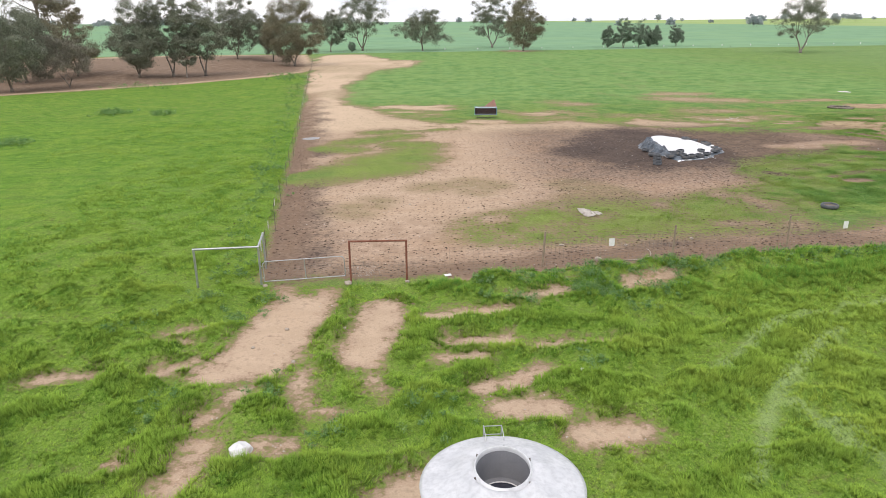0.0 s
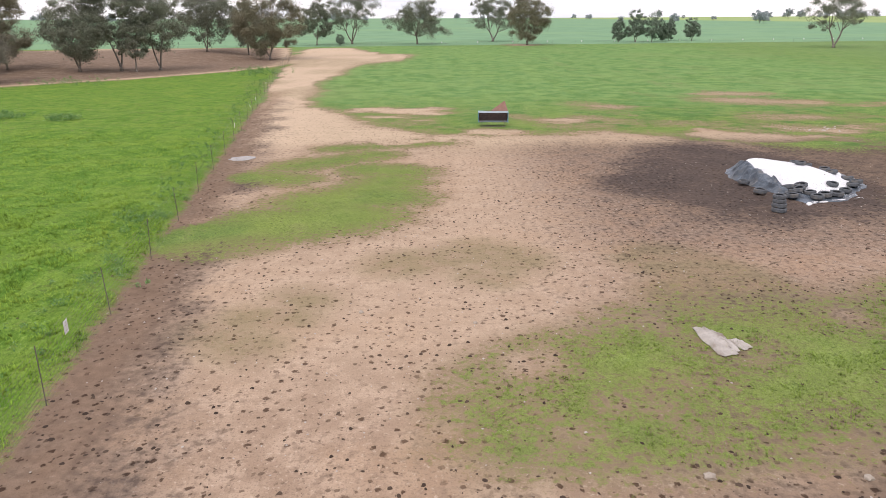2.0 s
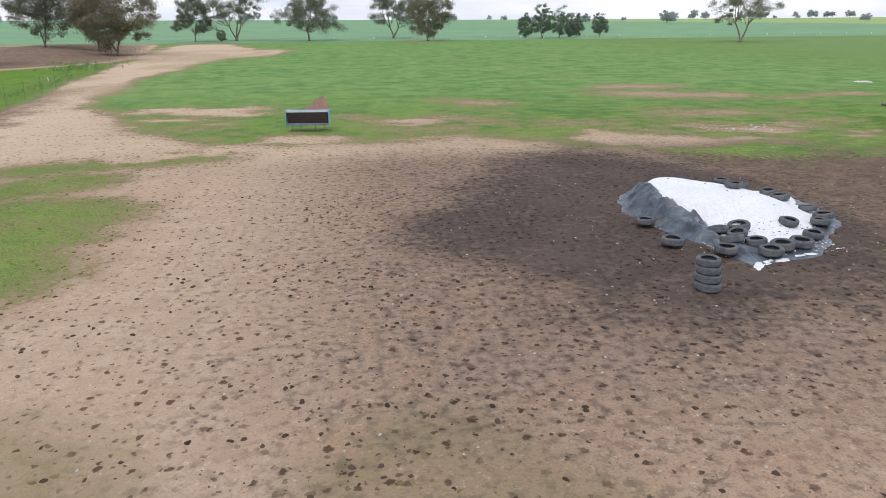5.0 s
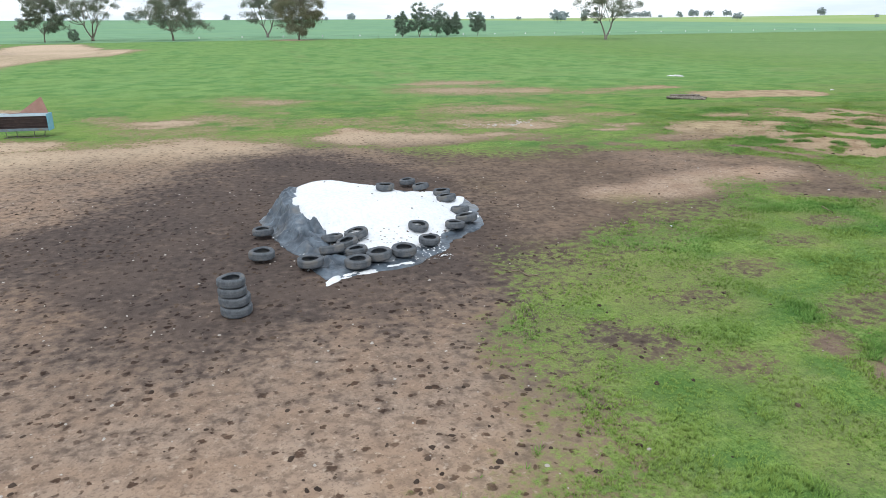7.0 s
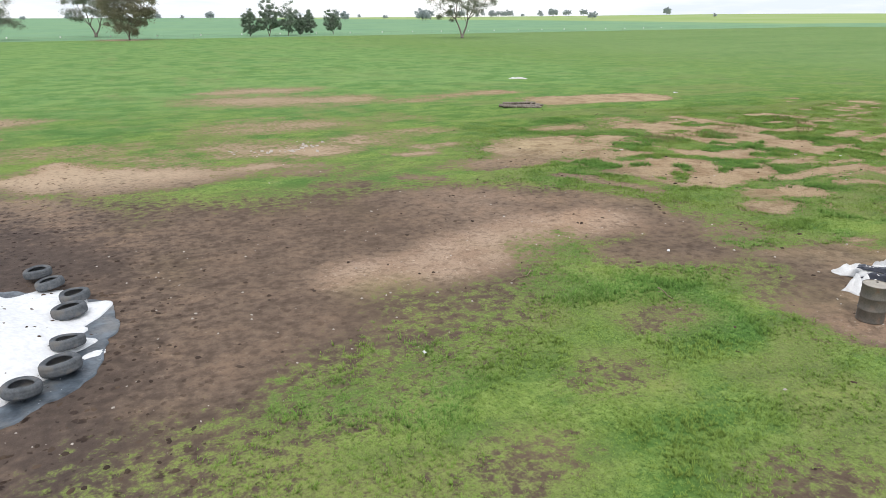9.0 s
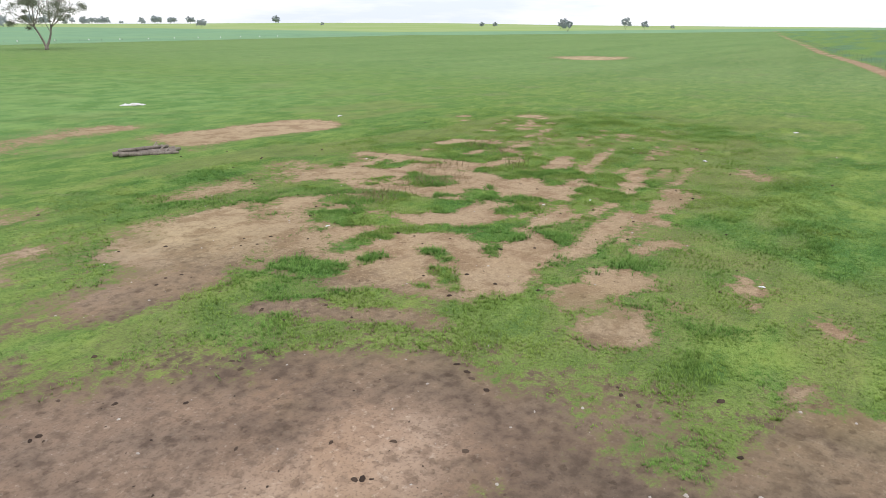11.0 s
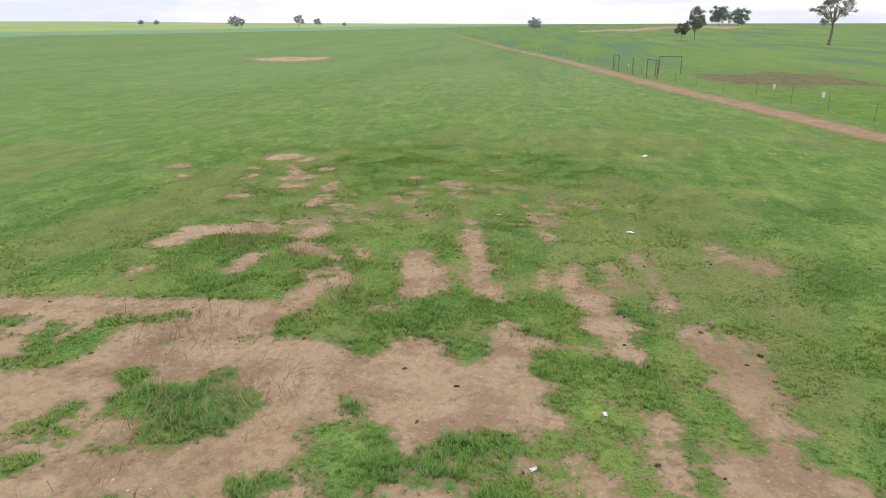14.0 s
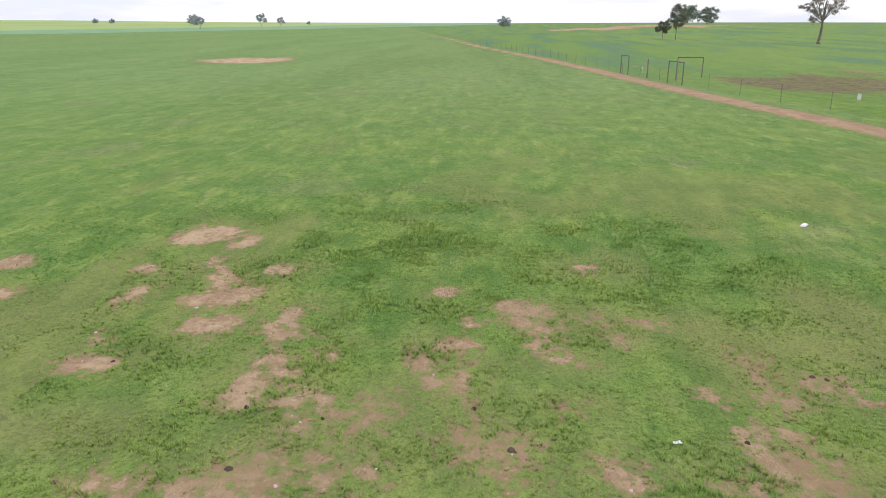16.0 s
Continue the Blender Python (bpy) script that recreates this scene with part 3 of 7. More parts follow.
DUNG_DARK = ((22, 66, 22, 62, 17), (16, 63, 19, 57, 9), (22, 57.5, 28, 62, 8), (18.5, 56.5, 24, 56.5, 6), (27, 69, 22, 74, 10), (41.7, 71.7, 43.8, 71, 3.6), (43.8, 71, 45.9, 66.4, 3.0), (45.1, 65.7, 45.4, 63.9, 3.0),
             (43.4, 64.3, 44.5, 62.9, 3.0), (38, 71, 42, 72, 2.4), (31, 60.5, 35.5, 61.6, 2.4), (44.8, 60.0, 47.5, 58.0, 4.0))
PALE_SAND = ((35.0, 64.9, 37.2, 64.9, 2.0), (38.2, 65.5, 41.6, 66.3, 2.4), (42.0, 66.2, 44.0, 66.6, 1.6))
DRUM_DIRT = ((44.6, 58.4, 48.0, 59.8, 3.2), (44.6, 57.2, 49, 57.6, 3.2), (46.0, 61.2, 48.0, 60.6, 1.6))
BARE_FORECOURT_A = (
    (-5.3, 26.2, -6.1, 21.4, 2.6), (-5.6, 21.3, -7.3, 20.5, 1.6), (-1.5, 26.2, -2.1, 21.7, 1.7),
    (4.9, 27.3, 6.9, 28, 0.7), (10, 28.6, 12.2, 29.6, 0.9), (0.7, 25.3, 4, 25.8, 0.9),
    (1.4, 22.8, 3.5, 22.9, 0.7), (0.9, 21.4, 2.4, 21.6, 0.5), (2.3, 19.1, 2.9, 19.4, 0.8),
    (3.3, 19.4, 4.7, 20.6, 0.8), (3.2, 17.8, 4.4, 17.8, 1.2), (5.4, 16.3, 6.8, 16.4, 1.2),
    (-10.4, 23.7, -9.1, 24.3, 0.5), (-10, 22.8, -9, 23, 0.4), (-9.7, 20.4, -8.4, 21.4, 0.5),
    (-13.5, 20, -12.9, 20.3, 0.6), (-12.3, 20.3, -11.6, 20.6, 0.4), (-6, 19.3, -6.8, 17.2, 0.6),
)
BARE_FORECOURT_B = (
    (-6.3, 16, -6.7, 13.9, 0.8), (-8.7, 15.2, -8.4, 15.1, 0.4), (-4.8, 16, -3.7, 15.9, 0.7),
    (-3.2, 17.8, -2.6, 17.9, 0.4), (-4, 20.4, -3.9, 18.1, 0.6), (4.9, 22.4, 7.7, 22.6, 0.5),
    (-1.7, 20, -1.1, 19.2, 0.5), (-0.1, 13.5, 0.5, 13.8, 1.5), (-4.3, 28, -4.2, 26.6, 1),
    (-6.5, 28.8, -6, 27.4, 0.8),
)
DUNG_HOLLOWS = ((41.2, 70.7, 45.5, 66.8, 3.1), (44.8, 69.5, 46, 67.4, 2.5), (44.5, 65, 44.4, 62.5, 2.4), (42.7, 63.8, 42.7, 63.8, 2.1), (42.6, 63.5, 44.6, 62.3, 2.4))
BARE_APRON_A = (
    (38.9, 114, 44.6, 114.7, 6.1), (36, 93, 40.4, 91.9, 4.4), (35.8, 84.7, 38.3, 83.3, 4.5), (29.4, 83.5, 30.8, 83.3, 1.7),
    (36.9, 75.3, 38.2, 74.9, 1.2), (10, 93.9, 12.9, 90.2, 1.3), (19.4, 103.4, 23, 100.4, 4.1), (40.7, 115.7, 45.8, 114.2, 5.2),
    (38.4, 107.3, 47.5, 104.7, 7.2), (35.1, 93.5, 40.7, 91.9, 3.2), (16.9, 92.7, 21.7, 88.8, 2.6), (13.7, 86.8, 17.2, 86.8, 3.4),
    (24.8, 88, 28.8, 86.8, 2.8), (28.7, 85.7, 30.9, 84, 2.6), (55.1, 103, 61.4, 104.1, 4.6), (50.6, 101.4, 53.1, 101.1, 3.6),
    (61.7, 96, 70.2, 95, 5.6), (47.2, 92.5, 48.5, 91.5, 2.3),
)
BARE_APRON_B = (
    (44.4, 76, 47.1, 75.7, 2), (47.9, 78.1, 53.1, 80.7, 1.9), (52.5, 83.6, 55.2, 84.2, 1.8), (53.3, 80.5, 56, 78.4, 2.7),
    (44, 81.2, 45.8, 81.6, 1.9), (42.2, 80, 43.5, 80, 1.2), (49.4, 75.9, 52.8, 75.4, 1.9), (49.3, 72.2, 52.3, 72.6, 1.7),
    (50.2, 70.6, 52.3, 69, 1.9), (56.2, 73.3, 58.2, 72.4, 2.7), (61.2, 73.5, 63, 71.4, 3.2), (62.2, 76.9, 62, 75.2, 2.8),
    (58.8, 83.4, 59.7, 82.7, 3.3), (52.6, 71.3, 53.1, 70, 2.1), (57.4, 70.6, 59, 70, 1.1), (55, 68.1, 59.2, 68.1, 0.9),
    (60, 68.1, 64.5, 67.5, 1.3), (51.5, 66.6, 53.8, 65.8, 1.3),
)
BARE_APRON_C = (
    (50.3, 65.1, 50.4, 65.1, 1.9), (54.8, 63.1, 54.8, 63.1, 1.1), (47.2, 71.4, 48.4, 69.4, 1), (48.3, 68.8, 48.3, 68.8, 1),
    (40.4, 75.3, 41.4, 74.5, 0.9), (45.4, 86.7, 45.4, 86.7, 3.1),
)
BARE_APRON = BARE_APRON_A + BARE_APRON_B + BARE_APRON_C
BARE_PADDOCK_A = (
    (84.9, 84.9, 83.4, 84.2, 0.4), (44.5, 60.3, 44.8, 59.6, 1), (34.4, 52.4, 35.3, 53, 0.7), (35.9, 53.3, 36.3, 53.2, 0.5),
    (37.7, 53.9, 38.3, 53.6, 0.9), (28.4, 53.1, 29, 52.4, 1.4), (34.3, 56.1, 34.9, 56.3, 0.7), (31.4, 54.7, 31.9, 54.7, 0.6),
    (33.2, 49.8, 34.4, 50, 1.3), (33, 51.8, 32.7, 51.2, 0.7), (30.2, 51.2, 30.5, 51.2, 0.4), (39.5, 59.3, 40.7, 59.5, 0.5),
    (36.9, 57.7, 37.8, 57.9, 0.4), (50.9, 65.4, 50.1, 64.8, 0.8), (49.3, 61.2, 49.8, 61.1, 0.5), (46.7, 72.7, 47.5, 71.9, 1),
    (49.8, 69.9, 50.1, 68.9, 0.6), (53.5, 61.3, 53, 60.7, 0.5),
)
BARE_PADDOCK = BARE_PADDOCK_A + BARE_APRON
SOIL_EAST_A = (
    (60.2, 84.9, 59.6, 82.4, 1.3), (69.7, 75, 67, 74.4, 1), (71, 73.4, 67.6, 72.9, 0.6), (70.4, 66.1, 69.6, 65.3, 1),
    (68.7, 78.2, 67.5, 77.2, 0.8), (69.1, 77.6, 67.2, 76.6, 0.8), (67.1, 77.2, 65.3, 77.3, 0.8), (70, 78.7, 69.5, 78, 0.9),
    (71, 78.8, 72.1, 78.5, 0.9), (69, 79.7, 67.8, 79.8, 0.7), (70.7, 82.6, 69.8, 83, 1.3), (71.2, 82.6, 71.6, 80.5, 1.2),
    (69.2, 75.1, 68.1, 74.8, 0.7), (68.5, 74.4, 67.4, 74.2, 0.8), (67.3, 74.8, 66.6, 74.6, 0.5), (72.3, 73.7, 70.5, 73.4, 0.7),
    (70.5, 73.4, 68.7, 73, 0.7), (68.2, 73.3, 67.4, 72.8, 0.7),
)
SOIL_EAST_B = (
    (67.1, 72.7, 66.6, 72.4, 0.4), (68.8, 71.3, 67.5, 71.4, 0.3), (69.3, 70.6, 68.5, 70.6, 0.4), (68.1, 70.6, 66.6, 70.2, 1),
    (67.2, 70, 65.9, 70, 0.7), (69.6, 69.6, 67.9, 69.4, 0.4), (70.2, 68.7, 69.5, 68.6, 0.5), (68.7, 68.5, 66.6, 68.4, 0.5),
    (71.2, 66.3, 70.2, 66.4, 0.6), (72.5, 71.4, 71.6, 71.1, 0.5), (70.1, 77, 69.2, 76.5, 0.4), (67.3, 82.4, 67.5, 82.3, 0.7),
    (56.7, 70.7, 58.1, 70.6, 0.6), (58.7, 70.6, 59.7, 70.4, 0.7), (55.6, 70.7, 55.6, 70.7, 0.7), (60.2, 68.6, 57.4, 68.4, 0.8),
    (57.4, 68.4, 55, 68.1, 0.7), (55, 68.2, 53.9, 68, 0.3),
)
SOIL_EAST_C = (
    (59.6, 67.5, 57.1, 67.3, 0.5), (56.4, 66.6, 57.7, 66, 0.7), (57.3, 66.5, 57.6, 65.7, 0.7), (53.8, 68.9, 53.3, 68.8, 0.3),
    (52.7, 69.9, 52.9, 69.8, 0.4), (52.2, 69.5, 52.3, 69, 1.2), (51.1, 69.3, 51.3, 68.5, 1.2), (50.6, 68.8, 50.8, 68.4, 0.6),
    (52.7, 69.1, 52.7, 69.1, 0.5), (53.9, 67, 54.3, 66.1, 0.6), (53.3, 66.6, 53.6, 66, 1.1), (53.1, 66, 53.4, 65.4, 0.5),
    (52.2, 67, 52.6, 66.3, 0.9), (51.4, 67, 51.9, 66.4, 0.6), (52.1, 67.4, 52.1, 67.4, 0.5), (51.5, 65.8, 51.7, 65, 0.5),
    (55.6, 63.3, 55, 63.2, 0.4), (54.6, 63.2, 54.6, 63, 0.4),
)
SOIL_EAST_D = (
    (52.6, 64.3, 52.3, 64.2, 0.3), (53.8, 62.7, 53.6, 62.7, 0.3), (49.5, 76, 51.1, 69.8, 2.8), (51.9, 79.1, 53.8, 71.1, 5.7),
    (65.4, 69.9, 64.7, 69.4, 1.3), (64.1, 69.5, 64.1, 69.5, 1), (65.2, 68.1, 63.9, 67.6, 1.1), (63.4, 67.6, 62.4, 67.5, 0.7),
    (61.9, 67.5, 61.5, 67.2, 0.6), (62.1, 72.8, 62.3, 71.7, 3.1), (63.6, 73.1, 63.8, 71.5, 1), (64.3, 72.3, 65.1, 72.1, 0.5),
    (63.9, 71.2, 61.9, 71.1, 0.4), (59.2, 72.8, 59.2, 72.3, 0.5), (60, 71.8, 59.3, 71.4, 0.6), (60.3, 71, 59.5, 70.4, 0.6),
    (62.9, 69.2, 61.3, 69.2, 0.5), (61.9, 69.5, 60.8, 69.4, 0.5),
)
SOIL_EAST_E = (
    (60.6, 69.5, 59.7, 69.3, 0.5), (61.2, 69.9, 61.2, 69.9, 0.4), (60.7, 68.5, 59.8, 68.4, 0.4), (60.2, 68.1, 60, 67.1, 1.1),
    (58.9, 79.6, 59.8, 73.3, 2.2), (61.3, 81.6, 62.4, 73.5, 3.7), (64.1, 83.9, 64.6, 78.2, 2.4), (65.5, 75.2, 65.5, 75.2, 0.8),
    (83.6, 84.5, 84, 84.2, 1.7), (81.6, 83.2, 80.2, 82.2, 0.5), (78.9, 82.3, 79.3, 81.6, 1), (77.7, 81.9, 77.7, 81.3, 0.8),
    (80.4, 82.7, 79.2, 82, 0.5), (82.9, 83, 83.3, 82.9, 0.7), (77.5, 80.3, 78.6, 80, 0.5), (77.1, 80, 77.5, 79.8, 0.6),
    (74.9, 80, 75.8, 79.9, 0.6), (76.3, 79.8, 76.3, 79.8, 0.6),
)
SOIL_EAST_F = (
    (75, 79, 74.2, 78.6, 0.4), (75.1, 78.8, 74.7, 78.3, 0.4), (75.8, 79.4, 75.8, 79.4, 0.6), (73.5, 78.3, 72.7, 77.9, 0.3),
    (72.9, 78, 73.1, 77.4, 0.4), (74.2, 77.8, 74.4, 77.7, 0.4), (75, 77.7, 75, 77.6, 0.4), (76.7, 77.1, 75.6, 76.7, 0.4),
    (81, 81.2, 81, 81.2, 0.8), (76.5, 78.8, 76.5, 78.8, 0.5), (78.7, 84.2, 79.4, 84, 0.5), (80.8, 84.7, 80.8, 84.7, 0.7),
    (77.3, 83.9, 76.8, 83.4, 0.3), (75.8, 83.5, 75.9, 83, 0.6), (80.8, 88.6, 80.9, 88.4, 1), (78.9, 87.3, 78.9, 87.2, 0.6),
    (72.6, 81.3, 72.5, 80.6, 0.5), (72.5, 79.9, 72.8, 78.6, 0.6),
)
SOIL_EAST_G = (
    (72.9, 79.4, 73.3, 78.8, 0.4), (79.2, 75.4, 79.1, 74.8, 0.8), (78.5, 75.2, 78, 74.6, 0.6), (78.4, 76.2, 78.4, 76.2, 0.7),
    (77.2, 76.6, 77.3, 76.2, 0.5), (80, 76.9, 80, 76.9, 0.7), (77, 74.8, 76.8, 74.3, 0.4), (77.5, 74.8, 77.5, 74.8, 0.4),
    (76.3, 76.2, 74.9, 76.1, 0.3), (74.2, 76.2, 73.8, 75.9, 0.4), (73.8, 75.9, 73.8, 75.4, 0.5), (73.5, 75.6, 73, 75.3, 0.4),
    (78, 73.4, 77.7, 73.2, 0.3), (78.6, 72.6, 78.7, 72.3, 0.3), (82, 73.5, 82, 73.5, 0.7), (78.8, 73.5, 78.8, 73.5, 0.4),
    (74.9, 74.4, 74.9, 74.3, 0.3), (73.4, 73.9, 73.1, 73.7, 0.6),
)
SOIL_EAST_H = (
    (73.7, 74, 73.7, 74, 0.3), (73.2, 72.5, 73.2, 72.5, 0.3), (73.2, 72.2, 73.2, 71.8, 0.3), (77.2, 70.9, 76.4, 71.1, 0.3),
    (75.8, 71, 75.5, 70.8, 0.4), (75.7, 72, 75.5, 71.9, 0.3), (76.5, 70.4, 76.2, 70, 0.4), (76.3, 69.6, 75.5, 69.5, 0.3),
    (74, 71.7, 73.5, 71.4, 0.5), (73.5, 71.4, 73.3, 71, 0.6), (74.7, 71.1, 74.4, 71, 0.4), (73.9, 71, 73.9, 70.9, 0.4),
    (74.6, 71.8, 74.6, 71.8, 0.3),
)
SOIL_EAST = SOIL_EAST_A + SOIL_EAST_B + SOIL_EAST_C + SOIL_EAST_D + SOIL_EAST_E + SOIL_EAST_F + SOIL_EAST_G + SOIL_EAST_H
GRASS_EAST_A = (
    (67.8, 77.1, 67.5, 77.2, 0.3), (68.7, 78.9, 68.6, 77.9, 1.2), (54.8, 82.1, 57.4, 80.4, 1.7), (56, 78.7, 56.3, 77.7, 1.3),
    (56.4, 76.8, 56.3, 75.4, 0.9), (57.9, 77.4, 57.8, 76.7, 1), (54, 81.2, 54.2, 80.5, 0.6), (53.3, 80.4, 53.4, 80.1, 0.4),
    (54.7, 78.8, 54.8, 78.5, 0.6), (53.4, 78.5, 53.5, 78.2, 0.7), (53.7, 77.8, 54.1, 76.5, 1.5), (54.4, 77.2, 54.6, 76.5, 0.9),
    (53.6, 76, 54.5, 74.9, 0.9), (54.8, 76, 55, 75.5, 0.6), (53.8, 74.2, 54.4, 74, 0.8), (54.1, 73.7, 54.9, 73, 0.9),
    (56.9, 74.2, 58.5, 74.2, 0.8), (58.2, 72.2, 59.2, 71.8, 1),
)
GRASS_EAST_B = (
    (55.8, 71.5, 57.1, 71.2, 1), (54.9, 71.1, 55.4, 70.6, 1.2), (54, 70.4, 53.4, 70.1, 0.4), (54.9, 72.3, 55.7, 71.7, 0.6),
    (51.5, 78.7, 51.9, 78.4, 0.4), (52.5, 79.3, 52.9, 79, 0.7), (52.3, 77.8, 52.5, 77.7, 0.7), (52.2, 76.6, 52.4, 76.4, 0.6),
    (51.1, 76.3, 51.8, 76.3, 0.6), (50.3, 76.2, 50.9, 76.1, 0.8), (49.6, 76.1, 50.2, 76, 0.5), (48.9, 75.7, 49.2, 75.7, 0.4),
    (51.1, 75.3, 51.7, 75.4, 0.3), (50.3, 75.2, 50.3, 75.2, 0.4), (51.3, 74.3, 52, 74.2, 0.9), (52.9, 74.3, 53, 73.9, 0.7),
    (50.9, 72.9, 51.3, 72.8, 0.5), (49.2, 74.6, 49.5, 73.2, 0.9),
)
GRASS_EAST_C = (
    (49.7, 74.6, 50, 73.4, 0.6), (52.5, 71.8, 52.5, 71.5, 0.6), (52.2, 71.1, 52.3, 70.8, 0.3), (51.4, 70.6, 51.1, 70.1, 0.6),
    (50.9, 70, 50.9, 70, 0.5), (50.1, 70.4, 50.2, 70.1, 0.3), (50.4, 69.4, 50.4, 69.4, 0.4), (61.9, 81.6, 63.7, 82.2, 0.6),
    (61.9, 82, 62.1, 81.7, 0.5), (62.3, 81.1, 64, 81, 0.9), (64.2, 80.4, 64.6, 79.6, 0.5), (63.7, 83.6, 63.7, 83.1, 0.5),
    (60.9, 78.5, 61.1, 76.9, 1.2), (60.2, 77.6, 60.6, 77, 1.1), (61.6, 77.7, 62, 77.4, 0.5), (61.8, 79.2, 61.8, 79.2, 0.7),
    (59.7, 79.9, 60.7, 79.6, 0.4), (59.9, 79.8, 59.8, 79.1, 0.4),
)
GRASS_EAST_D = (
    (59.5, 78.6, 59.5, 78.1, 0.3), (58.9, 79.6, 59, 79.3, 0.5), (58.8, 75.7, 59.1, 75.2, 0.4), (60.4, 75, 60.3, 74.2, 0.8),
    (59.6, 74.7, 59.7, 73.9, 0.9), (59.1, 74.4, 59.4, 74, 0.7), (61.4, 74.9, 61.1, 74.5, 0.3), (60.2, 73.2, 59.5, 72.8, 0.4),
    (59.4, 73.4, 59.4, 73.4, 0.3), (64.6, 76.7, 65.1, 73.6, 1.4), (63.7, 75.1, 63.7, 75, 0.9), (60.3, 72.9, 60.6, 72, 0.6),
    (59.7, 72.5, 60, 72, 0.5), (59.4, 72.1, 59.3, 71.9, 0.5), (63.4, 70.9, 62.6, 69.6, 1.6), (62, 70.8, 61.4, 70.2, 1.1),
    (60.7, 70.2, 59.6, 70, 0.4), (59.9, 71.1, 59.8, 70.9, 0.3),
)
GRASS_EAST_E = (
    (60.8, 71.4, 60.9, 70.6, 0.4), (60.3, 71.1, 60.3, 71.1, 0.4), (64.7, 69, 63.7, 68.5, 1.1), (62, 68.9, 61.3, 68.6, 0.7),
    (63, 68.6, 61, 68.1, 0.7), (61.1, 68.9, 59.7, 69, 0.4), (65.6, 71.2, 64.7, 70.8, 0.9), (63.8, 72.9, 63.8, 72.9, 1),
    (63.7, 70.3, 63.5, 70, 0.6), (41.9, 64.7, 44.2, 64.9, 0.8), (41.3, 68.1, 41.8, 67.7, 0.8),
)
GRASS_EAST = GRASS_EAST_A + GRASS_EAST_B + GRASS_EAST_C + GRASS_EAST_D + GRASS_EAST_E
THIN_COVER_A = (
    (3.7, 50.5, 5, 49.5, 2.7), (0.2, 49.1, 1.8, 49.5, 2.2), (3.5, 47.6, 4.2, 47.2, 1), (-5.8, 42.5, -4.3, 41.5, 1.3),
    (-4.8, 43.6, -3.4, 43.6, 1.3), (11.6, 49.3, 13.6, 46.6, 3.4), (11.2, 45.2, 13.8, 43.8, 3), (-8.8, 50.8, -6.7, 51.8, 2.2),
    (-3.5, 45.5, -2.9, 45.1, 1), (28.4, 56.3, 32.7, 56.3, 1.4), (28.6, 58.8, 30.6, 57.9, 2.1), (27.6, 54.1, 27, 51.7, 0.8),
    (30.1, 54.7, 31.8, 54.3, 1.2), (28.6, 52.7, 29.1, 52.9, 1.1), (34.8, 52.7, 35.6, 53, 0.6), (34.6, 56.2, 34.1, 56, 0.9),
    (30.2, 51.2, 30.4, 51.1, 0.7), (37.7, 53.7, 38.5, 53.7, 0.8),
)
THIN_COVER_B = (
    (37.2, 62.4, 37.6, 60.9, 1.1), (37.7, 58, 37.8, 57.8, 0.6), (39.9, 59.6, 40.6, 59.6, 0.8), (35, 63.5, 35.5, 61.9, 1.4),
    (44.4, 60.7, 44.5, 59.3, 1.7), (73.9, 82.3, 73.8, 81.7, 0.4), (73.8, 83, 73.6, 82.5, 0.3), (73.5, 79.2, 73.6, 78.8, 0.6),
    (73.6, 77.9, 75.3, 77.3, 0.3), (69.1, 66.3, 70.2, 65, 0.8), (63.4, 67.6, 64.7, 66.7, 0.4), (63.3, 66.3, 62.6, 66.4, 0.3),
    (68.4, 67.3, 68.4, 67.2, 1.7), (68.3, 66, 66.4, 65.8, 0.8), (67.8, 69.1, 69.1, 68.3, 0.7), (56.5, 64.9, 57.2, 63.7, 1.3),
    (54.7, 64.7, 53.9, 64.6, 0.6), (58.7, 66.7, 58.8, 65.6, 1),
)
THIN_COVER_C = (
    (51.5, 66.4, 51.6, 66, 0.5), (52.5, 63.6, 52.5, 63.4, 0.5), (80.2, 68.4, 78.9, 68.3, 0.9), (73.6, 70.6, 73.6, 70.6, 0.6),
    (76.2, 70.7, 76.2, 70.7, 0.9), (77.7, 70.9, 77.7, 70.9, 1.1), (74.1, 75.8, 74.1, 75.8, 0.6), (78.8, 74.1, 78.4, 73.3, 0.8),
    (78.6, 71.5, 77.2, 71.2, 0.4), (77.8, 69.7, 77.4, 68.7, 0.8),
)
THIN_COVER = THIN_COVER_A + THIN_COVER_B + THIN_COVER_C
GRASS_WEST_A = (
    (-9.2, 52.8, -6.1, 55.5, 4.8), (-6.5, 55.1, -2.9, 56.6, 6.3), (-3.3, 59.2, -1.0, 64.6, 4.7), (-4.7, 59.2, -1.2, 60.6, 5.5),
    (-2.6, 68.0, -0.2, 67.2, 4.1), (-9.9, 66.0, -7.1, 65.1, 3.2), (-8.0, 69.2, -2.4, 73.5, 3.4), (-5.9, 75.9, 2.2, 78.8, 2.5),
)
GRASS_WEST = GRASS_WEST_A
SHEEP_TRACKS = ((17.1, 23.3, 14.7, 21.0, 0.35), (14.7, 21.0, 12.5, 18.6, 0.5), (12.5, 18.6, 11.0, 16.6, 0.35), (11.0, 16.6, 9.6, 13.9, 0.3), (11.0, 20.1, 13.2, 22.4, 0.4), (13.2, 22.4, 15.7, 24.2, 0.3), (15.7, 24.2, 21.0, 26.2, 0.3),
                (12.5, 17.8, 12.9, 16.2, 0.4), (12.9, 16.2, 13.2, 14.0, 0.35), (13.2, 16.5, 14.1, 15.3, 0.3), (14.1, 15.3, 14.9, 13.6, 0.3))


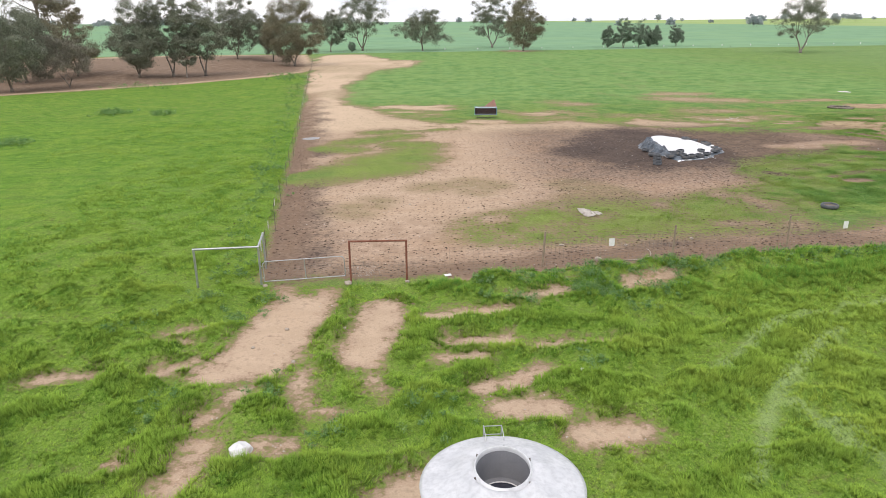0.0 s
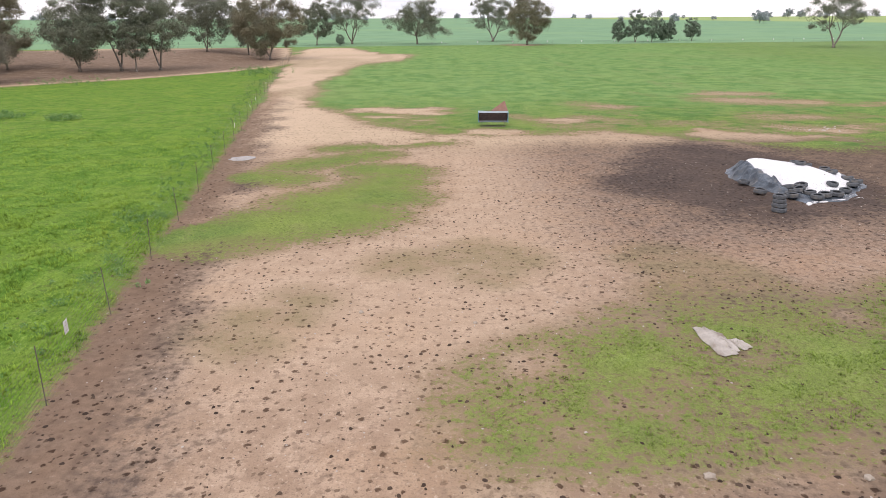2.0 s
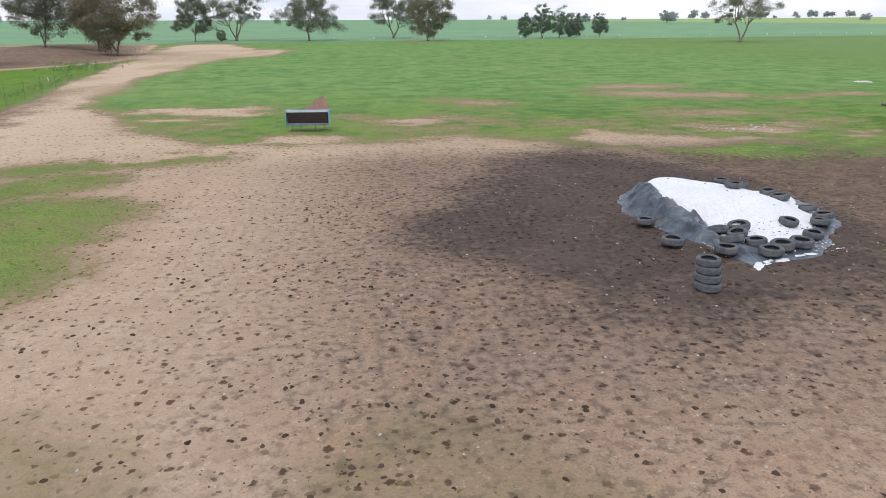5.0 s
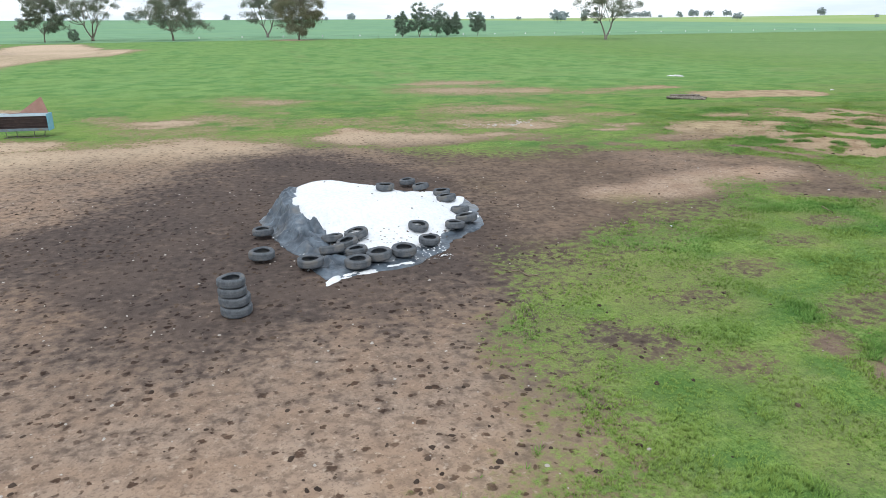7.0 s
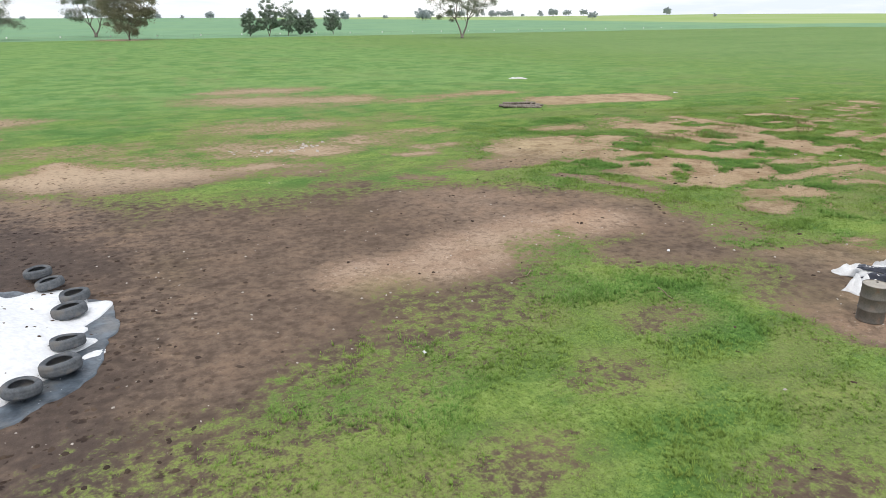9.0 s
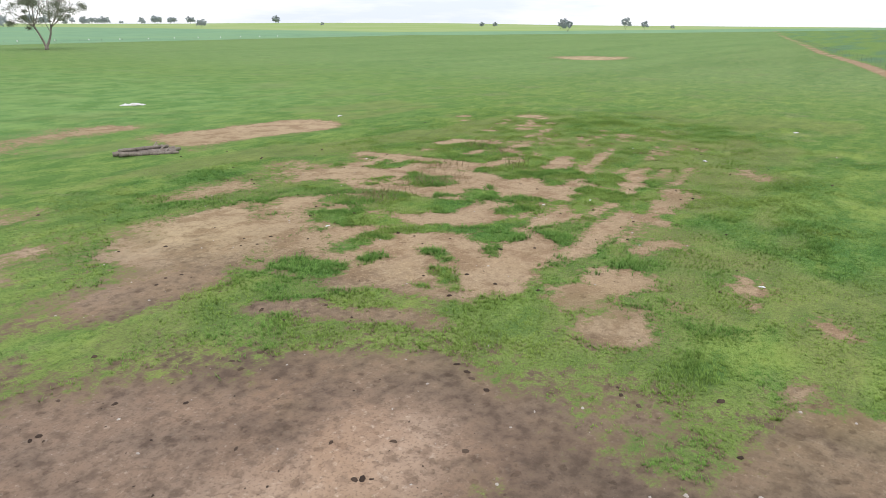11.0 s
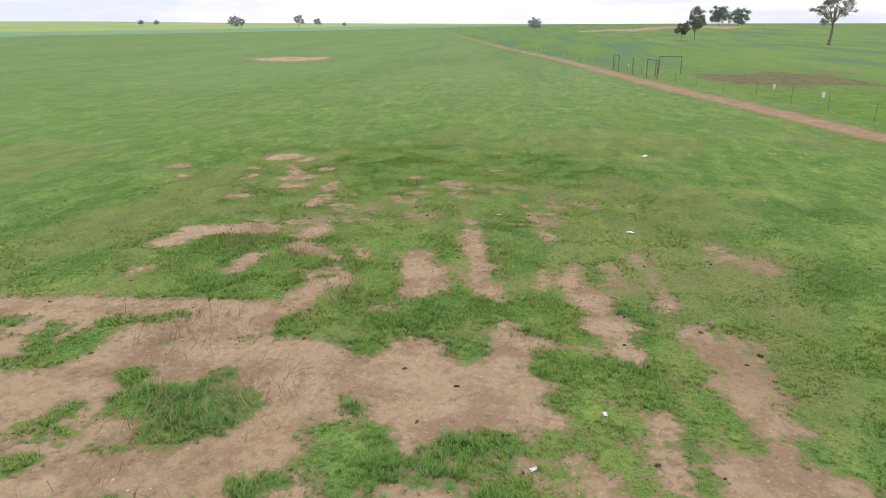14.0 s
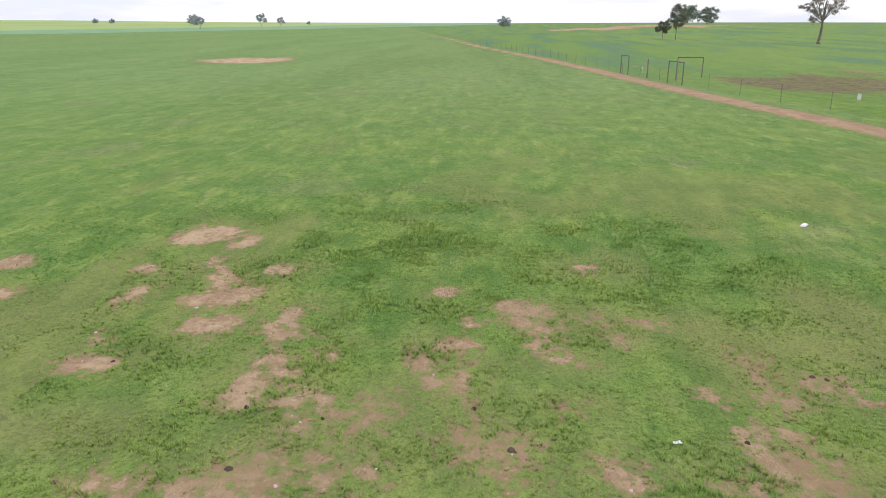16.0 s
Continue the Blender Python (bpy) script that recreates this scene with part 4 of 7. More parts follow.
def capsules(x, y, rows, reach=2.5):
    """The greatest depth in metres inside a set of rounded strokes (x1, y1, x2, y2, width)."""
    out = np.full(np.shape(x), -reach)
    for x1, y1, x2, y2, w in rows:
        m = w / 2 + reach
        near = (x > min(x1, x2) - m) & (x < max(x1, x2) + m) & (y > min(y1, y2) - m) & (y < max(y1, y2) + m)
        if near.any():
            out[near] = np.maximum(out[near], w / 2 - from_line(x[near], y[near], x1, y1, x2, y2))
    return out


def along(x, y, line):
    out = np.full(np.shape(x), 1e9)
    for (x1, y1), (x2, y2) in zip(line, line[1:]):
        out = np.minimum(out, from_line(x, y, x1, y1, x2, y2))
    return out


def fields(x, y):
    """What covers the ground: bare soil (1 well inside, -1 well outside), dung, lushness, red soil, thin cover."""
    yard = inside(x, y, YARD)
    edge_w, edge_s = along(x, y, FENCE_NORTH[:4]), along(x, y, FENCE_FRONT)
    fence_side = np.minimum(edge_w, edge_s)
    wave = (grain(x, y, 0.13, 81, 3) - 0.5) * 3.0 + (grain(x, y, 0.5, 83, 3) - 0.5) * 2.4
    bare = np.where(yard > -9, yard + wave * ramp(fence_side, 0.5, 4.0), yard)
    west_grass = capsules(x, y, GRASS_WEST, 4.0)
    bare = np.minimum(bare, -west_grass + wave * 0.3)
    bare = np.maximum(bare, np.where((x > 1.5) & (x < 38), 1.0 - 0.5 * ramp(x, 7.5, 10.5) - along(x, y, [(a, b - 0.1) for a, b in FENCE_FRONT[1:7]]) + (grain(x, y, 0.8, 165, 2) - 0.5) * 0.5, -4.0))
    bare = np.maximum(bare, np.where((x > 6) & (x < 30), 1.1 - along(x, y, [(a, b + 0.7) for a, b in FENCE_FRONT[2:7]]) + (grain(x, y, 0.8, 167, 2) - 0.5) * 0.6, -4.0))
    band = (x > 0) & (x < 27) & (y < 48) & (y > 34) & (fence_side > 2.0)
    bare = np.where(band, np.maximum(bare, -0.65 + (grain(x, y, 0.42, 141, 3) - 0.5) * 6.5), bare)
    bare = bare / (0.6 + 1.3 * ramp(fence_side, 0.5, 3.0))
    strip = ramp(y, 96, 110) * ramp(y, 240, 200) * ramp(yard, -6, -1)
    bare = bare + strip * (grain(x, y, 0.09, 143, 4) - 0.55) * 4.5
    apron = ramp(yard, -26, -6) * ramp(y, 70, 78) * ramp(x, 82, 66) * ramp(y, 112, 98) * ramp(x, -14, -6)
    bare = np.maximum(bare, -3.0 + apron * (2.35 + (grain(x * 0.7, y, 0.2, 145, 4) - 0.5) * 8.5))
    thin = np.maximum(ramp(capsules(x, y, THIN_COVER, 3.0), -1.5, 0.3), 0.65 * band * ramp(np.abs(bare), 1.6, 0.2))
    thin = np.maximum(thin, 0.6 * np.exp(-((bare + 0.2) / 0.8) ** 2) * ramp(yard, -8, -3) * ramp(fence_side, 1.0, 4.0))
    patches = capsules(x, y, [(a, b, c, d, w * 1.25) for a, b, c, d, w in BARE_FORECOURT_A + BARE_FORECOURT_B])
    soft = ramp(y, 78, 86) * ramp(x, 70, 56)
    patches = np.maximum(patches, capsules(x, y, BARE_PADDOCK + SOIL_EAST) - 0.02 - 0.5 * soft + soft * (grain(x * 0.45, y * 1.3, 0.6, 159, 4) - 0.5) * 4.6)
    thin = np.maximum(thin, 0.3 * apron * ramp(bare, -2.2, -0.4))
    thin = np.maximum(thin, 0.7 * ramp(patches, -1.3, -0.3) * ramp(patches, 0.05, -0.25) * ramp(x, 40, 50) * ramp(grain(x, y, 0.5, 147, 3), 0.42, 0.62))
    thin = np.maximum(thin, 0.75 * ramp(np.where(x > 48, grain(x * 0.42, y * 1.15, 0.34, 149, 4) + 0.03, grain(x, y, 0.3, 149, 4)), 0.56, 0.7) * ramp(x, 24, 30) * ramp(x, 110, 80) * ramp(patches, 0.05, -0.25))
    patches = np.maximum(patches, capsules(x, y, DRUM_DIRT + DUNG_HOLLOWS))
    patches = np.minimum(patches, -capsules(x, y, GRASS_EAST) * 1.3)
    thin = np.maximum(thin, np.maximum(0.6 * soft * ramp(patches, -1.8, -0.3), 0.6 * strip * ramp(grain(x, y, 0.12, 161, 3), 0.42, 0.58)))
    bare = np.maximum(bare, patches * (1.3 - 0.95 * soft + 0.55 * ramp(x, 42, 47) * (1 - soft)) + 0.06 - 0.14 * ramp(x, 42, 46) * ramp(y, 67, 72) * ramp(x, 62, 56))
    grove = inside(x, y, GROVE)
    bare = np.maximum(bare, grove)
    track = 1.3 - along(x, y, TRACK)
    bare = np.maximum(bare, track)
    far_lane = 1.2 - from_line(x, y, -44, 267, 50, 283)
    bare = np.maximum(bare, far_lane)
    bare = np.maximum(bare, 1.9 - 0.2 * np.hypot(x - 181, (y - 117) * 1.1) + (grain(x, y, 0.12, 131, 3) - 0.5) * 3)
    bare = np.maximum(bare, 1.6 - np.abs(np.hypot(x - 132, y - 248.6) - 1.0))
    bare = np.maximum(bare, np.where(x > 300, 2.0 - 0.1 * np.hypot((x - 600) * 0.42, (y + 22) * 0.26) + (grain(x * 0.3, y, 0.06, 133, 4) - 0.5) * 6, -4.0))
    bare = np.maximum(bare, np.minimum(0.12, 1.3 - 0.22 * np.hypot((x - 143) * 0.4, (y - 41) * 1.0) + (grain(x * 0.5, y, 0.1, 135, 3) - 0.5) * 5))
    dung = ramp(capsules(x, y, DUNG_DARK + DUNG_HOLLOWS, 6.0) + (grain(x, y, 0.16, 87, 3) - 0.5) * 5.0, -4.2, 4.0)
    dung = np.maximum(dung, 0.72 * ramp(edge_w + (grain(x, y, 0.3, 89, 3) - 0.5) * 4.0, 5.0, 1.0) * ramp(y, 128, 90))
    dung = np.maximum(dung, 0.72 * ramp(edge_s + (grain(x, y, 0.3, 89, 3) - 0.5) * 3.0, 4.0, 0.8) * ramp(x, 34, 24))
    dung = dung * (1 - 0.25 * ramp(x, 27, 33))
    dung = np.maximum(dung, 0.75 * ramp(grove, 0.0, 4.0))
    dung = np.maximum(dung, 0.65 * ramp(np.hypot((x - 143) * 0.4, y - 41), 16, 9))
    dung = np.maximum(dung, (0.5 + 0.22 * ramp(x, 25, 29) * ramp(x, 42, 37)) * ramp(x, 2, 14) * ramp(x, 54, 47) * ramp(y, 84, 74) * ramp(y, 44, 54))
    dung = np.maximum(dung, 0.34 * ramp(x, 0, 14) * ramp(x, 34, 26) * ramp(y, 54, 44))
    dung = dung * (1 - 0.75 * ramp(capsules(x, y, PALE_SAND), -1.2, 0.6))
    red = np.maximum(ramp(track, -0.3, 0.3), 0.45 * ramp(grove, -1.0, 2.0))
    red = np.maximum(red, 0.6 * ramp(-edge_s, -3.0, -1.0) * (x < 30))
    red = np.maximum(red, 0.55 * ramp(-edge_w, -3.0, -1.0) * (y < 120))
    red = np.maximum(red, 0.42 * ramp(x, 48, 54) * ramp(x, 110, 90))
    west = inside(x, y, [(-400.0, 400.0)] + [(a - 0.2, b) for a, b in FENCE_NORTH[::-1]] + [(-7.6, 29.0)] + [(a, b - (0.95 if 1.0 < a < 8.0 else 0.4)) for a, b in FENCE_FRONT] +
                  [(a, b - 0.3) for a, b in FENCE_TRACK[1:]] + [(1200.0, 250.0), (1200.0, -900.0), (-900.0, -900.0), (-900.0, 400.0)])
    lush = ramp(west, -0.4, 0.5) * (1 - 0.55 * ramp(x, 90, 130))
    dung = dung * (1 - 0.9 * ramp(west, -0.4, 0.5) * ramp(grove, 1.0, -1.0) * ramp(x, 130, 95))
    return np.clip(bare, -4, 4), dung, lush, red, thin


def soft_grass(x, y):
    """1 where grass grows thick and uneven, 0 on bare soil."""
    b, d, l, r, k = fields(x, y)
    return ramp(b, 0.1, -0.7) * (0.4 + 0.6 * l) * (1 - 0.5 * k) * ramp(np.hypot(x - 25, y - 50), 130, 90)


def height(x, y):
    z = 0.10 * (grain(x, y, 0.11, 3, 2) - 0.5) + 0.03 * (grain(x, y, 0.6, 5, 2) - 0.5)
    bank = np.exp(-((along(x, y, [(a, b - 1.9) for a, b in FENCE_FRONT[1:6]]) / 0.8) ** 2)) * ramp(x, 0.5, 2.5)
    z = z + 0.3 * bank * (0.6 + 0.8 * grain(x, y, 0.5, 8, 2))
    hummocks = ramp(inside(x, y, GROVE), 3, 12)
    z = z + hummocks * 1.4 * ramp(grain(x, y, 0.035, 11, 2), 0.42, 0.75)
    d = np.hypot(x - 20, y - 60)
    turn = np.degrees(np.arctan2(x - 20, y - 60))
    hills = 10.0 * np.exp(-((turn - 52) / 22.0) ** 2) + 6.0 * np.exp(-((turn - 112) / 25.0) ** 2) + 2.0 * np.exp(-((turn - 80) / 14.0) ** 2)
    z = z + ramp(d, 420, 1500) * hills * (0.7 + 0.6 * grain(x, y, 0.0016, 21, 2))
    z = z + 4.0 * np.exp(-(((x - 640) / 190.0) ** 2 + ((y + 60) / 70.0) ** 2))
    billow = 1 - np.abs(2 * grain(x, y, 0.75, 35, 2) - 1)
    swell = grain(x, y, 0.28, 37, 2)
    l_ = ramp(y, 35.0, 30.0)
    z = z + ((0.16 + 0.2 * l_) * billow ** 1.5 * ramp(swell, 0.25, 0.7) + 0.12 * (swell - 0.5) + 0.36 * l_ * ramp(grain(x, y, 0.95, 51, 3), 0.36, 0.62) + 0.2 * l_ * (grain(x, y, 1.7, 53, 2) - 0.5) - 0.16 * l_) * soft_grass(x, y) * ramp(from_line(x, y, -11.0, 28.9, -0.5, 29.6), 0.4, 2.4)
    pock = grain(x, y, 2.6, 31, 2)
    return z - 0.025 * ramp(pock, 0.6, 0.8)


def axis_steps(lo, hi, step, reach, grow=1.13):
    inner = np.arange(lo, hi + step / 2, step)
    out, s, at = [], step, 0.0
    while at < reach:
        s *= grow
        at += s
        out.append(at)
    out = np.array(out)
    return np.concatenate([lo - out[::-1], inner, hi + out])


gx = axis_steps(-16.0, 90.0, 0.27, 3600.0, 1.09)
gy = axis_steps(9.0, 96.0, 0.27, 3600.0, 1.09)
GX, GY = np.meshgrid(gx, gy)
GZ = height(GX, GY)
f_bare, f_dung, f_lush, f_red, f_thin = fields(GX, GY)
f_thick = ramp(0.6 * grain(GX, GY, 0.2, 151, 3) + 0.4 * grain(GX, GY, 0.75, 153, 3), 0.43, 0.6) * (1 - 0.8 * f_thin) * (1 - 0.6 * ramp(GX, 58, 72))
f_pressed = ramp(capsules(GX, GY, SHEEP_TRACKS, 1.0) + (grain(GX, GY, 1.6, 155, 2) - 0.5) * 0.25, -0.25, 0.12)
nx, ny = len(gx), len(gy)
ids = np.arange(nx * ny).reshape(ny, nx)
quads = np.stack([ids[:-1, :-1], ids[:-1, 1:], ids[1:, 1:], ids[1:, :-1]], -1).reshape(-1, 4)
ground = flat_mesh("ground", np.stack([GX, GY, GZ], -1).reshape(-1, 3), quads, GROUND, smooth=True,
                   attrs={"clump": grain(GX, GY, 0.95, 51, 3), "bare": f_bare, "dung": f_dung, "lush": f_lush, "red": f_red, "thin": f_thin, "thick": f_thick, "pressed": f_pressed})
tagged(ground, "green pasture with bare tan soil and dark trampled dung", "ground", kind="structure")


def table(grid, x, y):
    """Look up a field of the ground's grid at places."""
    i = np.clip(np.searchsorted(gx, x) - 1, 0, nx - 2)
    j = np.clip(np.searchsorted(gy, y) - 1, 0, ny - 2)
    u, v = (x - gx[i]) / (gx[i + 1] - gx[i]), (y - gy[j]) / (gy[j + 1] - gy[j])
    return (grid[j, i] * (1 - u) + grid[j, i + 1] * u) * (1 - v) + (grid[j + 1, i] * (1 - u) + grid[j + 1, i + 1] * u) * v


def land(x, y):
    return float(table(GZ, np.array([float(x)]), np.array([float(y)]))[0])


# ---- grass, weeds and clods: past counting ----
def scatter(rng, zones, soft=0.0):
    """Places spread over boxes (x1, y1, x2, y2, how many a square metre) with edges blurred by soft metres."""
    xs, ys = [], []
    for x1, y1, x2, y2, n in zones:
        k = int((x2 - x1) * (y2 - y1) * n)
        xs.append(rng.uniform(x1, x2, k) + rng.normal(0, 1, k) * soft)
        ys.append(rng.uniform(y1, y2, k) + rng.normal(0, 1, k) * soft)
    return np.concatenate(xs), np.concatenate(ys)


def grass(name, label, zones, material, seed, tall, blades, width, keep, uneven=0.4, line=None, near=8.0, far=26.0):
    """Tufts of single blades; keep(bare, dung, lush, x, y) says how likely a tuft stands."""
    rng = np.random.default_rng(seed)
    x, y = scatter(rng, zones, 1.5)
    b, d, l = table(f_bare, x, y), table(f_dung, x, y), table(f_lush, x, y)
    b = b + (grain(x, y, 0.9, 41, 2) - 0.5) * 0.5 + (grain(x, y, 3.2, 43, 2) - 0.5) * 0.6
    clump, thin, thick, pressed = grain(x, y, 0.95, 51, 3), table(f_thin, x, y), table(f_thick, x, y), table(f_pressed, x, y)
    likely = keep(b, d, l, clump) * (1 - (0.5 if line else 0.75) * thin) * (1 - 0.5 * pressed)
    fade = ramp(along(x, y, line) + (grain(x, y, 0.2, 157, 2) - 0.5) * 8.0, far, near) if line else np.ones_like(x)
    likely = likely * fade
    stays = rng.random(len(x)) < likely
    x, y, clump, thick, pressed, short = x[stays], y[stays], clump[stays], thick[stays], pressed[stays], ((0.45 + 0.55 * fade) * (1 - 0.35 * thin))[stays]
    n = len(x)
    z = table(GZ, x, y) - 0.006
    size = tall * (0.55 + 0.65 * rng.random(n)) * (1 - uneven + (0.1 + 1.75 * uneven) * ramp(clump, 0.34, 0.6)) * (1 - 0.5 * pressed) * ((0.72 + 0.6 * thick) * short if line else 1.0)
    tone = (0.5 + 1.0 * (grain(x, y, 1.7, 63, 2) - 0.5) + rng.normal(0, 0.2, n) + 0.3 * uneven * (0.55 - ramp(clump, 0.4, 0.62)) + 0.4 * pressed)[:, None] + rng.normal(0, 0.14, (n, blades))
    lean = grain(x, y, 0.3, 61, 2) * 2 * math.pi * 2
    a = rng.uniform(0, 2 * math.pi, (n, blades))
    out = rng.uniform(0.6, 1.7, (n, blades)) * size[:, None]
    h = size[:, None] * rng.uniform(0.4, 1.0, (n, blades)) * (1 + uneven * ramp(clump, 0.45, 0.66))[:, None]
    w = width * rng.uniform(0.7, 1.3, (n, blades))
    bx = x[:, None] + np.cos(a) * size[:, None] * 0.18
    by = y[:, None] + np.sin(a) * size[:, None] * 0.18
    tx = bx + np.cos(a) * out * 0.6 + np.cos(lean)[:, None] * size[:, None] * 0.18
    ty = by + np.sin(a) * out * 0.6 + np.sin(lean)[:, None] * size[:, None] * 0.18
    px, py = -np.sin(a) * w, np.cos(a) * w
    zz = np.repeat(z[:, None], blades, 1)
    v = np.stack([np.stack([bx - px, by - py, zz], -1), np.stack([bx + px, by + py, zz], -1), np.stack([tx, ty, zz + h], -1)], 2).reshape(-1, 3)
    f = np.arange(len(v)).reshape(-1, 3)
    t3 = np.repeat(np.clip(tone, 0, 1).reshape(-1), 3)
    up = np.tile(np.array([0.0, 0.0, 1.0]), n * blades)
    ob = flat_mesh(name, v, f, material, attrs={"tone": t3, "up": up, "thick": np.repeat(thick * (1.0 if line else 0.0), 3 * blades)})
    return tagged(ob, label, "grass", kind="stuff")


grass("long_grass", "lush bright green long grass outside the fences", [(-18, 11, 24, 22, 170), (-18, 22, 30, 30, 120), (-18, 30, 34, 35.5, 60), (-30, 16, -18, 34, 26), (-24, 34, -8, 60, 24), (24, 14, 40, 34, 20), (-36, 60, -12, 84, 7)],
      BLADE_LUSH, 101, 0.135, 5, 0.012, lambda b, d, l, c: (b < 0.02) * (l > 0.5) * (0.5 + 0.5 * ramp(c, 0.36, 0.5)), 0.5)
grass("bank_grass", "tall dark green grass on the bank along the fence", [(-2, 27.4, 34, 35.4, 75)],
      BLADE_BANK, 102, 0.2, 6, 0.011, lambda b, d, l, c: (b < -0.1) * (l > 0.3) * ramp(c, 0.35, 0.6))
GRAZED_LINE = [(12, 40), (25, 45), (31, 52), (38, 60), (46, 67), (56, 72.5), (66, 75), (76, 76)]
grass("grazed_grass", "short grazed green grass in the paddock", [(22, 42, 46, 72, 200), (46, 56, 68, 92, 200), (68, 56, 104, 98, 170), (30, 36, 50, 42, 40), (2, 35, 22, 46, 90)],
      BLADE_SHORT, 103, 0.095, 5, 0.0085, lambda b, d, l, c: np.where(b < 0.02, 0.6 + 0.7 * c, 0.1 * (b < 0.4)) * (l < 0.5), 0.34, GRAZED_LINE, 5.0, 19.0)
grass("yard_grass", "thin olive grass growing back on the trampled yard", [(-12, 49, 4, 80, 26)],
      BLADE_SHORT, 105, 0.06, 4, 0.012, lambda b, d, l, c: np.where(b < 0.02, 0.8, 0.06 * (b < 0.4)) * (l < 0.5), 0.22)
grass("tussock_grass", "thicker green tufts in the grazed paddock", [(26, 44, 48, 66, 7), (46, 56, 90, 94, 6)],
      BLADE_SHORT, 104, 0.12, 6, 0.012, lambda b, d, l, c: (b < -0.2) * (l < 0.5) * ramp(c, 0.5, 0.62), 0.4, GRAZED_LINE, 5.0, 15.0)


def lumps(name, label, category, zones, material, seed, lo, hi, flat, keep, lie=None):
    """Small uneven lumps lying on the ground."""
    rng = np.random.default_rng(seed)
    x, y = scatter(rng, zones)
    stays = rng.random(len(x)) < keep(table(f_bare, x, y), table(f_dung, x, y), grain(x, y, 0.35, 71, 2))
    x, y = x[stays], y[stays]
    n, k = len(x), 6
    r = lo + (hi - lo) * rng.random(n) ** 2.0
    z = table(GZ, x, y) - 0.005 if lie is None else lie(x, y)
    a = np.linspace(0, 2 * math.pi, k, endpoint=False)[None, :] + rng.uniform(0, 1, (n, 1))
    e = rng.uniform(0.65, 1.25, (n, k)) * r[:, None]
    turn, squash = rng.uniform(0, math.pi, (n, 1)), rng.uniform(0.55, 0.95, (n, 1))
    ex, ey = np.cos(a) * e, np.sin(a) * e * squash
    rx, ry = ex * np.cos(turn) - ey * np.sin(turn), ex * np.sin(turn) + ey * np.cos(turn)
    tall = (flat * r * rng.uniform(0.6, 1.3, n))[:, None]
    low = np.stack([x[:, None] + rx, y[:, None] + ry, np.repeat(z[:, None], k, 1)], -1)
    top = np.stack([x[:, None] + rx * 0.62, y[:, None] + ry * 0.62, z[:, None] + tall * rng.uniform(0.7, 1.1, (n, k))], -1)
    cap = np.stack([x, y, z + tall[:, 0] * 1.15], -1)[:, None, :]
    v = np.concatenate([low, top, cap], 1).reshape(-1, 3)
    base = (np.arange(n) * (2 * k + 1))[:, None]
    i, j = np.arange(k)[None, :], (np.arange(k)[None, :] + 1) % k
    f = np.concatenate([np.stack([base + i, base + j, base + k + j], -1), np.stack([base + i, base + k + j, base + k + i], -1),
                        np.stack([base + k + i, base + k + j, np.repeat(base + 2 * k, k, 1)], -1)], 1).reshape(-1, 3)
    return tagged(flat_mesh(name, v, f, material), label, category, kind="stuff")


lumps("dung_clods", "dark dried dung clods scattered over bare soil", "dung", [(8, 31, 30, 70, 6.0), (-13, 31, 8, 70, 3.6), (28, 44, 48, 74, 1.5), (46, 56, 78, 92, 0.9)],
      CLOD, 201, 0.018, 0.09, 0.45, lambda b, d, g: np.where(b > 0, ramp(g, 0.2, 0.7) * 0.95 + 0.1, 0.16))
lumps("dirt_clods", "flat dark trodden clods along the muddy fence lines", "clods", [(-16, 30, 34, 38, 5), (-16, 38, -6, 80, 3.0), (10, 50, 34, 78, 2.0)],
      CLOD, 202, 0.03, 0.11, 0.16, lambda b, d, g: (b > 0.1) * ramp(d, 0.15, 0.6) * ramp(g, 0.25, 0.6))
lumps("rubble", "low spread of pale broken stones on bare soil", "stones", [(35.5, 83.1, 38.7, 85.5, 7.0), (34.5, 82.5, 39.7, 86.1, 2.5)],
      PEBBLE, 204, 0.03, 0.15, 0.5, lambda b, d, g: ramp(g, 0.25, 0.55))
lumps("pebbles", "small pale stones and scraps on the soil", "pebbles", [(-12, 14, 34, 70, 1.4), (34, 50, 80, 86, 0.8)],
      PEBBLE, 203, 0.012, 0.05, 0.6, lambda b, d, g: np.where(b > 0, 0.8, 0.04))


# ---- trees ----
def crown_clumps(rng, n, w, lo, hi, gaps):
    """Centres of leaf clumps over an uneven dome, most of them near its outside, with a ragged flat underside."""
    pts, z0 = [], lo + (hi - lo) * 0.36
    lobes = rng.uniform(0, 2 * math.pi, 3)
    while len(pts) < n:
        p = rng.normal(size=3)
        p /= np.linalg.norm(p)
        turn = math.atan2(p[1], p[0])
        bulge = 0.86 + 0.12 * math.sin(2 * turn + lobes[0]) + 0.1 * math.sin(3 * turn + lobes[1] + 2 * p[2]) + 0.08 * math.sin(6 * p[2] + lobes[2])
        r = bulge * (rng.uniform(0.74, 1.0) if rng.random() < 0.78 else rng.uniform(0.25, 0.75))
        if p[2] < -0.2 and rng.random() < 0.45:
            continue
        up = (hi - z0) if p[2] > 0 else (z0 - lo)
        pts.append((p[0] * r * w / 2, p[1] * r * w / 2, z0 + p[2] * r * up))
    return np.array(pts)


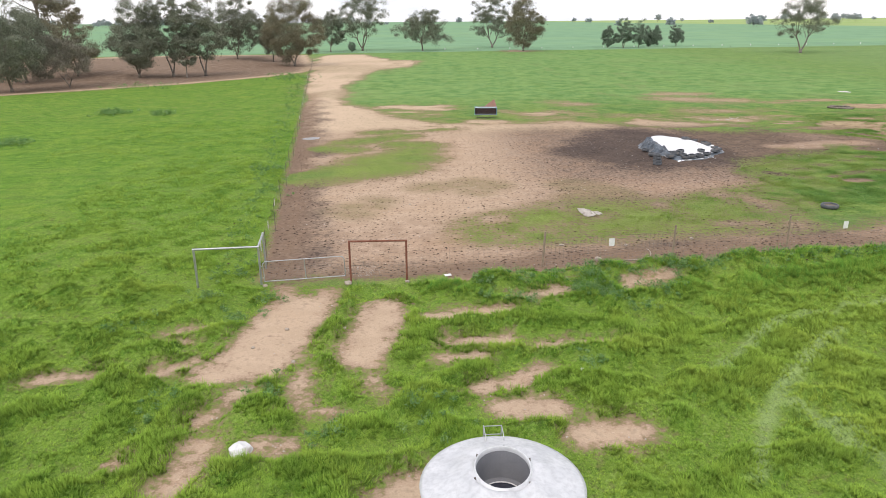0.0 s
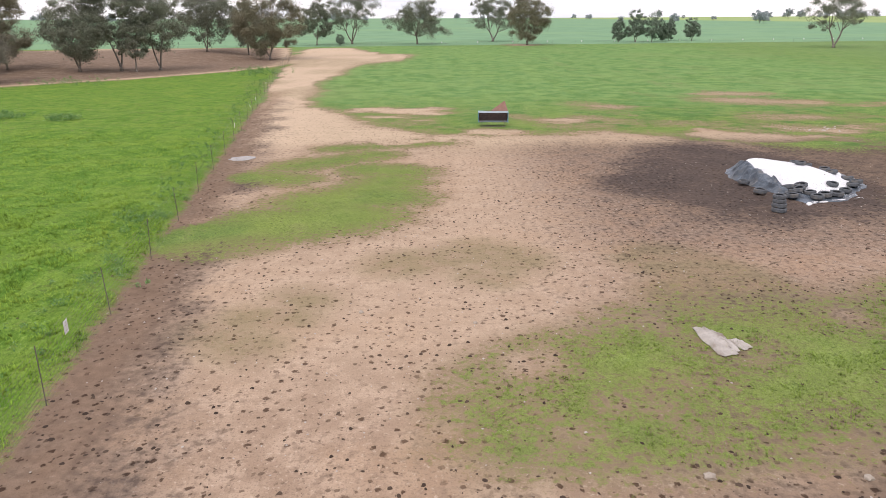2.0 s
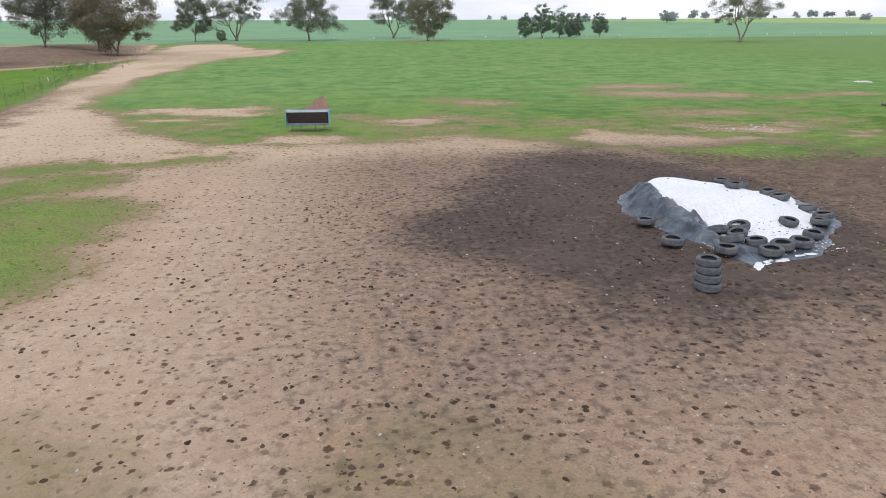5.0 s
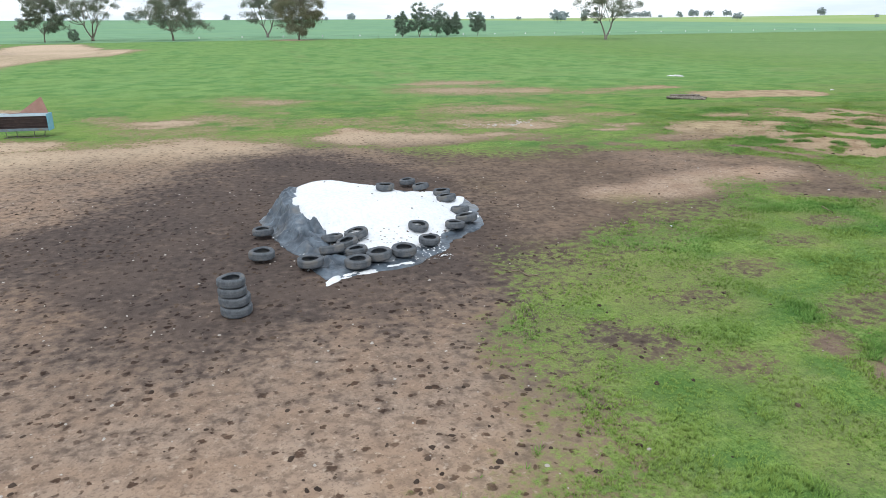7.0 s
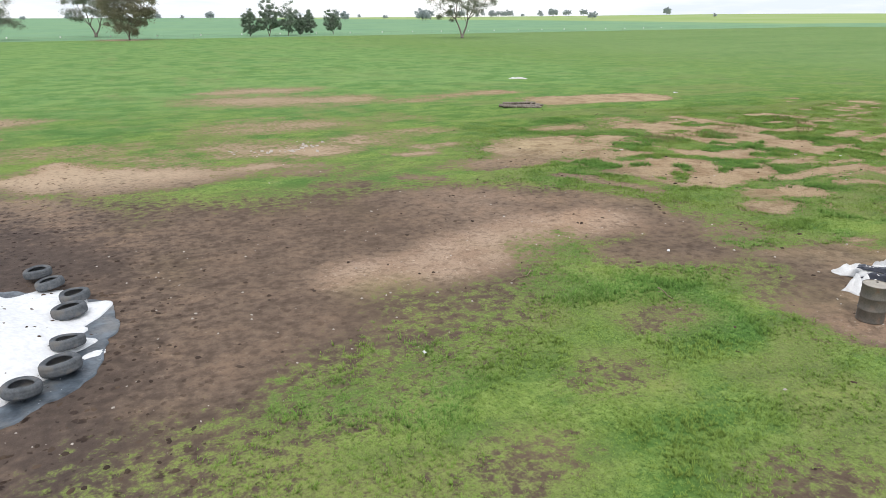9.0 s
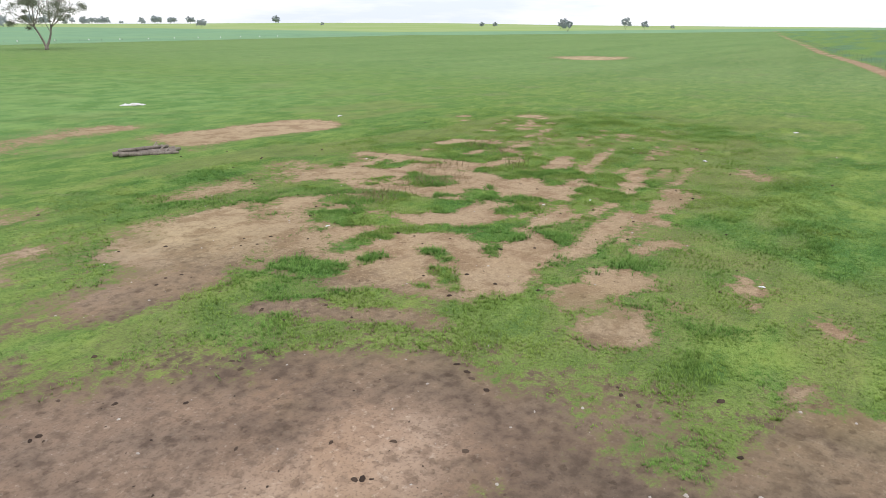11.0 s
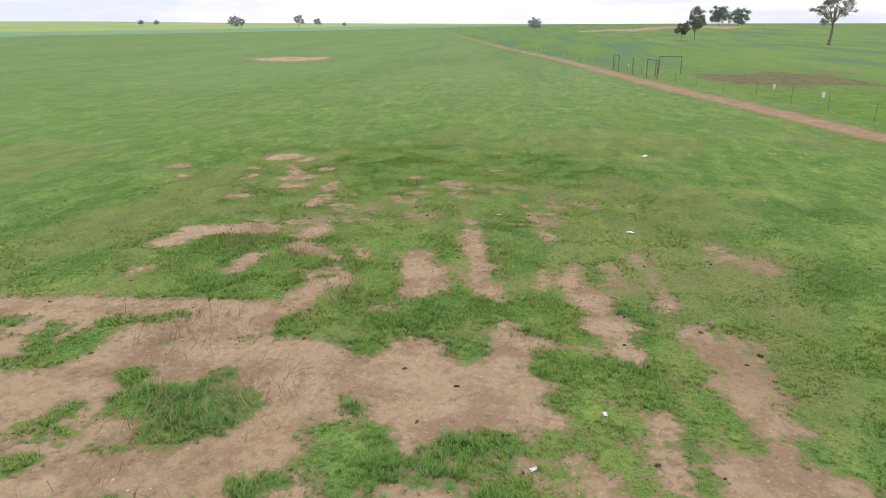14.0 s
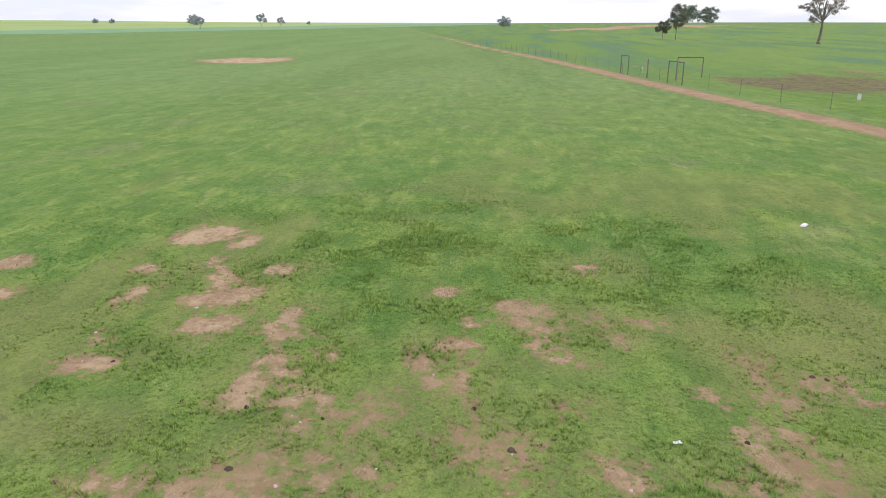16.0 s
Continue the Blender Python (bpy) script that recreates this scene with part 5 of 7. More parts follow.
def limb_clumps(rng, limbs, each, w, lo, hi):
    """Tips of spreading limbs, and the leaf clumps gathered round each of them."""
    tips, pts = [], []
    start = rng.uniform(0, 2 * math.pi)
    for k in range(limbs):
        turn = start + k * 2.4 + rng.uniform(-0.3, 0.3)
        rise = (k + 0.5) / limbs
        out = w / 2 * (0.94 - 0.62 * rise ** 1.6) * rng.uniform(0.75, 1.0)
        z = lo + (hi - lo) * (0.16 + 0.76 * rise ** 0.9) * rng.uniform(0.88, 1.0)
        tip = np.array((math.cos(turn) * out, math.sin(turn) * out, z))
        tips.append(tip)
        for j in range(each):
            at = tip if j % 3 else tip * np.array((0.62, 0.62, 0.8)) + np.array((0, 0, 0.2 * lo + 0.04 * hi))
            pts.append(at + rng.normal(size=3) * np.array((w * 0.085, w * 0.085, (hi - lo) * 0.065)))
    return tips, np.array(pts)


def leaf_quads(rng, centres, each, spread, size, droop=0.5):
    """Small pointed leaf sprays filling rounded clumps, each facing more or less outwards."""
    c = np.repeat(centres, each, 0)
    n = len(c)
    p = rng.normal(size=(n, 3))
    p /= np.linalg.norm(p, axis=1)[:, None]
    girth = np.repeat(rng.uniform(0.5, 1.35, (len(centres), 1)), each, 0) * np.where(rng.random((n, 1)) < 0.16, 1.7, 1.0)
    c = c + p * rng.uniform(0.1, 1.0, (n, 1)) ** 0.6 * girth * np.array([spread, spread, spread * 0.7]) * 1.75
    face = p + rng.normal(size=(n, 3)) * 0.45 + np.array([0, 0, 0.25])
    a = rng.normal(size=(n, 3))
    a[:, 2] -= droop * 1.2
    a -= face * (np.sum(a * face, 1) / np.sum(face * face, 1))[:, None] * 0.8
    a /= np.linalg.norm(a, axis=1)[:, None] + 1e-6
    b = np.cross(a, face)
    b /= np.linalg.norm(b, axis=1)[:, None] + 1e-6
    s = size * rng.uniform(0.6, 1.35, (n, 1))
    v = np.stack([c - b * s * 0.28, c + b * s * 0.28, c + a * s], 1).reshape(-1, 3)
    return v, np.arange(n * 3).reshape(-1, 3)


def bent(bm, a, b, r1, r2, rng, sides=6, steps=4, sag=0.08):
    a, b = Vector(a), Vector(b)
    side = Vector(rng.normal(size=3)) * (b - a).length * sag
    pts = [a.lerp(b, k / steps) + side * math.sin(math.pi * k / steps) for k in range(steps + 1)]
    for k in range(steps):
        tube(bm, pts[k], pts[k + 1], r1 + (r2 - r1) * k / steps, r1 + (r2 - r1) * (k + 1) / steps, sides, False)


def gum_tree(name, label, x, y, h, w, seed, leaves, bark, low=0.3, stems=1, clumps=46, each=70, size=0.34, gaps=0.5, group="", droop=0.5, limbs=9):
    rng = np.random.default_rng(seed)
    tree = thing(name, label, "tree", (x, y, land(x, y) - 0.05), rng.uniform(0, 360), group)
    wide = gaps >= 0.5
    if wide:
        limb_tips, centres = limb_clumps(rng, limbs, max(int(clumps * 2.6 / limbs), 6), w, low * h, h * 0.97)
    else:
        centres = crown_clumps(rng, int(clumps * 2.2), w, low * h, h * 0.97, gaps)
        limb_tips = [centres[i] * np.array((0.75, 0.75, 0.95)) for i in rng.permutation(len(centres))[:limbs]]
    wood = [bmesh.new() for k in range(stems)]
    r0 = (0.0145 if limbs < 12 else 0.02) * h / stems ** 0.6
    fork = h * (low + (0.06 if wide else 0.16))
    ends = []
    for k in range(stems):
        a = 2 * math.pi * k / stems + rng.uniform(0, 1)
        foot = (0.6 * (stems > 1) * math.cos(a) * r0, 0.6 * (stems > 1) * math.sin(a) * r0, 0)
        flare = (foot[0], foot[1], 0.04 * h)
        head = (math.cos(a) * w * (0.04 if stems == 1 else 0.1), math.sin(a) * w * (0.04 if stems == 1 else 0.1), fork)
        tube(wood[k], foot, flare, r0 * 1.5, r0, 9)
        bent(wood[k], flare, head, r0, r0 * 0.7, rng, 8, 5, 0.03)
        ends.append((Vector(head), Vector(flare), k))
    tips = []
    for t in limb_tips:
        tip = Vector(t)
        head, flare, k = min(ends, key=lambda e: (e[0] - tip).length)
        start = head if rng.random() < 0.6 else flare.lerp(head, rng.uniform(0.75, 0.97))
        bent(wood[k], start, tip, r0 * (0.4 if wide else 0.36), r0 * 0.1, rng, 6, 6, 0.07)
        tips.append((tip, k))
    for c in centres:
        c = Vector(c)
        near, k = min(tips, key=lambda e: (e[0] - c).length)
        if (near - c).length > 0.02:
            bent(wood[k], near, c, r0 * 0.13, r0 * 0.04, rng, 4, 3, 0.1)
    for bm in wood:
        part("trunk", bm, bark, tree, smooth=True)
    v, f = leaf_quads(rng, centres, int(each * (2.4 if wide else 2.5)), (0.047 if wide else 0.062) * w, size * 0.85, droop)
    flat_mesh("crown", v, f, leaves, tree)
    return tree


GROVE_LABEL = "tall grey-green gum tree with a dense drooping crown"
gum_tree("gum_tree", "dark gum tree with low foliage at the dirt's edge", -76, 127, 17, 14, 1, LEAF_GREY, BARK, 0.10, 1, 60, 80, 0.36, 0.3, "trees of the grove")
gum_tree("gum_tree", "dark green gum tree with a wide low crown", -84, 146, 18, 15, 2, LEAF_GREY, BARK, 0.10, 1, 60, 70, 0.38, 0.3, "trees of the grove")
gum_tree("gum_tree", "tall wispy gum tree with an open flat top", -97, 178, 28, 21, 3, LEAF_GREY, BARK, 0.55, 1, 38, 60, 0.4, 0.8, "trees of the grove")
gum_tree("gum_tree", "rust-tinged gum tree behind the grove's edge", -92, 176, 22, 17, 4, LEAF_BROWN, BARK, 0.19, 1, 50, 70, 0.4, 0.5, "trees of the grove")
gum_tree("gum_tree", "low greyish half-bare tree with thin pale leaves", -70, 136, 10.5, 12, 5, LEAF_PALE, BARK_PALE, 0.10, 2, 50, 60, 0.26, 0.6, "trees of the grove")
gum_tree("gum_tree", "small olive gum tree beside the bare soil", -78, 156, 14, 11, 6, LEAF_BROWN, BARK, 0.12, 1, 46, 70, 0.34, 0.4, "trees of the grove")
gum_tree("gum_tree", "dense dark gum tree with a tall rounded crown", -64, 155, 19, 13.5, 7, LEAF_GREY, BARK, 0.09, 2, 70, 90, 0.34, 0.2, "trees of the grove")
gum_tree("gum_tree", GROVE_LABEL, -58, 159, 20, 13, 8, LEAF_GREY, BARK_PALE, 0.15, 2, 56, 70, 0.34, 0.5, "trees of the grove")
gum_tree("gum_tree", "slim young gum tree with a pale trunk", -54.5, 157.5, 11.5, 7, 9, LEAF_GREY, BARK_PALE, 0.15, 1, 34, 70, 0.28, 0.3, "trees of the grove")
gum_tree("gum_tree", GROVE_LABEL, -52, 163, 19.5, 12.5, 10, LEAF_GREY, BARK_PALE, 0.16, 2, 58, 80, 0.34, 0.4, "trees of the grove")
gum_tree("gum_tree", "gum tree with several thin stems under a full crown", -57, 210, 20, 15, 11, LEAF_GREY, BARK, 0.12, 3, 64, 80, 0.4, 0.25, "trees of the grove")
gum_tree("gum_tree", "leaning gum tree with a narrow crown", -48, 217, 15, 10, 12, LEAF_GREY, BARK, 0.15, 2, 46, 70, 0.38, 0.4, "trees of the grove")
gum_tree("gum_tree", "broad brownish gum tree by the corner of the fence", -37.5, 196, 20, 16.5, 13, LEAF_BROWN, BARK_PALE, 0.06, 2, 84, 90, 0.38, 0.15, "trees of the grove")
gum_tree("gum_tree", "bushy gum tree at the field's edge", -40, 286, 16, 13, 14, LEAF_GREY, BARK, 0.08, 1, 50, 70, 0.42, 0.5, "trees along the far fence")
gum_tree("gum_tree", "tall forked gum tree with spreading upright limbs", -28, 295, 27, 22, 15, LEAF_GREY, BARK, 0.13, 3, 54, 70, 0.46, 0.7, "trees along the far fence", limbs=14)
gum_tree("gum_tree", "round spreading gum tree on a short dark trunk", -3, 291, 17, 21, 16, LEAF_GREY, BARK, 0.13, 1, 62, 64, 0.44, 0.65, "trees along the far fence", limbs=14)
gum_tree("gum_tree", "tall open gum tree with several slender limbs", 28, 318, 25, 20, 17, LEAF_GREY, BARK_PALE, 0.1, 2, 54, 64, 0.46, 0.6, "trees along the far fence", limbs=13)
gum_tree("gum_tree", "dense brownish gum tree by the firebreak", 37, 279, 22, 17, 18, LEAF_BROWN, BARK, 0.06, 3, 74, 80, 0.44, 0.3, "trees along the far fence")
gum_tree("gum_tree", "lone paddock gum tree with open twisting limbs", 131.9, 248.6, 22, 21, 19, LEAF_GREY, BARK_PALE, 0.2, 2, 48, 60, 0.4, 0.75, limbs=15)
for bx, by, bh, bw, bs in ((77, 305, 10, 7, 21), (83.5, 304, 14, 8, 22), (91, 307, 12.5, 10, 23), (96, 309, 7, 5, 24), (101.5, 318, 9, 6.5, 25), (110.5, 316, 10, 7.5, 26)):
    gum_tree("young_tree", "dark bushy young tree planted along the far fence", bx, by, bh, bw * 0.95, bs, LEAF_BUSH, BARK, 0.06, 2, 50, 60, 0.36, 0.25, "young trees along the far fence")
gum_tree("shrub", "small dark shrub beside the far fence", -31, 283, 4.5, 3.5, 27, LEAF_BUSH, BARK, 0.05, 2, 20, 50, 0.36, 0.2)
gum_tree("gum_tree", "two-crowned gum tree leaning over the pasture", 330, 15, 12.6, 8.0, 31, LEAF_GREY, BARK_PALE, 0.3, 2, 40, 60, 0.34, 0.4, "trees beyond the track")
gum_tree("gum_tree", "small leaning gum tree with a tilted crown", 329, 20, 7.0, 6.0, 32, LEAF_GREY, BARK_PALE, 0.35, 1, 22, 60, 0.38, 0.4, "trees beyond the track")
gum_tree("gum_tree", "tall open gum tree standing alone in the pasture", 284.7, -15.8, 21, 13, 33, LEAF_PALE, BARK, 0.24, 1, 40, 50, 0.34, 0.8, "trees beyond the track", limbs=14)
gum_tree("gum_tree", "rounded dark tree on the rise", 722, -84, 19, 18, 34, LEAF_BUSH, BARK, 0.12, 1, 50, 50, 0.7, 0.2, "trees beyond the track")
gum_tree("gum_tree", "rounded dark tree on the rise", 735, -104, 18, 19, 35, LEAF_BUSH, BARK, 0.12, 1, 50, 50, 0.7, 0.2, "trees beyond the track")

# a belt of far trees along the skyline, haze painted into their leaf colour
far_a = gum_tree("distant_tree", "hazy distant gum tree on the skyline", 310, 920, 14, 15, 41, LEAF_HAZE, BARK, 0.14, 1, 30, 40, 0.9, 0.3, "skyline trees")
far_b = gum_tree("distant_tree", "hazy distant gum tree on the skyline", 470, 1010, 15, 13, 42, LEAF_HAZE, BARK, 0.2, 2, 26, 40, 0.9, 0.5, "skyline trees")
rng_far = np.random.default_rng(77)
FAR_TREES = ((390, 860, 1.2), (398, 868, 0.9), (566, 752, 0.75), (640, 330, 0.75), (812, 338, 0.95), (828, 322, 0.7), (792, 404, 0.85), (780, 402, 0.6),
             (822, 530, 0.5), (838, 520, 0.5), (662, 78, 0.85), (236, 900, 0.7), (860, 300, 0.4), (700, 690, 0.4))
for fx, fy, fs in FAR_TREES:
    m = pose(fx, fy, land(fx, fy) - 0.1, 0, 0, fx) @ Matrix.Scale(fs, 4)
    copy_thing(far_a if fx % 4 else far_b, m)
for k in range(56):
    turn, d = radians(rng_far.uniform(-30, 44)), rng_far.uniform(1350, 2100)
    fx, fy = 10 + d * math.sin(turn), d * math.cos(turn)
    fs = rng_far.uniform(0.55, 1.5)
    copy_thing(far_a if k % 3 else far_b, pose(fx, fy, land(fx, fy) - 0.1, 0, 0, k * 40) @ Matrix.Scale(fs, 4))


# ---- fences and gates ----
def spots(line, step, offset=0.0):
    """Places at even steps along a line, with the heading."""
    out, left = [], offset
    for (x1, y1), (x2, y2) in zip(line, line[1:]):
        length = math.hypot(x2 - x1, y2 - y1)
        while left <= length:
            t = left / length
            out.append((x1 + t * (x2 - x1), y1 + t * (y2 - y1), math.degrees(math.atan2(y2 - y1, x2 - x1))))
            left += step
        left -= length
    return out


def picket_mesh(h, r=0.016):
    bm = bmesh.new()
    for k in range(3):
        a = 2 * math.pi * k / 3
        c, s = math.cos(a), math.sin(a)
        vs = [bm.verts.new((c * u - s * v, s * u + c * v, z)) for z in (-0.05, h) for u, v in ((0, -0.005), (r, -0.004), (r, 0.004), (0, 0.005))]
        for i, j in ((0, 1), (1, 2), (2, 3), (3, 0)):
            bm.faces.new((vs[i], vs[j], vs[j + 4], vs[i + 4]))
        bm.faces.new(vs[4:])
    me = bpy.data.meshes.new("post")
    bm.to_mesh(me)
    bm.free()
    me.materials.append(PICKET)
    return me


def round_post_mesh(h, r, material, seed):
    rng = np.random.default_rng(seed)
    bm = bmesh.new()
    rings = lathe(bm, [(r * 1.04, -0.1), (r, h * 0.4), (r * 0.96, h - 0.015), (r * 0.86, h)], 9)
    bm.faces.new(rings[-1])
    for v in bm.verts:
        v.co.x += rng.uniform(-0.1, 0.1) * r + 0.02 * v.co.z
        v.co.y += rng.uniform(-0.1, 0.1) * r
    me = bpy.data.meshes.new("post")
    bm.to_mesh(me)
    bm.free()
    me.materials.append(material)
    return me


def netting(name, line, h, parent, upright=0.3, rows=8, w=0.0022, material=None):
    """Woven wire as thin crossed strips along a line."""
    v, f = [], []

    def strip(a, b, side):
        a, b, s = np.array(a), np.array(b), np.array(side) * w
        k = len(v)
        v.extend([a - s, a + s, b + s, b - s])
        f.append((k, k + 1, k + 2, k + 3))

    base = spots(line, upright)
    for x, y, turn in base:
        z = land(x, y)
        c, s = math.cos(radians(turn)), math.sin(radians(turn))
        strip((x, y, z + 0.03), (x, y, z + h), (c, s, 0))
    coarse = spots(line, 2.0) + [(*line[-1], 0)]
    for (x1, y1, _), (x2, y2, _) in zip(coarse, coarse[1:]):
        z1, z2 = land(x1, y1), land(x2, y2)
        for k in range(rows):
            u = 0.05 + (h - 0.06) * (k / (rows - 1)) ** 1.25
            strip((x1, y1, z1 + u), (x2, y2, z2 + u), (0, 0, 1))
    ob = flat_mesh(name, np.array(v), np.array(f), material or WIRE, parent)
    ob["kind"] = "stuff"
    return ob


def fence(label, line, step, mesh, h, offset=0.0, net=0.3, rows=8, w=0.0022, lean=0.0):
    f = thing("fence", label, "fence", kind="structure")
    for k, (x, y, turn) in enumerate(spots(line, step, offset)):
        ob = new("post", mesh)
        ob.parent = f
        ob.matrix_basis = pose(x, y, land(x, y) - 0.02, lean * math.sin(k * 2.7), lean * math.cos(k * 1.9), turn)
    netting("wire_netting", line, h, f, net, rows, w)
    return f


PICKET_MESH = picket_mesh(1.85)
fence("tall wire netting fence on thin dark steel pickets", FENCE_NORTH[:4], 6.0, PICKET_MESH, 1.75, 3.0, 0.2, 13, 0.004, 2.0)
TIMBER_MESH = round_post_mesh(1.9, 0.055, TIMBER, 5)
front = fence("wire netting fence on weathered round timber posts", FENCE_FRONT[2:], 7.05, TIMBER_MESH, 1.5, 0.0, 0.22, 10, 0.003, 1.5)
netting("wire_netting", FENCE_FRONT[:3], 1.5, front, 0.25, 9, 0.002)
SHORT_PICKET = picket_mesh(1.4, 0.02)
fence("wire fence on dark posts beside the red track", FENCE_TRACK, 5.5, SHORT_PICKET, 1.25, 1.0, 1.2, 6, 0.004, 2.5)
far_fence = fence("wire fence with pale posts along the far paddock edge", [(-44, 269), (60, 285.6), (180, 304.8), (420, 343.0)], 9.0, SHORT_PICKET, 1.2, 2.0, 4.0, 4, 0.006, 2.0)
TAG_FAR = bmesh.new()
box(TAG_FAR, (-0.18, -0.04, 0.9), (0.18, 0.04, 1.35), 0.02)
tag_far = part("marker", TAG_FAR, SIGN, far_fence, "white marker on the far fence")
tag_far.location = (6.0, 277.0, 0)
for k in range(1, 22):
    ob = new("marker", tag_far.data)
    ob.parent = far_fence
    mx = 6.0 + 13.0 * k
    ob.location = (mx, 277.0 + 0.16 * 13.0 * k, land(mx, 277.0 + 2.08 * k))


def goal(label, a, b, h, r, material, extra=None, name="gate_frame"):
    """An upright frame of two posts and a top rail."""
    g = thing(name, label, "gate frame")
    (x1, y1), (x2, y2) = a, b
    z1, z2 = land(x1, y1), land(x2, y2)
    for x, y, z in ((x1, y1, z1), (x2, y2, z2)):
        bm = bmesh.new()
        tube(bm, (x, y, z - 0.1), (x, y, z + h), r, r, 12)
        part("post", bm, material, g, smooth=False)
    bm = bmesh.new()
    dx, dy = (x2 - x1) / math.hypot(x2 - x1, y2 - y1), (y2 - y1) / math.hypot(x2 - x1, y2 - y1)
    tube(bm, (x1 - dx * r, y1 - dy * r, z1 + h), (x2 + dx * r, y2 + dy * r, z2 + h), r * 0.95, r * 0.95, 12)
    part("top_rail", bm, material, g)
    if extra:
        bm = bmesh.new()
        ex, ey = extra
        tube(bm, (x2, y2, z2 + h), (ex, ey, land(ex, ey) + h), r * 0.95, r * 0.95, 12)
        part("side_rail", bm, material, g)
        bm = bmesh.new()
        tube(bm, (ex, ey, land(ex, ey) - 0.1), (ex, ey, land(ex, ey) + h), r, r, 12)
        part("post", bm, material, g)
    return g


goal("galvanised pipe frame standing at the fence corner", (-10.6, 28.9), (-7.65, 29.25), 1.92, 0.055, GALV, (-7.95, 31.5))
red_frame = goal("rusty red pipe frame with netting in the fence", (-3.35, 29.5), (-0.62, 29.6), 2.08, 0.05, RUST)
netting("wire_netting", [(-3.3, 29.5), (-0.65, 29.6)], 1.0, red_frame, 0.12, 9, 0.002)

gate = thing("farm_gate", "low galvanised tube gate with wire netting, closed", "gate", (-7.5, 29.2, land(-7.5, 29.2)), math.degrees(math.atan2(0.28, 3.95)))
gate.matrix_basis = gate.matrix_basis @ pose(0, 0, 0.02, 0, -2.2, 0)
bm = bmesh.new()
corners = [(0.04, 0, 0.16), (0.04, 0, 1.05), (0.14, 0, 1.17), (3.82, 0, 1.17), (3.92, 0, 1.07), (3.92, 0, 0.16), (0.04, 0, 0.16)]
pipe(bm, corners, 0.024, 8)
part("outer_frame", bm, GALV, gate)
bm = bmesh.new()
tube(bm, (2.02, 0, 0.16), (2.02, 0, 1.17), 0.024)
part("middle_bar", bm, GALV, gate)
for z in (0.35, 0.95):
    bm = bmesh.new()
    tube(bm, (-0.06, 0, z), (0.06, 0, z), 0.022)
    part("hinge", bm, GALV, gate)
v, f = [], []
for k in range(39):
    u = 0.1 + k * 0.0975
    v += [(u - 0.0018, 0.002, 0.17), (u + 0.0018, 0.002, 0.17), (u + 0.0018, 0.002, 1.16), (u - 0.0018, 0.002, 1.16)]
for k in range(10):
    u = 0.2 + k * 0.1
    v += [(0.05, 0.004, u - 0.0018), (0.05, 0.004, u + 0.0018), (3.9, 0.004, u + 0.0018), (3.9, 0.004, u - 0.0018)]
flat_mesh("mesh_infill", np.array(v), np.arange(len(v)).reshape(-1, 4), WIRE, gate)

goal("dark pipe gate frame in the trackside fence", (141.2, 58.6), (138.2, 57.8), 2.2, 0.055, PICKET)
goal("narrow dark pipe frame in the trackside fence", (154.8, 61.4), (152.4, 60.9), 2.2, 0.055, PICKET)
goal("wide pipe gate frame across the side yard", (148.6, 56.0), (148.4, 53.2), 2.2, 0.055, PICKET)
for px, py in ((147.1, 59.6), (143.5, 57.2)):
    ob = thing("timber_post", "dark timber strainer post beside the gates", "post", (px, py, land(px, py)))
    bm = bmesh.new()
    tube(bm, (0, 0, -0.1), (0.03, 0, 2.1), 0.09, 0.08, 9)
    part("shaft", bm, LOG, ob)


def tag_sign(x, y, z, turn, w=0.3, h=0.42):
    """A white plastic tag wired to a fence."""
    s = thing("fence_sign", "white plastic sign tag hanging on the wire fence", "sign", (x, y, land(x, y) + z), turn, "fence signs")
    bm = bmesh.new()
    box(bm, (-w / 2, -0.006, -h / 2), (w / 2, 0.006, h / 2), 0.004)
    part("plate", bm, SIGN, s)
    for u in (-0.4, 0.4):
        bm = bmesh.new()
        tube(bm, (u * w, 0.004, h / 2 - 0.02), (u * w, 0.03, h / 2 + 0.07), 0.003, 0.003, 5)
        part("tie_wire", bm, WIRE, s)
    return s


for sx, sy, sz, st in ((9.9, 31.62, 1.15, 7), (23.6, 34.25, 1.2, 10), (-8.05, 31.3, 1.25, 98), (-8.62, 35.4, 1.2, 98), (-9.4, 40.6, 1.2, 98), (-15.1, 80.6, 1.2, 99), (-17.1, 94.0, 1.2, 99), (-18.2, 101.0, 1.2, 99),
                       (-21.0, 118.5, 1.2, 99), (-24.5, 141.0, 1.2, 99)):
    tag_sign(sx, sy, sz, st)
for sx, sy, sz, st in ((107.4, 50.3, 1.2, 12), (115.0, 51.55, 1.1, 12), (147.6, 60.1, 1.1, 12)):
    tag_sign(sx, sy, sz, st, 0.38, 0.42)


# ---- the covered lime heap with its tyres ----
HEAP = (24.6, 63.6)
TARP_REACH = ((32, 4.4), (58, 4.4), (98, 4.0), (128, 4.5), (150, 4.0), (180, 3.5), (195, 3.4), (234, 4.2), (249, 5.7), (258, 5.1), (276, 4.9), (308, 3.7), (348, 4.0))
LIME_REACH = ((12, 3.9), (32, 4.25), (58, 4.3), (75, 3.9), (98, 3.6), (128, 3.5), (150, 3.0), (180, 2.6), (195, 2.5), (225, 2.5), (245, 3.6), (262, 3.2), (280, 4.0), (308, 3.05), (330, 3.3), (348, 3.8))
HEAP_FOOT = ((0, 3.6), (45, 3.7), (75, 4.1), (110, 4.2), (150, 3.8), (180, 3.35), (215, 3.2), (240, 2.9), (270, 2.65), (300, 2.75), (330, 3.2))


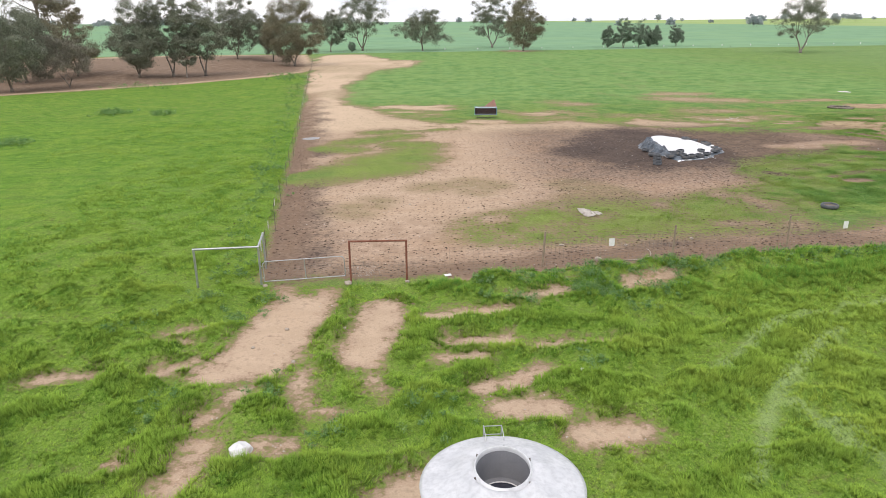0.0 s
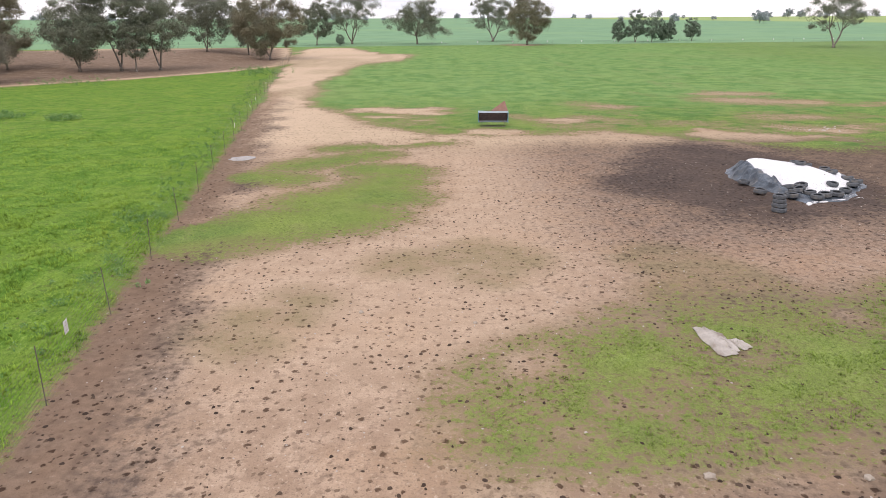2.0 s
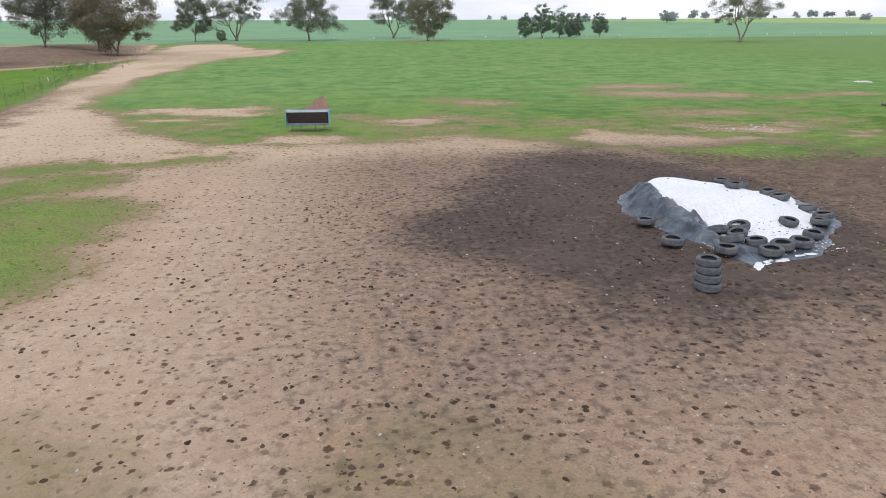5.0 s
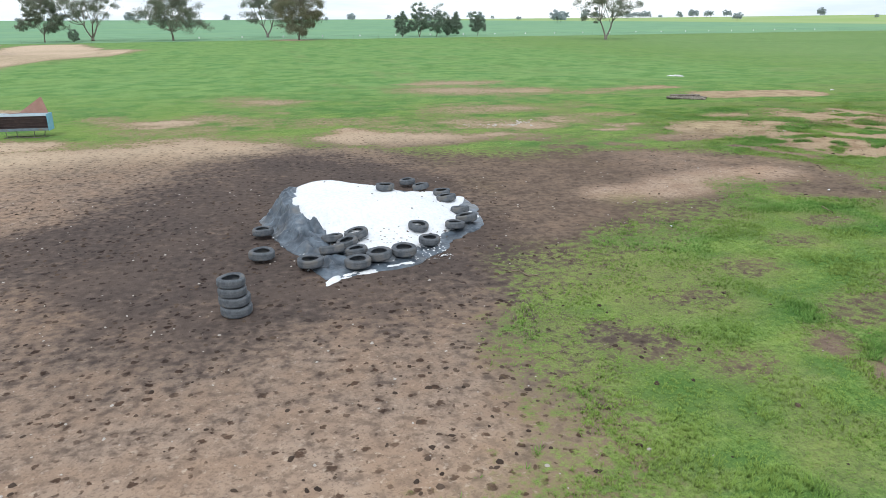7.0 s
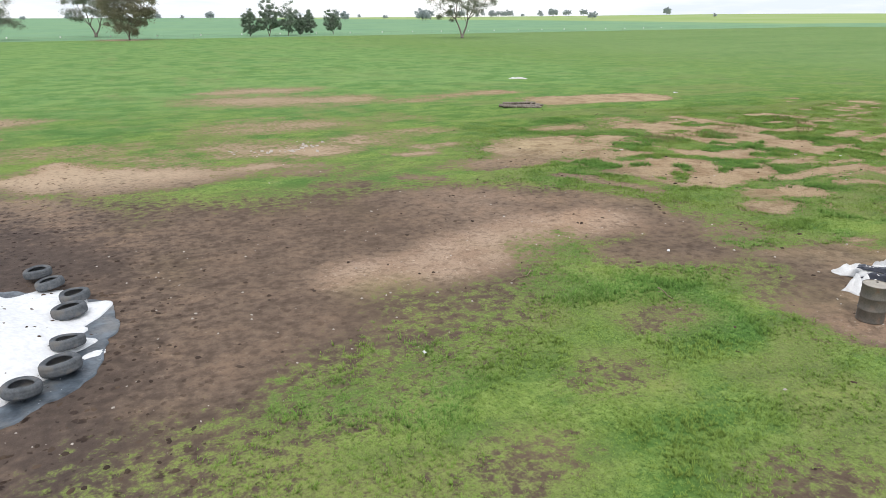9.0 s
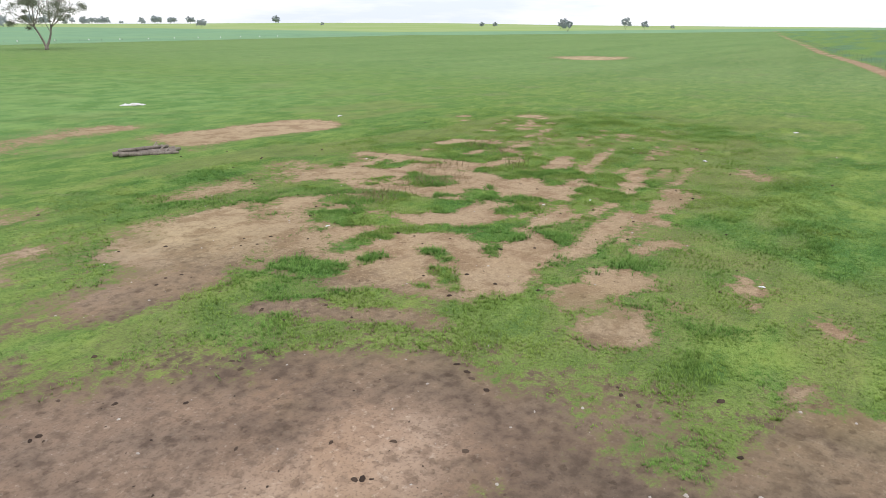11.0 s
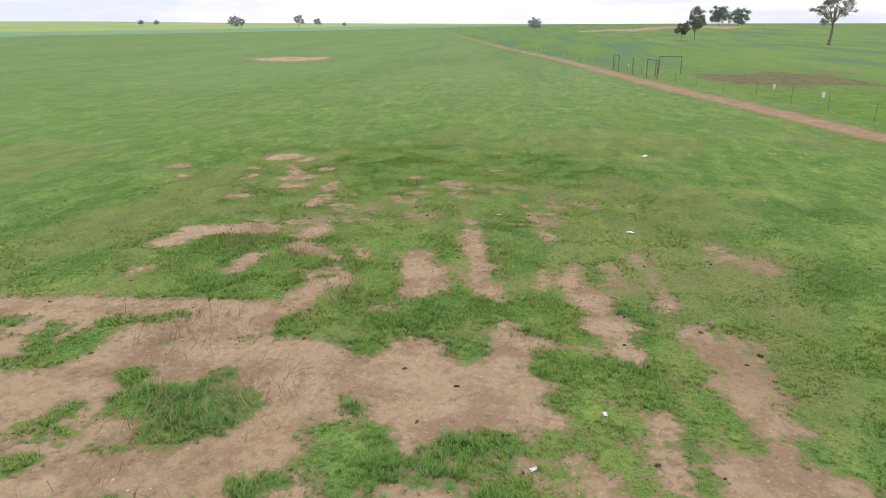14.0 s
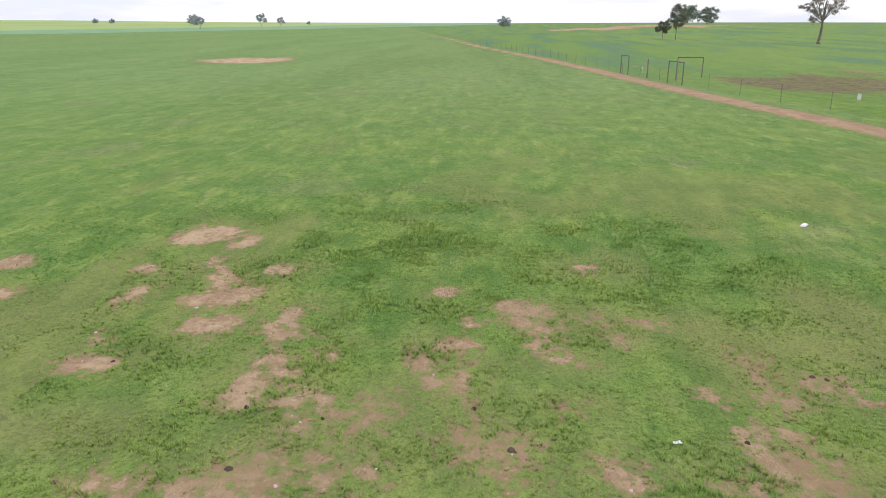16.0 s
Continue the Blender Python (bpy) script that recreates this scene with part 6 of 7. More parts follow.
def reach(table_rows, a):
    deg = np.array([r[0] for r in table_rows], float)
    rad = np.array([r[1] for r in table_rows], float)
    return np.interp(np.degrees(a) % 360, np.concatenate([deg - 360, deg, deg + 360]), np.tile(rad, 3))


def heap_height(x, y):
    x, y = np.asarray(x, float), np.asarray(y, float)
    a, r = np.arctan2(y - HEAP[1], x - HEAP[0]), np.hypot(x - HEAP[0], y - HEAP[1])
    west = ramp(np.cos(a), 0.1, -0.6) * ramp(np.sin(a), -0.85, -0.4)
    fall = 2.5 - 1.5 * west - 0.4 * ramp(-np.sin(a), 0.2, 0.8) * (1 - west)
    top = 0.84 - 0.05 * np.maximum(0, x - 23.5)
    return top * ramp((reach(HEAP_FOOT, a) - r) / fall, 0, 1)


def polar_sheet(name, rows, inner, zfun, material, parent, rings, seg, ragged, seed, label=""):
    rng = np.random.default_rng(seed)
    a = np.linspace(0, 2 * math.pi, seg, endpoint=False)
    wob = 1 + ragged * (grain(np.cos(a) * 3 + 5, np.sin(a) * 3 + 5, 1.4, seed, 3) - 0.5)
    R = reach(rows, a) * wob
    u = np.linspace(inner, 1, rings)[:, None]
    x, y = HEAP[0] + np.cos(a) * R * u, HEAP[1] + np.sin(a) * R * u
    z = zfun(x, y, u)
    v = np.stack([x, y, z], -1)
    skirt = np.stack([x[-1] + 0.004 * np.cos(a), y[-1] + 0.004 * np.sin(a), np.full(seg, -0.04)], -1)[None]
    v = np.concatenate([v, skirt]).reshape(-1, 3)
    i, j = np.meshgrid(np.arange(rings), np.arange(seg), indexing="ij")
    f = np.stack([i * seg + j, i * seg + (j + 1) % seg, (i + 1) * seg + (j + 1) % seg, (i + 1) * seg + j], -1).reshape(-1, 4)[:, ::-1]
    ob = flat_mesh(name, v, f, material, parent, smooth=True)
    if label:
        ob["label"] = label
    return ob


def tarp_z(x, y, u):
    crease = 1 - np.abs(2 * grain(x * 1.1 + y * 0.35, y * 0.75, 2.0, 91, 2) - 1)
    pucker = 1 - np.abs(2 * grain(x - y * 0.4, y * 1.2, 5.0, 93, 2) - 1)
    fold = 1.1 * crease ** 1.5 + 0.22 * pucker - 0.3
    west = ramp(x, 23.6, 21.8)
    a, r = np.arctan2(y - HEAP[1], x - HEAP[0]), np.hypot(x - HEAP[0], y - HEAP[1])
    out = ramp(r / reach(LIME_REACH, a), 0.8, 1.08)
    return np.maximum(heap_height(x, y) - 0.05 + 0.08 * out + (0.09 + 0.38 * west) * fold * out * ramp(u, 1.02, 0.85), 0.03 + table(GZ, x.ravel(), y.ravel()).reshape(x.shape))


def lime_z(x, y, u):
    lump = grain(x, y, 1.1, 95, 3) - 0.5
    return heap_height(x, y) + 0.075 + 0.07 * lump * ramp(u, 1.0, 0.7) + 0.05 * ramp(u, 1.0, 0.9)


tarp = thing("tarpaulin", "crumpled grey-blue tarpaulin spread under the lime heap", "tarpaulin")
polar_sheet("sheet", TARP_REACH, 0.35, tarp_z, TARP, tarp, 70, 420, 0.16, 92)
heap = thing("lime_heap", "bright white heap of powdered lime on a tarpaulin", "heap")
polar_sheet("mound", LIME_REACH, 0.0, lime_z, SALT, heap, 46, 240, 0.42, 96)


def spill(x, y, w, d, turn, seed):
    rng = np.random.default_rng(seed)
    s = thing("lime_spill", "thin spill of white lime beside the heap", "spill", (x, y, 0), turn, "lime spills")
    k = 22
    a = np.linspace(0, 2 * math.pi, k, endpoint=False)
    r = 1 + 0.7 * (grain(np.cos(a) * 2, np.sin(a) * 2, 1.7, seed, 2) - 0.5)
    zb = land(x, y)
    v = [(0, 0, zb + 0.05)] + [(math.cos(t) * w * q * 0.6, math.sin(t) * d * q * 0.6, zb + 0.045) for t, q in zip(a, r)] + [(math.cos(t) * w * q, math.sin(t) * d * q, zb - 0.01) for t, q in zip(a, r)]
    bm = bmesh.new()
    vs = [bm.verts.new(p) for p in v]
    for i in range(k):
        j = (i + 1) % k
        bm.faces.new((vs[0], vs[1 + i], vs[1 + j]))
        bm.faces.new((vs[1 + i], vs[1 + k + i], vs[1 + k + j], vs[1 + j]))
    part("powder", bm, SALT, s, smooth=True)


for sx, sy, sw, sd, st in ((22.75, 58.2, 0.45, 0.16, 55), (23.2, 58.5, 0.4, 0.2, 30), (23.75, 58.55, 0.35, 0.14, 12), (24.45, 58.85, 0.45, 0.2, 5), (24.95, 58.9, 0.36, 0.16, -8), (28.3, 62.95, 0.3, 0.18, 40)):
    spill(sx, sy, sw, sd, st, int(sx * 10))


def on_heap(x, y):
    return np.maximum(heap_height(x, y) + 0.06, table(GZ, x, y) + 0.03)


def lime_strewn(b, d, g):
    return ramp(g, 0.35, 0.6)


lumps("lime_crumbs", "white lime crumbs strewn over the tarpaulin edge", "lime", [(22.0, 58.9, 26.4, 61.6, 80), (26.2, 61.2, 27.8, 66.5, 24), (20.9, 60.6, 22.2, 64.4, 5)],
      SALT, 205, 0.01, 0.05, 0.3, lime_strewn, on_heap)
lumps("lime_litter", "dark dung crumbs trodden into the lime", "dung", [(22.6, 60.6, 26.8, 61.7, 34), (25.6, 61.4, 27.6, 66.0, 4), (22.8, 62.0, 26.0, 66.6, 0.9), (26.2, 66.6, 27.4, 68.2, 8)],
      CLOD, 206, 0.015, 0.07, 0.25, lambda b, d, g: ramp(g, 0.3, 0.6), lambda x, y: lime_z(x, y, 0.8 + 0 * x) - 0.005)


def tyre_mesh(R, W, seed):
    """A worn car tyre: tread with grooves, rounded walls, hollow inside, a shade disc in its hole."""
    rng = np.random.default_rng(seed)
    rim, t = R * 0.6, 0.022
    prof = [(rim, W * 0.16), (rim + 0.012, W * 0.08), (R * 0.8, 0.0), (R * 0.93, W * 0.06), (R - 0.008, W * 0.16), (R, W * 0.3), (R - 0.007, W * 0.36), (R, W * 0.42),
            (R, W * 0.58), (R - 0.007, W * 0.64), (R, W * 0.7), (R - 0.008, W * 0.84), (R * 0.93, W * 0.94), (R * 0.8, W), (rim + 0.012, W * 0.92), (rim, W * 0.84),
            (rim + 0.02, W * 0.8), (R * 0.82, W * 0.88), (R - t, W * 0.7), (R - t, W * 0.3), (R * 0.82, W * 0.12), (rim + 0.02, W * 0.2)]
    bm = bmesh.new()
    lathe(bm, prof, 28, True)
    # added rubber disc across the hole, imitating the dark shadow within
    lathe(bm, [(rim + 0.03, W * 0.28), (rim * 0.5, W * 0.24), (0.0001, W * 0.22)], 28)
    bmesh.ops.recalc_face_normals(bm, faces=bm.faces)
    for v in bm.verts:
        a = math.atan2(v.co.y, v.co.x)
        v.co.z += 0.012 * math.sin(2 * a + seed) * (v.co.z / W)
        k = 1 + 0.015 * math.sin(3 * a + seed * 1.3)
        v.co.x, v.co.y = v.co.x * k, v.co.y * k
    me = bpy.data.meshes.new("tyre")
    bm.to_mesh(me)
    bm.free()
    me.materials.append(RUBBER)
    for p in me.polygons:
        p.use_smooth = True
    return me


TYRES = [tyre_mesh(0.315, 0.2, 1), tyre_mesh(0.34, 0.22, 2), tyre_mesh(0.38, 0.25, 3)]


def tyre(x, y, size, z=None, tilt=(0, 0), label="worn grey car tyre weighing down the tarpaulin", group="tyres on the heap"):
    ob = new("tyre", TYRES[size])
    if z is None:
        z = float(max(heap_height(x, y) + 0.05, land(x, y) - 0.05)) + 0.09
    ob.matrix_basis = pose(x, y, z, tilt[0], tilt[1], x * 57)
    return tagged(ob, label, "tyre", group)


HEAP_TYRES = ((25.37, 64.52, 1, -2, 2), (27.02, 68.26, 1, -3, 3), (27.36, 67.25, 1, -5, 9), (27.94, 66.09, 1, -2, 5), (27.86, 65.11, 2, 2, 9), (27.88, 63.33, 1, 8, 7), (27.8, 62.28, 2, 2, 8), (27.19, 61.63, 1, 4, 4),
              (25.91, 61.59, 1, 8, 2), (25.96, 60.25, 1, 2, 0), (24.99, 59.46, 2, 3, 0), (24.21, 59.27, 2, 4, -3), (23.62, 59.8, 1, 6, -4), (23.47, 60.7, 1, 12, 3), (23.06, 61.22, 1, 8, -8), (23.84, 61.27, 2, 10, -3), (22.94, 60.07, 2, 14, -10),
              (23.5, 58.79, 2, 1, 0), (20.97, 62.57, 1, 0, 3), (20.89, 60.21, 2, 1, 0), (22.21, 59.15, 2, 2, 0))
for hx, hy, hs, t1, t2 in HEAP_TYRES:
    tyre(hx, hy, hs, None, (t1, t2))
for k, (dx, dy, sz) in enumerate(((0.02, 0.0, 2), (0.0, 0.03, 2), (-0.03, 0.0, 1), (-0.04, 0.04, 1))):
    tyre(20.2 + dx, 56.55 + dy, sz, land(20.2, 56.55) + (0.0, 0.255, 0.505, 0.725)[k], (0, 0), "worn grey car tyre stacked in a pile of four", "stacked tyres")

# ---- feed trough on skids ----
feeder = thing("feed_hopper", "blue sheet-metal feed hopper with a faded red lid", "feeder", (7.6, 87.0, land(7.6, 87)), -4)
bm = bmesh.new()
box(bm, (-1.4, -0.06, 0.42), (1.4, 0.62, 1.42), 0.02)
part("body", bm, FEED_BLUE, feeder)
bm = bmesh.new()
box(bm, (-1.36, -0.34, 0.46), (1.36, -0.075, 0.5), 0.008)
box(bm, (-1.36, -0.36, 0.46), (1.36, -0.33, 0.62), 0.008)
part("tray", bm, FEED_TRAY, feeder, "dull grey-blue feed tray")
# near-black panel on the closed body paints the recess's shade
bm = bmesh.new()
box(bm, (-1.36, -0.085, 0.56), (1.36, -0.062, 1.3), 0.004)
part("dark_front", bm, FEED_DARK, feeder, "dark panel standing in for the shaded feeding recess")
for u in (0.72, 0.93, 1.14):
    bm = bmesh.new()
    box(bm, (-1.34, -0.11, u - 0.012), (1.34, -0.084, u + 0.012), 0.004)
    part("slat", bm, FEED_SLAT, feeder, "dark horizontal slat")
bm = bmesh.new()
box(bm, (-1.43, -0.13, 1.3), (1.43, -0.064, 1.46), 0.012)
part("rim", bm, FEED_RIM, feeder, "pale blue top rim")
for s in (-1, 1):
    bm = bmesh.new()
    box(bm, (s * 1.42 - 0.015, -0.36, 0.44), (s * 1.42 + 0.015, 0.6, 1.44), 0.012)
    part("side_panel", bm, FEED_BLUE, feeder)
bm = bmesh.new()
ridge = [(-1.4, 0.1, 1.44), (-0.2, 0.1, 1.5), (0.98, 0.35, 2.35), (1.08, 0.35, 2.36), (1.4, 0.1, 1.46)]
lo = [bm.verts.new(p) for p in ridge]
hi = [bm.verts.new((p[0], p[1] + 0.05, p[2])) for p in ridge]
bm.faces.new(lo[::-1])
bm.faces.new(hi)
for k in range(5):
    bm.faces.new((lo[k], lo[(k + 1) % 5], hi[(k + 1) % 5], hi[k]))
part("raised_lid", bm, FEED_ROOF, feeder, "faded red lid tilted up")
for u in (-1.1, -0.5, 0.5, 1.1):
    bm = bmesh.new()
    tube(bm, (u, 0.0, 0.44), (u * 0.92, -0.12, 0.0), 0.022, 0.022, 8)
    part("leg", bm, PICKET, feeder)
bm = bmesh.new()
tube(bm, (-1.2, -0.12, 0.03), (1.25, -0.12, 0.03), 0.025, 0.025, 8)
tube(bm, (-1.2, 0.5, 0.03), (1.25, 0.5, 0.03), 0.025, 0.025, 8)
part("skid", bm, PICKET, feeder)

# ---- water tank under the first camera position ----
tank = thing("water_tank", "squat whitish zinc water tank with an open round hatch", "tank", (2.3, 12.05, land(2.3, 12.05)), 0)
bm = bmesh.new()
wall = [(1.95, -0.05)]
for k in range(14):
    wall += [(1.95, 0.05 + k * 0.095), (1.965, 0.097 + k * 0.095)]
wall += [(1.97, 1.38), (1.9, 1.42)]
lathe(bm, wall, 64)
part("wall", bm, TANK_SKIN, tank, smooth=True)
bm = bmesh.new()
rings = lathe(bm, [(1.99, 1.38), (2.0, 1.41), (1.9, 1.46), (1.75, 1.51), (1.6, 1.56), (1.45, 1.615), (1.3, 1.665), (1.15, 1.715), (1.0, 1.755), (0.88, 1.79), (0.8, 1.81), (0.72, 1.83), (0.69, 1.92), (0.665, 1.935), (0.65, 1.92), (0.648, 1.8)], 72)
for ring in rings[2:11]:
    for v in ring:
        a, r = math.atan2(v.co.y, v.co.x), math.hypot(v.co.x, v.co.y)
        dent = float(grain(np.array([v.co.x + 9.0]), np.array([v.co.y + 9.0]), 2.6, 171, 3)[0]) - 0.5
        v.co.z += 0.012 * math.sin(7 * a) + 0.13 * dent * math.exp(-((r - 0.95) / 0.35) ** 2) + 0.03 * dent
        v.co.z -= 0.09 * max(0.0, math.cos(a - radians(165))) ** 4 * math.exp(-((r - 1.35) / 0.35) ** 2)
for ring in rings[11:]:
    for v in ring:
        v.co.z += 0.17 * v.co.y - 0.02
part("roof", bm, TANK_SKIN, tank, "dented whitish conical roof with a raised hatch collar", smooth=True)
bm = bmesh.new()
rings = lathe(bm, [(0.66, 1.82), (0.655, 1.1), (0.0001, 1.08)], 48)
for ring in rings[:1]:
    for v in ring:
        v.co.z += 0.17 * v.co.y - 0.02
part("inside", bm, TANK_INSIDE, tank, "dull grey inside of the hatch well", smooth=False)
bm = bmesh.new()
pipe(bm, [(0.5 * math.cos(a), 0.5 * math.sin(a) - 0.06, 1.13) for a in np.linspace(0.0, 2 * math.pi, 33)], 0.018, 6)
part("inner_rim", bm, SIGN, tank, "white rim inside the hatch")
bm = bmesh.new()
lathe(bm, [(0.485, 1.13), (0.48, 1.1), (0.0001, 1.1)], 32)
for v in bm.verts:
    v.co.y -= 0.06
part("water", bm, SACK_DARK, tank, "dark water at the bottom of the hatch")
for k in range(6):
    a = math.pi / 3 * k + 0.4
    bm = bmesh.new()
    box(bm, (0.74 * math.cos(a) - 0.02, 0.74 * math.sin(a) - 0.02, 1.8 + 0.12 * math.sin(a)), (0.74 * math.cos(a) + 0.02, 0.74 * math.sin(a) + 0.02, 1.87 + 0.12 * math.sin(a)), 0.006)
    part("hatch_clip", bm, PICKET, tank)
ladder = part("ladder", bmesh.new(), GALV, tank, "thin galvanised ladder hooked over the roof's edge")
bm = bmesh.new()
c, s = math.cos(radians(92)), math.sin(radians(92))
for u in (-0.24, 0.24):
    pts = [(r * c - u * s, r * s + u * c, z) for r, z in ((1.5, 1.6), (1.62, 1.69), (2.04, 1.71), (2.07, 0.05))]
    pipe(bm, pts, 0.016, 7)
bm.to_mesh(ladder.data)
bm.free()
for z in (0.3, 0.58, 0.86, 1.14, 1.42, 1.68):
    bm = bmesh.new()
    tube(bm, (2.06 * c + 0.24 * s, 2.06 * s - 0.24 * c, z), (2.06 * c - 0.24 * s, 2.06 * s + 0.24 * c, z), 0.012, 0.012, 6)
    part("rung", bm, GALV, ladder)

# ---- drum and split feed sack ----
drum = thing("steel_drum", "upright worn steel drum with a dusty lid", "drum", (44.35, 57.25, land(44.35, 57.25)), 15)
bm = bmesh.new()
lathe(bm, [(0.27, 0.0), (0.292, 0.012), (0.286, 0.03), (0.286, 0.27), (0.297, 0.285), (0.297, 0.3), (0.286, 0.315), (0.286, 0.56), (0.297, 0.575), (0.297, 0.59), (0.286, 0.605), (0.286, 0.85), (0.294, 0.862), (0.294, 0.878), (0.28, 0.88)], 32)
part("shell", bm, DRUM, drum, smooth=True)
bm = bmesh.new()
r = lathe(bm, [(0.279, 0.872), (0.275, 0.86), (0.0001, 0.862)], 32)
part("lid", bm, DRUM_LID, drum, "dusty pale lid")
bm = bmesh.new()
tube(bm, (0.17, 0.05, 0.86), (0.17, 0.05, 0.875), 0.03, 0.03, 10)
part("bung", bm, PICKET, drum)


def crumple(name, w, d, tall, seed, material, parent, label="", at=(0, 0, 0), turn=0.0, ragged=0.3):
    """A sheet thrown down in folds, closed underneath."""
    nu, nv = 30, 20
    u, v = np.meshgrid(np.linspace(-1, 1, nu), np.linspace(-1, 1, nv))
    a, r = np.arctan2(v, u), np.maximum(np.abs(u), np.abs(v))
    k = 1 + ragged * (grain(np.cos(a) * 2 + seed, np.sin(a) * 2, 0.7, seed, 2) - 0.5) * 2
    x, y = u * w / 2 * k, v * d / 2 * k
    ridge = 1 - np.abs(grain(x * 1.0 + seed, y * 1.0, 2.4, seed + 3, 3) - 0.5) * 4
    z = tall * np.clip(0.25 + 0.75 * ridge, 0.02, 1) * ramp(r, 1.02, 0.55) + 0.02
    c, s = math.cos(radians(turn)), math.sin(radians(turn))
    pts = np.stack([at[0] + x * c - y * s, at[1] + x * s + y * c, at[2] + z], -1).reshape(-1, 3)
    ids2 = np.arange(nu * nv).reshape(nv, nu)
    f = np.stack([ids2[:-1, :-1], ids2[:-1, 1:], ids2[1:, 1:], ids2[1:, :-1]], -1).reshape(-1, 4)
    ob = flat_mesh(name, pts, f, material, parent, smooth=True)
    sol = ob.modifiers.new("thickness", "SOLIDIFY")
    sol.thickness = 0.012
    if label:
        ob["label"] = label
    return ob


sack = thing("bulk_sack", "collapsed white bulk sack with a torn black lining", "sack", (47.4, 58.65, land(47.4, 58.65)), -32)
crumple("white_cover", 1.5, 1.3, 0.55, 4, SACK_WHITE, sack, ragged=0.25, at=(0.45, 0.0, 0.0))
crumple("white_arm", 1.5, 0.55, 0.26, 7, SACK_WHITE, sack, "white empty end of the sack lying flat", (-0.65, 0.2, 0.0), -8, 0.2)
crumple("white_flap", 1.5, 0.85, 0.45, 9, SACK_WHITE, sack, "white flap folded to the ground", (-0.95, -0.75, 0.0), 50, 0.2)
crumple("torn_lining", 0.9, 0.4, 0.14, 14, SACK_DARK, sack, "black lining showing through a tear", (-0.6, -0.45, 0.36), -30, 0.25)
crumple("torn_lining", 0.75, 0.36, 0.16, 17, SACK_DARK, sack, "black lining showing through a tear", (-0.85, -0.95, 0.3), -35, 0.25)

# ---- odds and ends ----
flat_sack = thing("feed_sack", "flattened pale feed sack trodden into the grass", "sack", (10.72, 41.45, land(10.72, 41.45)), 93)
crumple("woven_sheet", 1.95, 0.66, 0.13, 21, SHEET, flat_sack, ragged=0.28)
crumple("folded_edge", 1.3, 0.2, 0.1, 22, SHEET, flat_sack, "raised folded edge", (-0.2, -0.32, 0.02), 3, 0.12)
crumple("torn_piece", 0.75, 0.42, 0.12, 24, SHEET, flat_sack, "torn muddy piece", (-0.35, -0.66, 0), 25, 0.25)
sheet = thing("metal_sheet", "pale sheet lying in the far paddock", "sheet", (70.6, 115.4, land(70.6, 115.4)), -40)
crumple("panel", 2.0, 0.8, 0.16, 31, SACK_WHITE, sheet, ragged=0.2)

logs = ((0, 0, 3.4, 0.11, -24), (0.15, 0.32, 3.0, 0.1, -20), (-0.2, -0.34, 2.8, 0.12, -27), (0.3, 0.6, 2.4, 0.09, -14), (0.1, -0.66, 2.2, 0.1, -33), (-0.1, 0.12, 2.6, 0.1, -12))
for k, (dx, dy, length, r, turn) in enumerate(logs):
    lx, ly = 57.6 + dx, 93.7 + dy
    lg = thing("log", "grey dead log in a low timber pile", "log", (lx, ly, land(lx, ly) + (r * 0.9 if k < 5 else 0.27)), turn, "logs of the timber pile")
    bm = bmesh.new()
    rng_l = np.random.default_rng(300 + k)
    pts = [Vector((-length / 2 + length * i / 6, rng_l.uniform(-0.05, 0.05), rng_l.uniform(-0.015, 0.015))) for i in range(7)]
    for i in range(6):
        tube(bm, pts[i], pts[i + 1], r * (1.08 - 0.06 * i), r * (1.02 - 0.06 * i), 9)
    part("trunk", bm, LOG, lg, smooth=True)
    bm = bmesh.new()
    tube(bm, (length * 0.2, 0, r * 0.5), (length * 0.3, 0.16, r + 0.14), r * 0.4, r * 0.25, 7)
    part("branch_stub", bm, LOG, lg)

trough = thing("tyre_trough", "cut black tyre used as a water trough", "trough", (27.2, 42.0, land(27.2, 42)), 0)
bm = bmesh.new()
lathe(bm, [(0.36, 0.0), (0.5, 0.02), (0.56, 0.1), (0.55, 0.22), (0.5, 0.28), (0.42, 0.26), (0.42, 0.1), (0.36, 0.06)], 30, True)
part("rubber_ring", bm, RUBBER, trough, smooth=True)
bm = bmesh.new()
lathe(bm, [(0.43, 0.17), (0.0001, 0.172)], 30)
part("water", bm, WATER, trough, "still water reflecting the sky")


def puddle(x, y, w, d, turn, seed):
    p = thing("puddle", "shallow puddle reflecting the sky beside the fence", "puddle", (x, y, 0), turn)
    k = 30
    a = np.linspace(0, 2 * math.pi, k, endpoint=False)
    q = 1 + 0.6 * (grain(np.cos(a) * 2 + seed, np.sin(a) * 2, 1.3, seed, 2) - 0.5)
    zb = land(x, y) + 0.03
    bm = bmesh.new()
    rim = [bm.verts.new((math.cos(t) * w * s, math.sin(t) * d * s, zb)) for t, s in zip(a, q)]
    low = [bm.verts.new((math.cos(t) * w * s * 1.03, math.sin(t) * d * s * 1.03, zb - 0.1)) for t, s in zip(a, q)]
    bm.faces.new(rim)
    for i in range(k):
        bm.faces.new((low[i], low[(i + 1) % k], rim[(i + 1) % k], rim[i]))
    part("water", bm, WATER, p)


puddle(-12.4, 72.2, 0.95, 0.85, 25, 4)

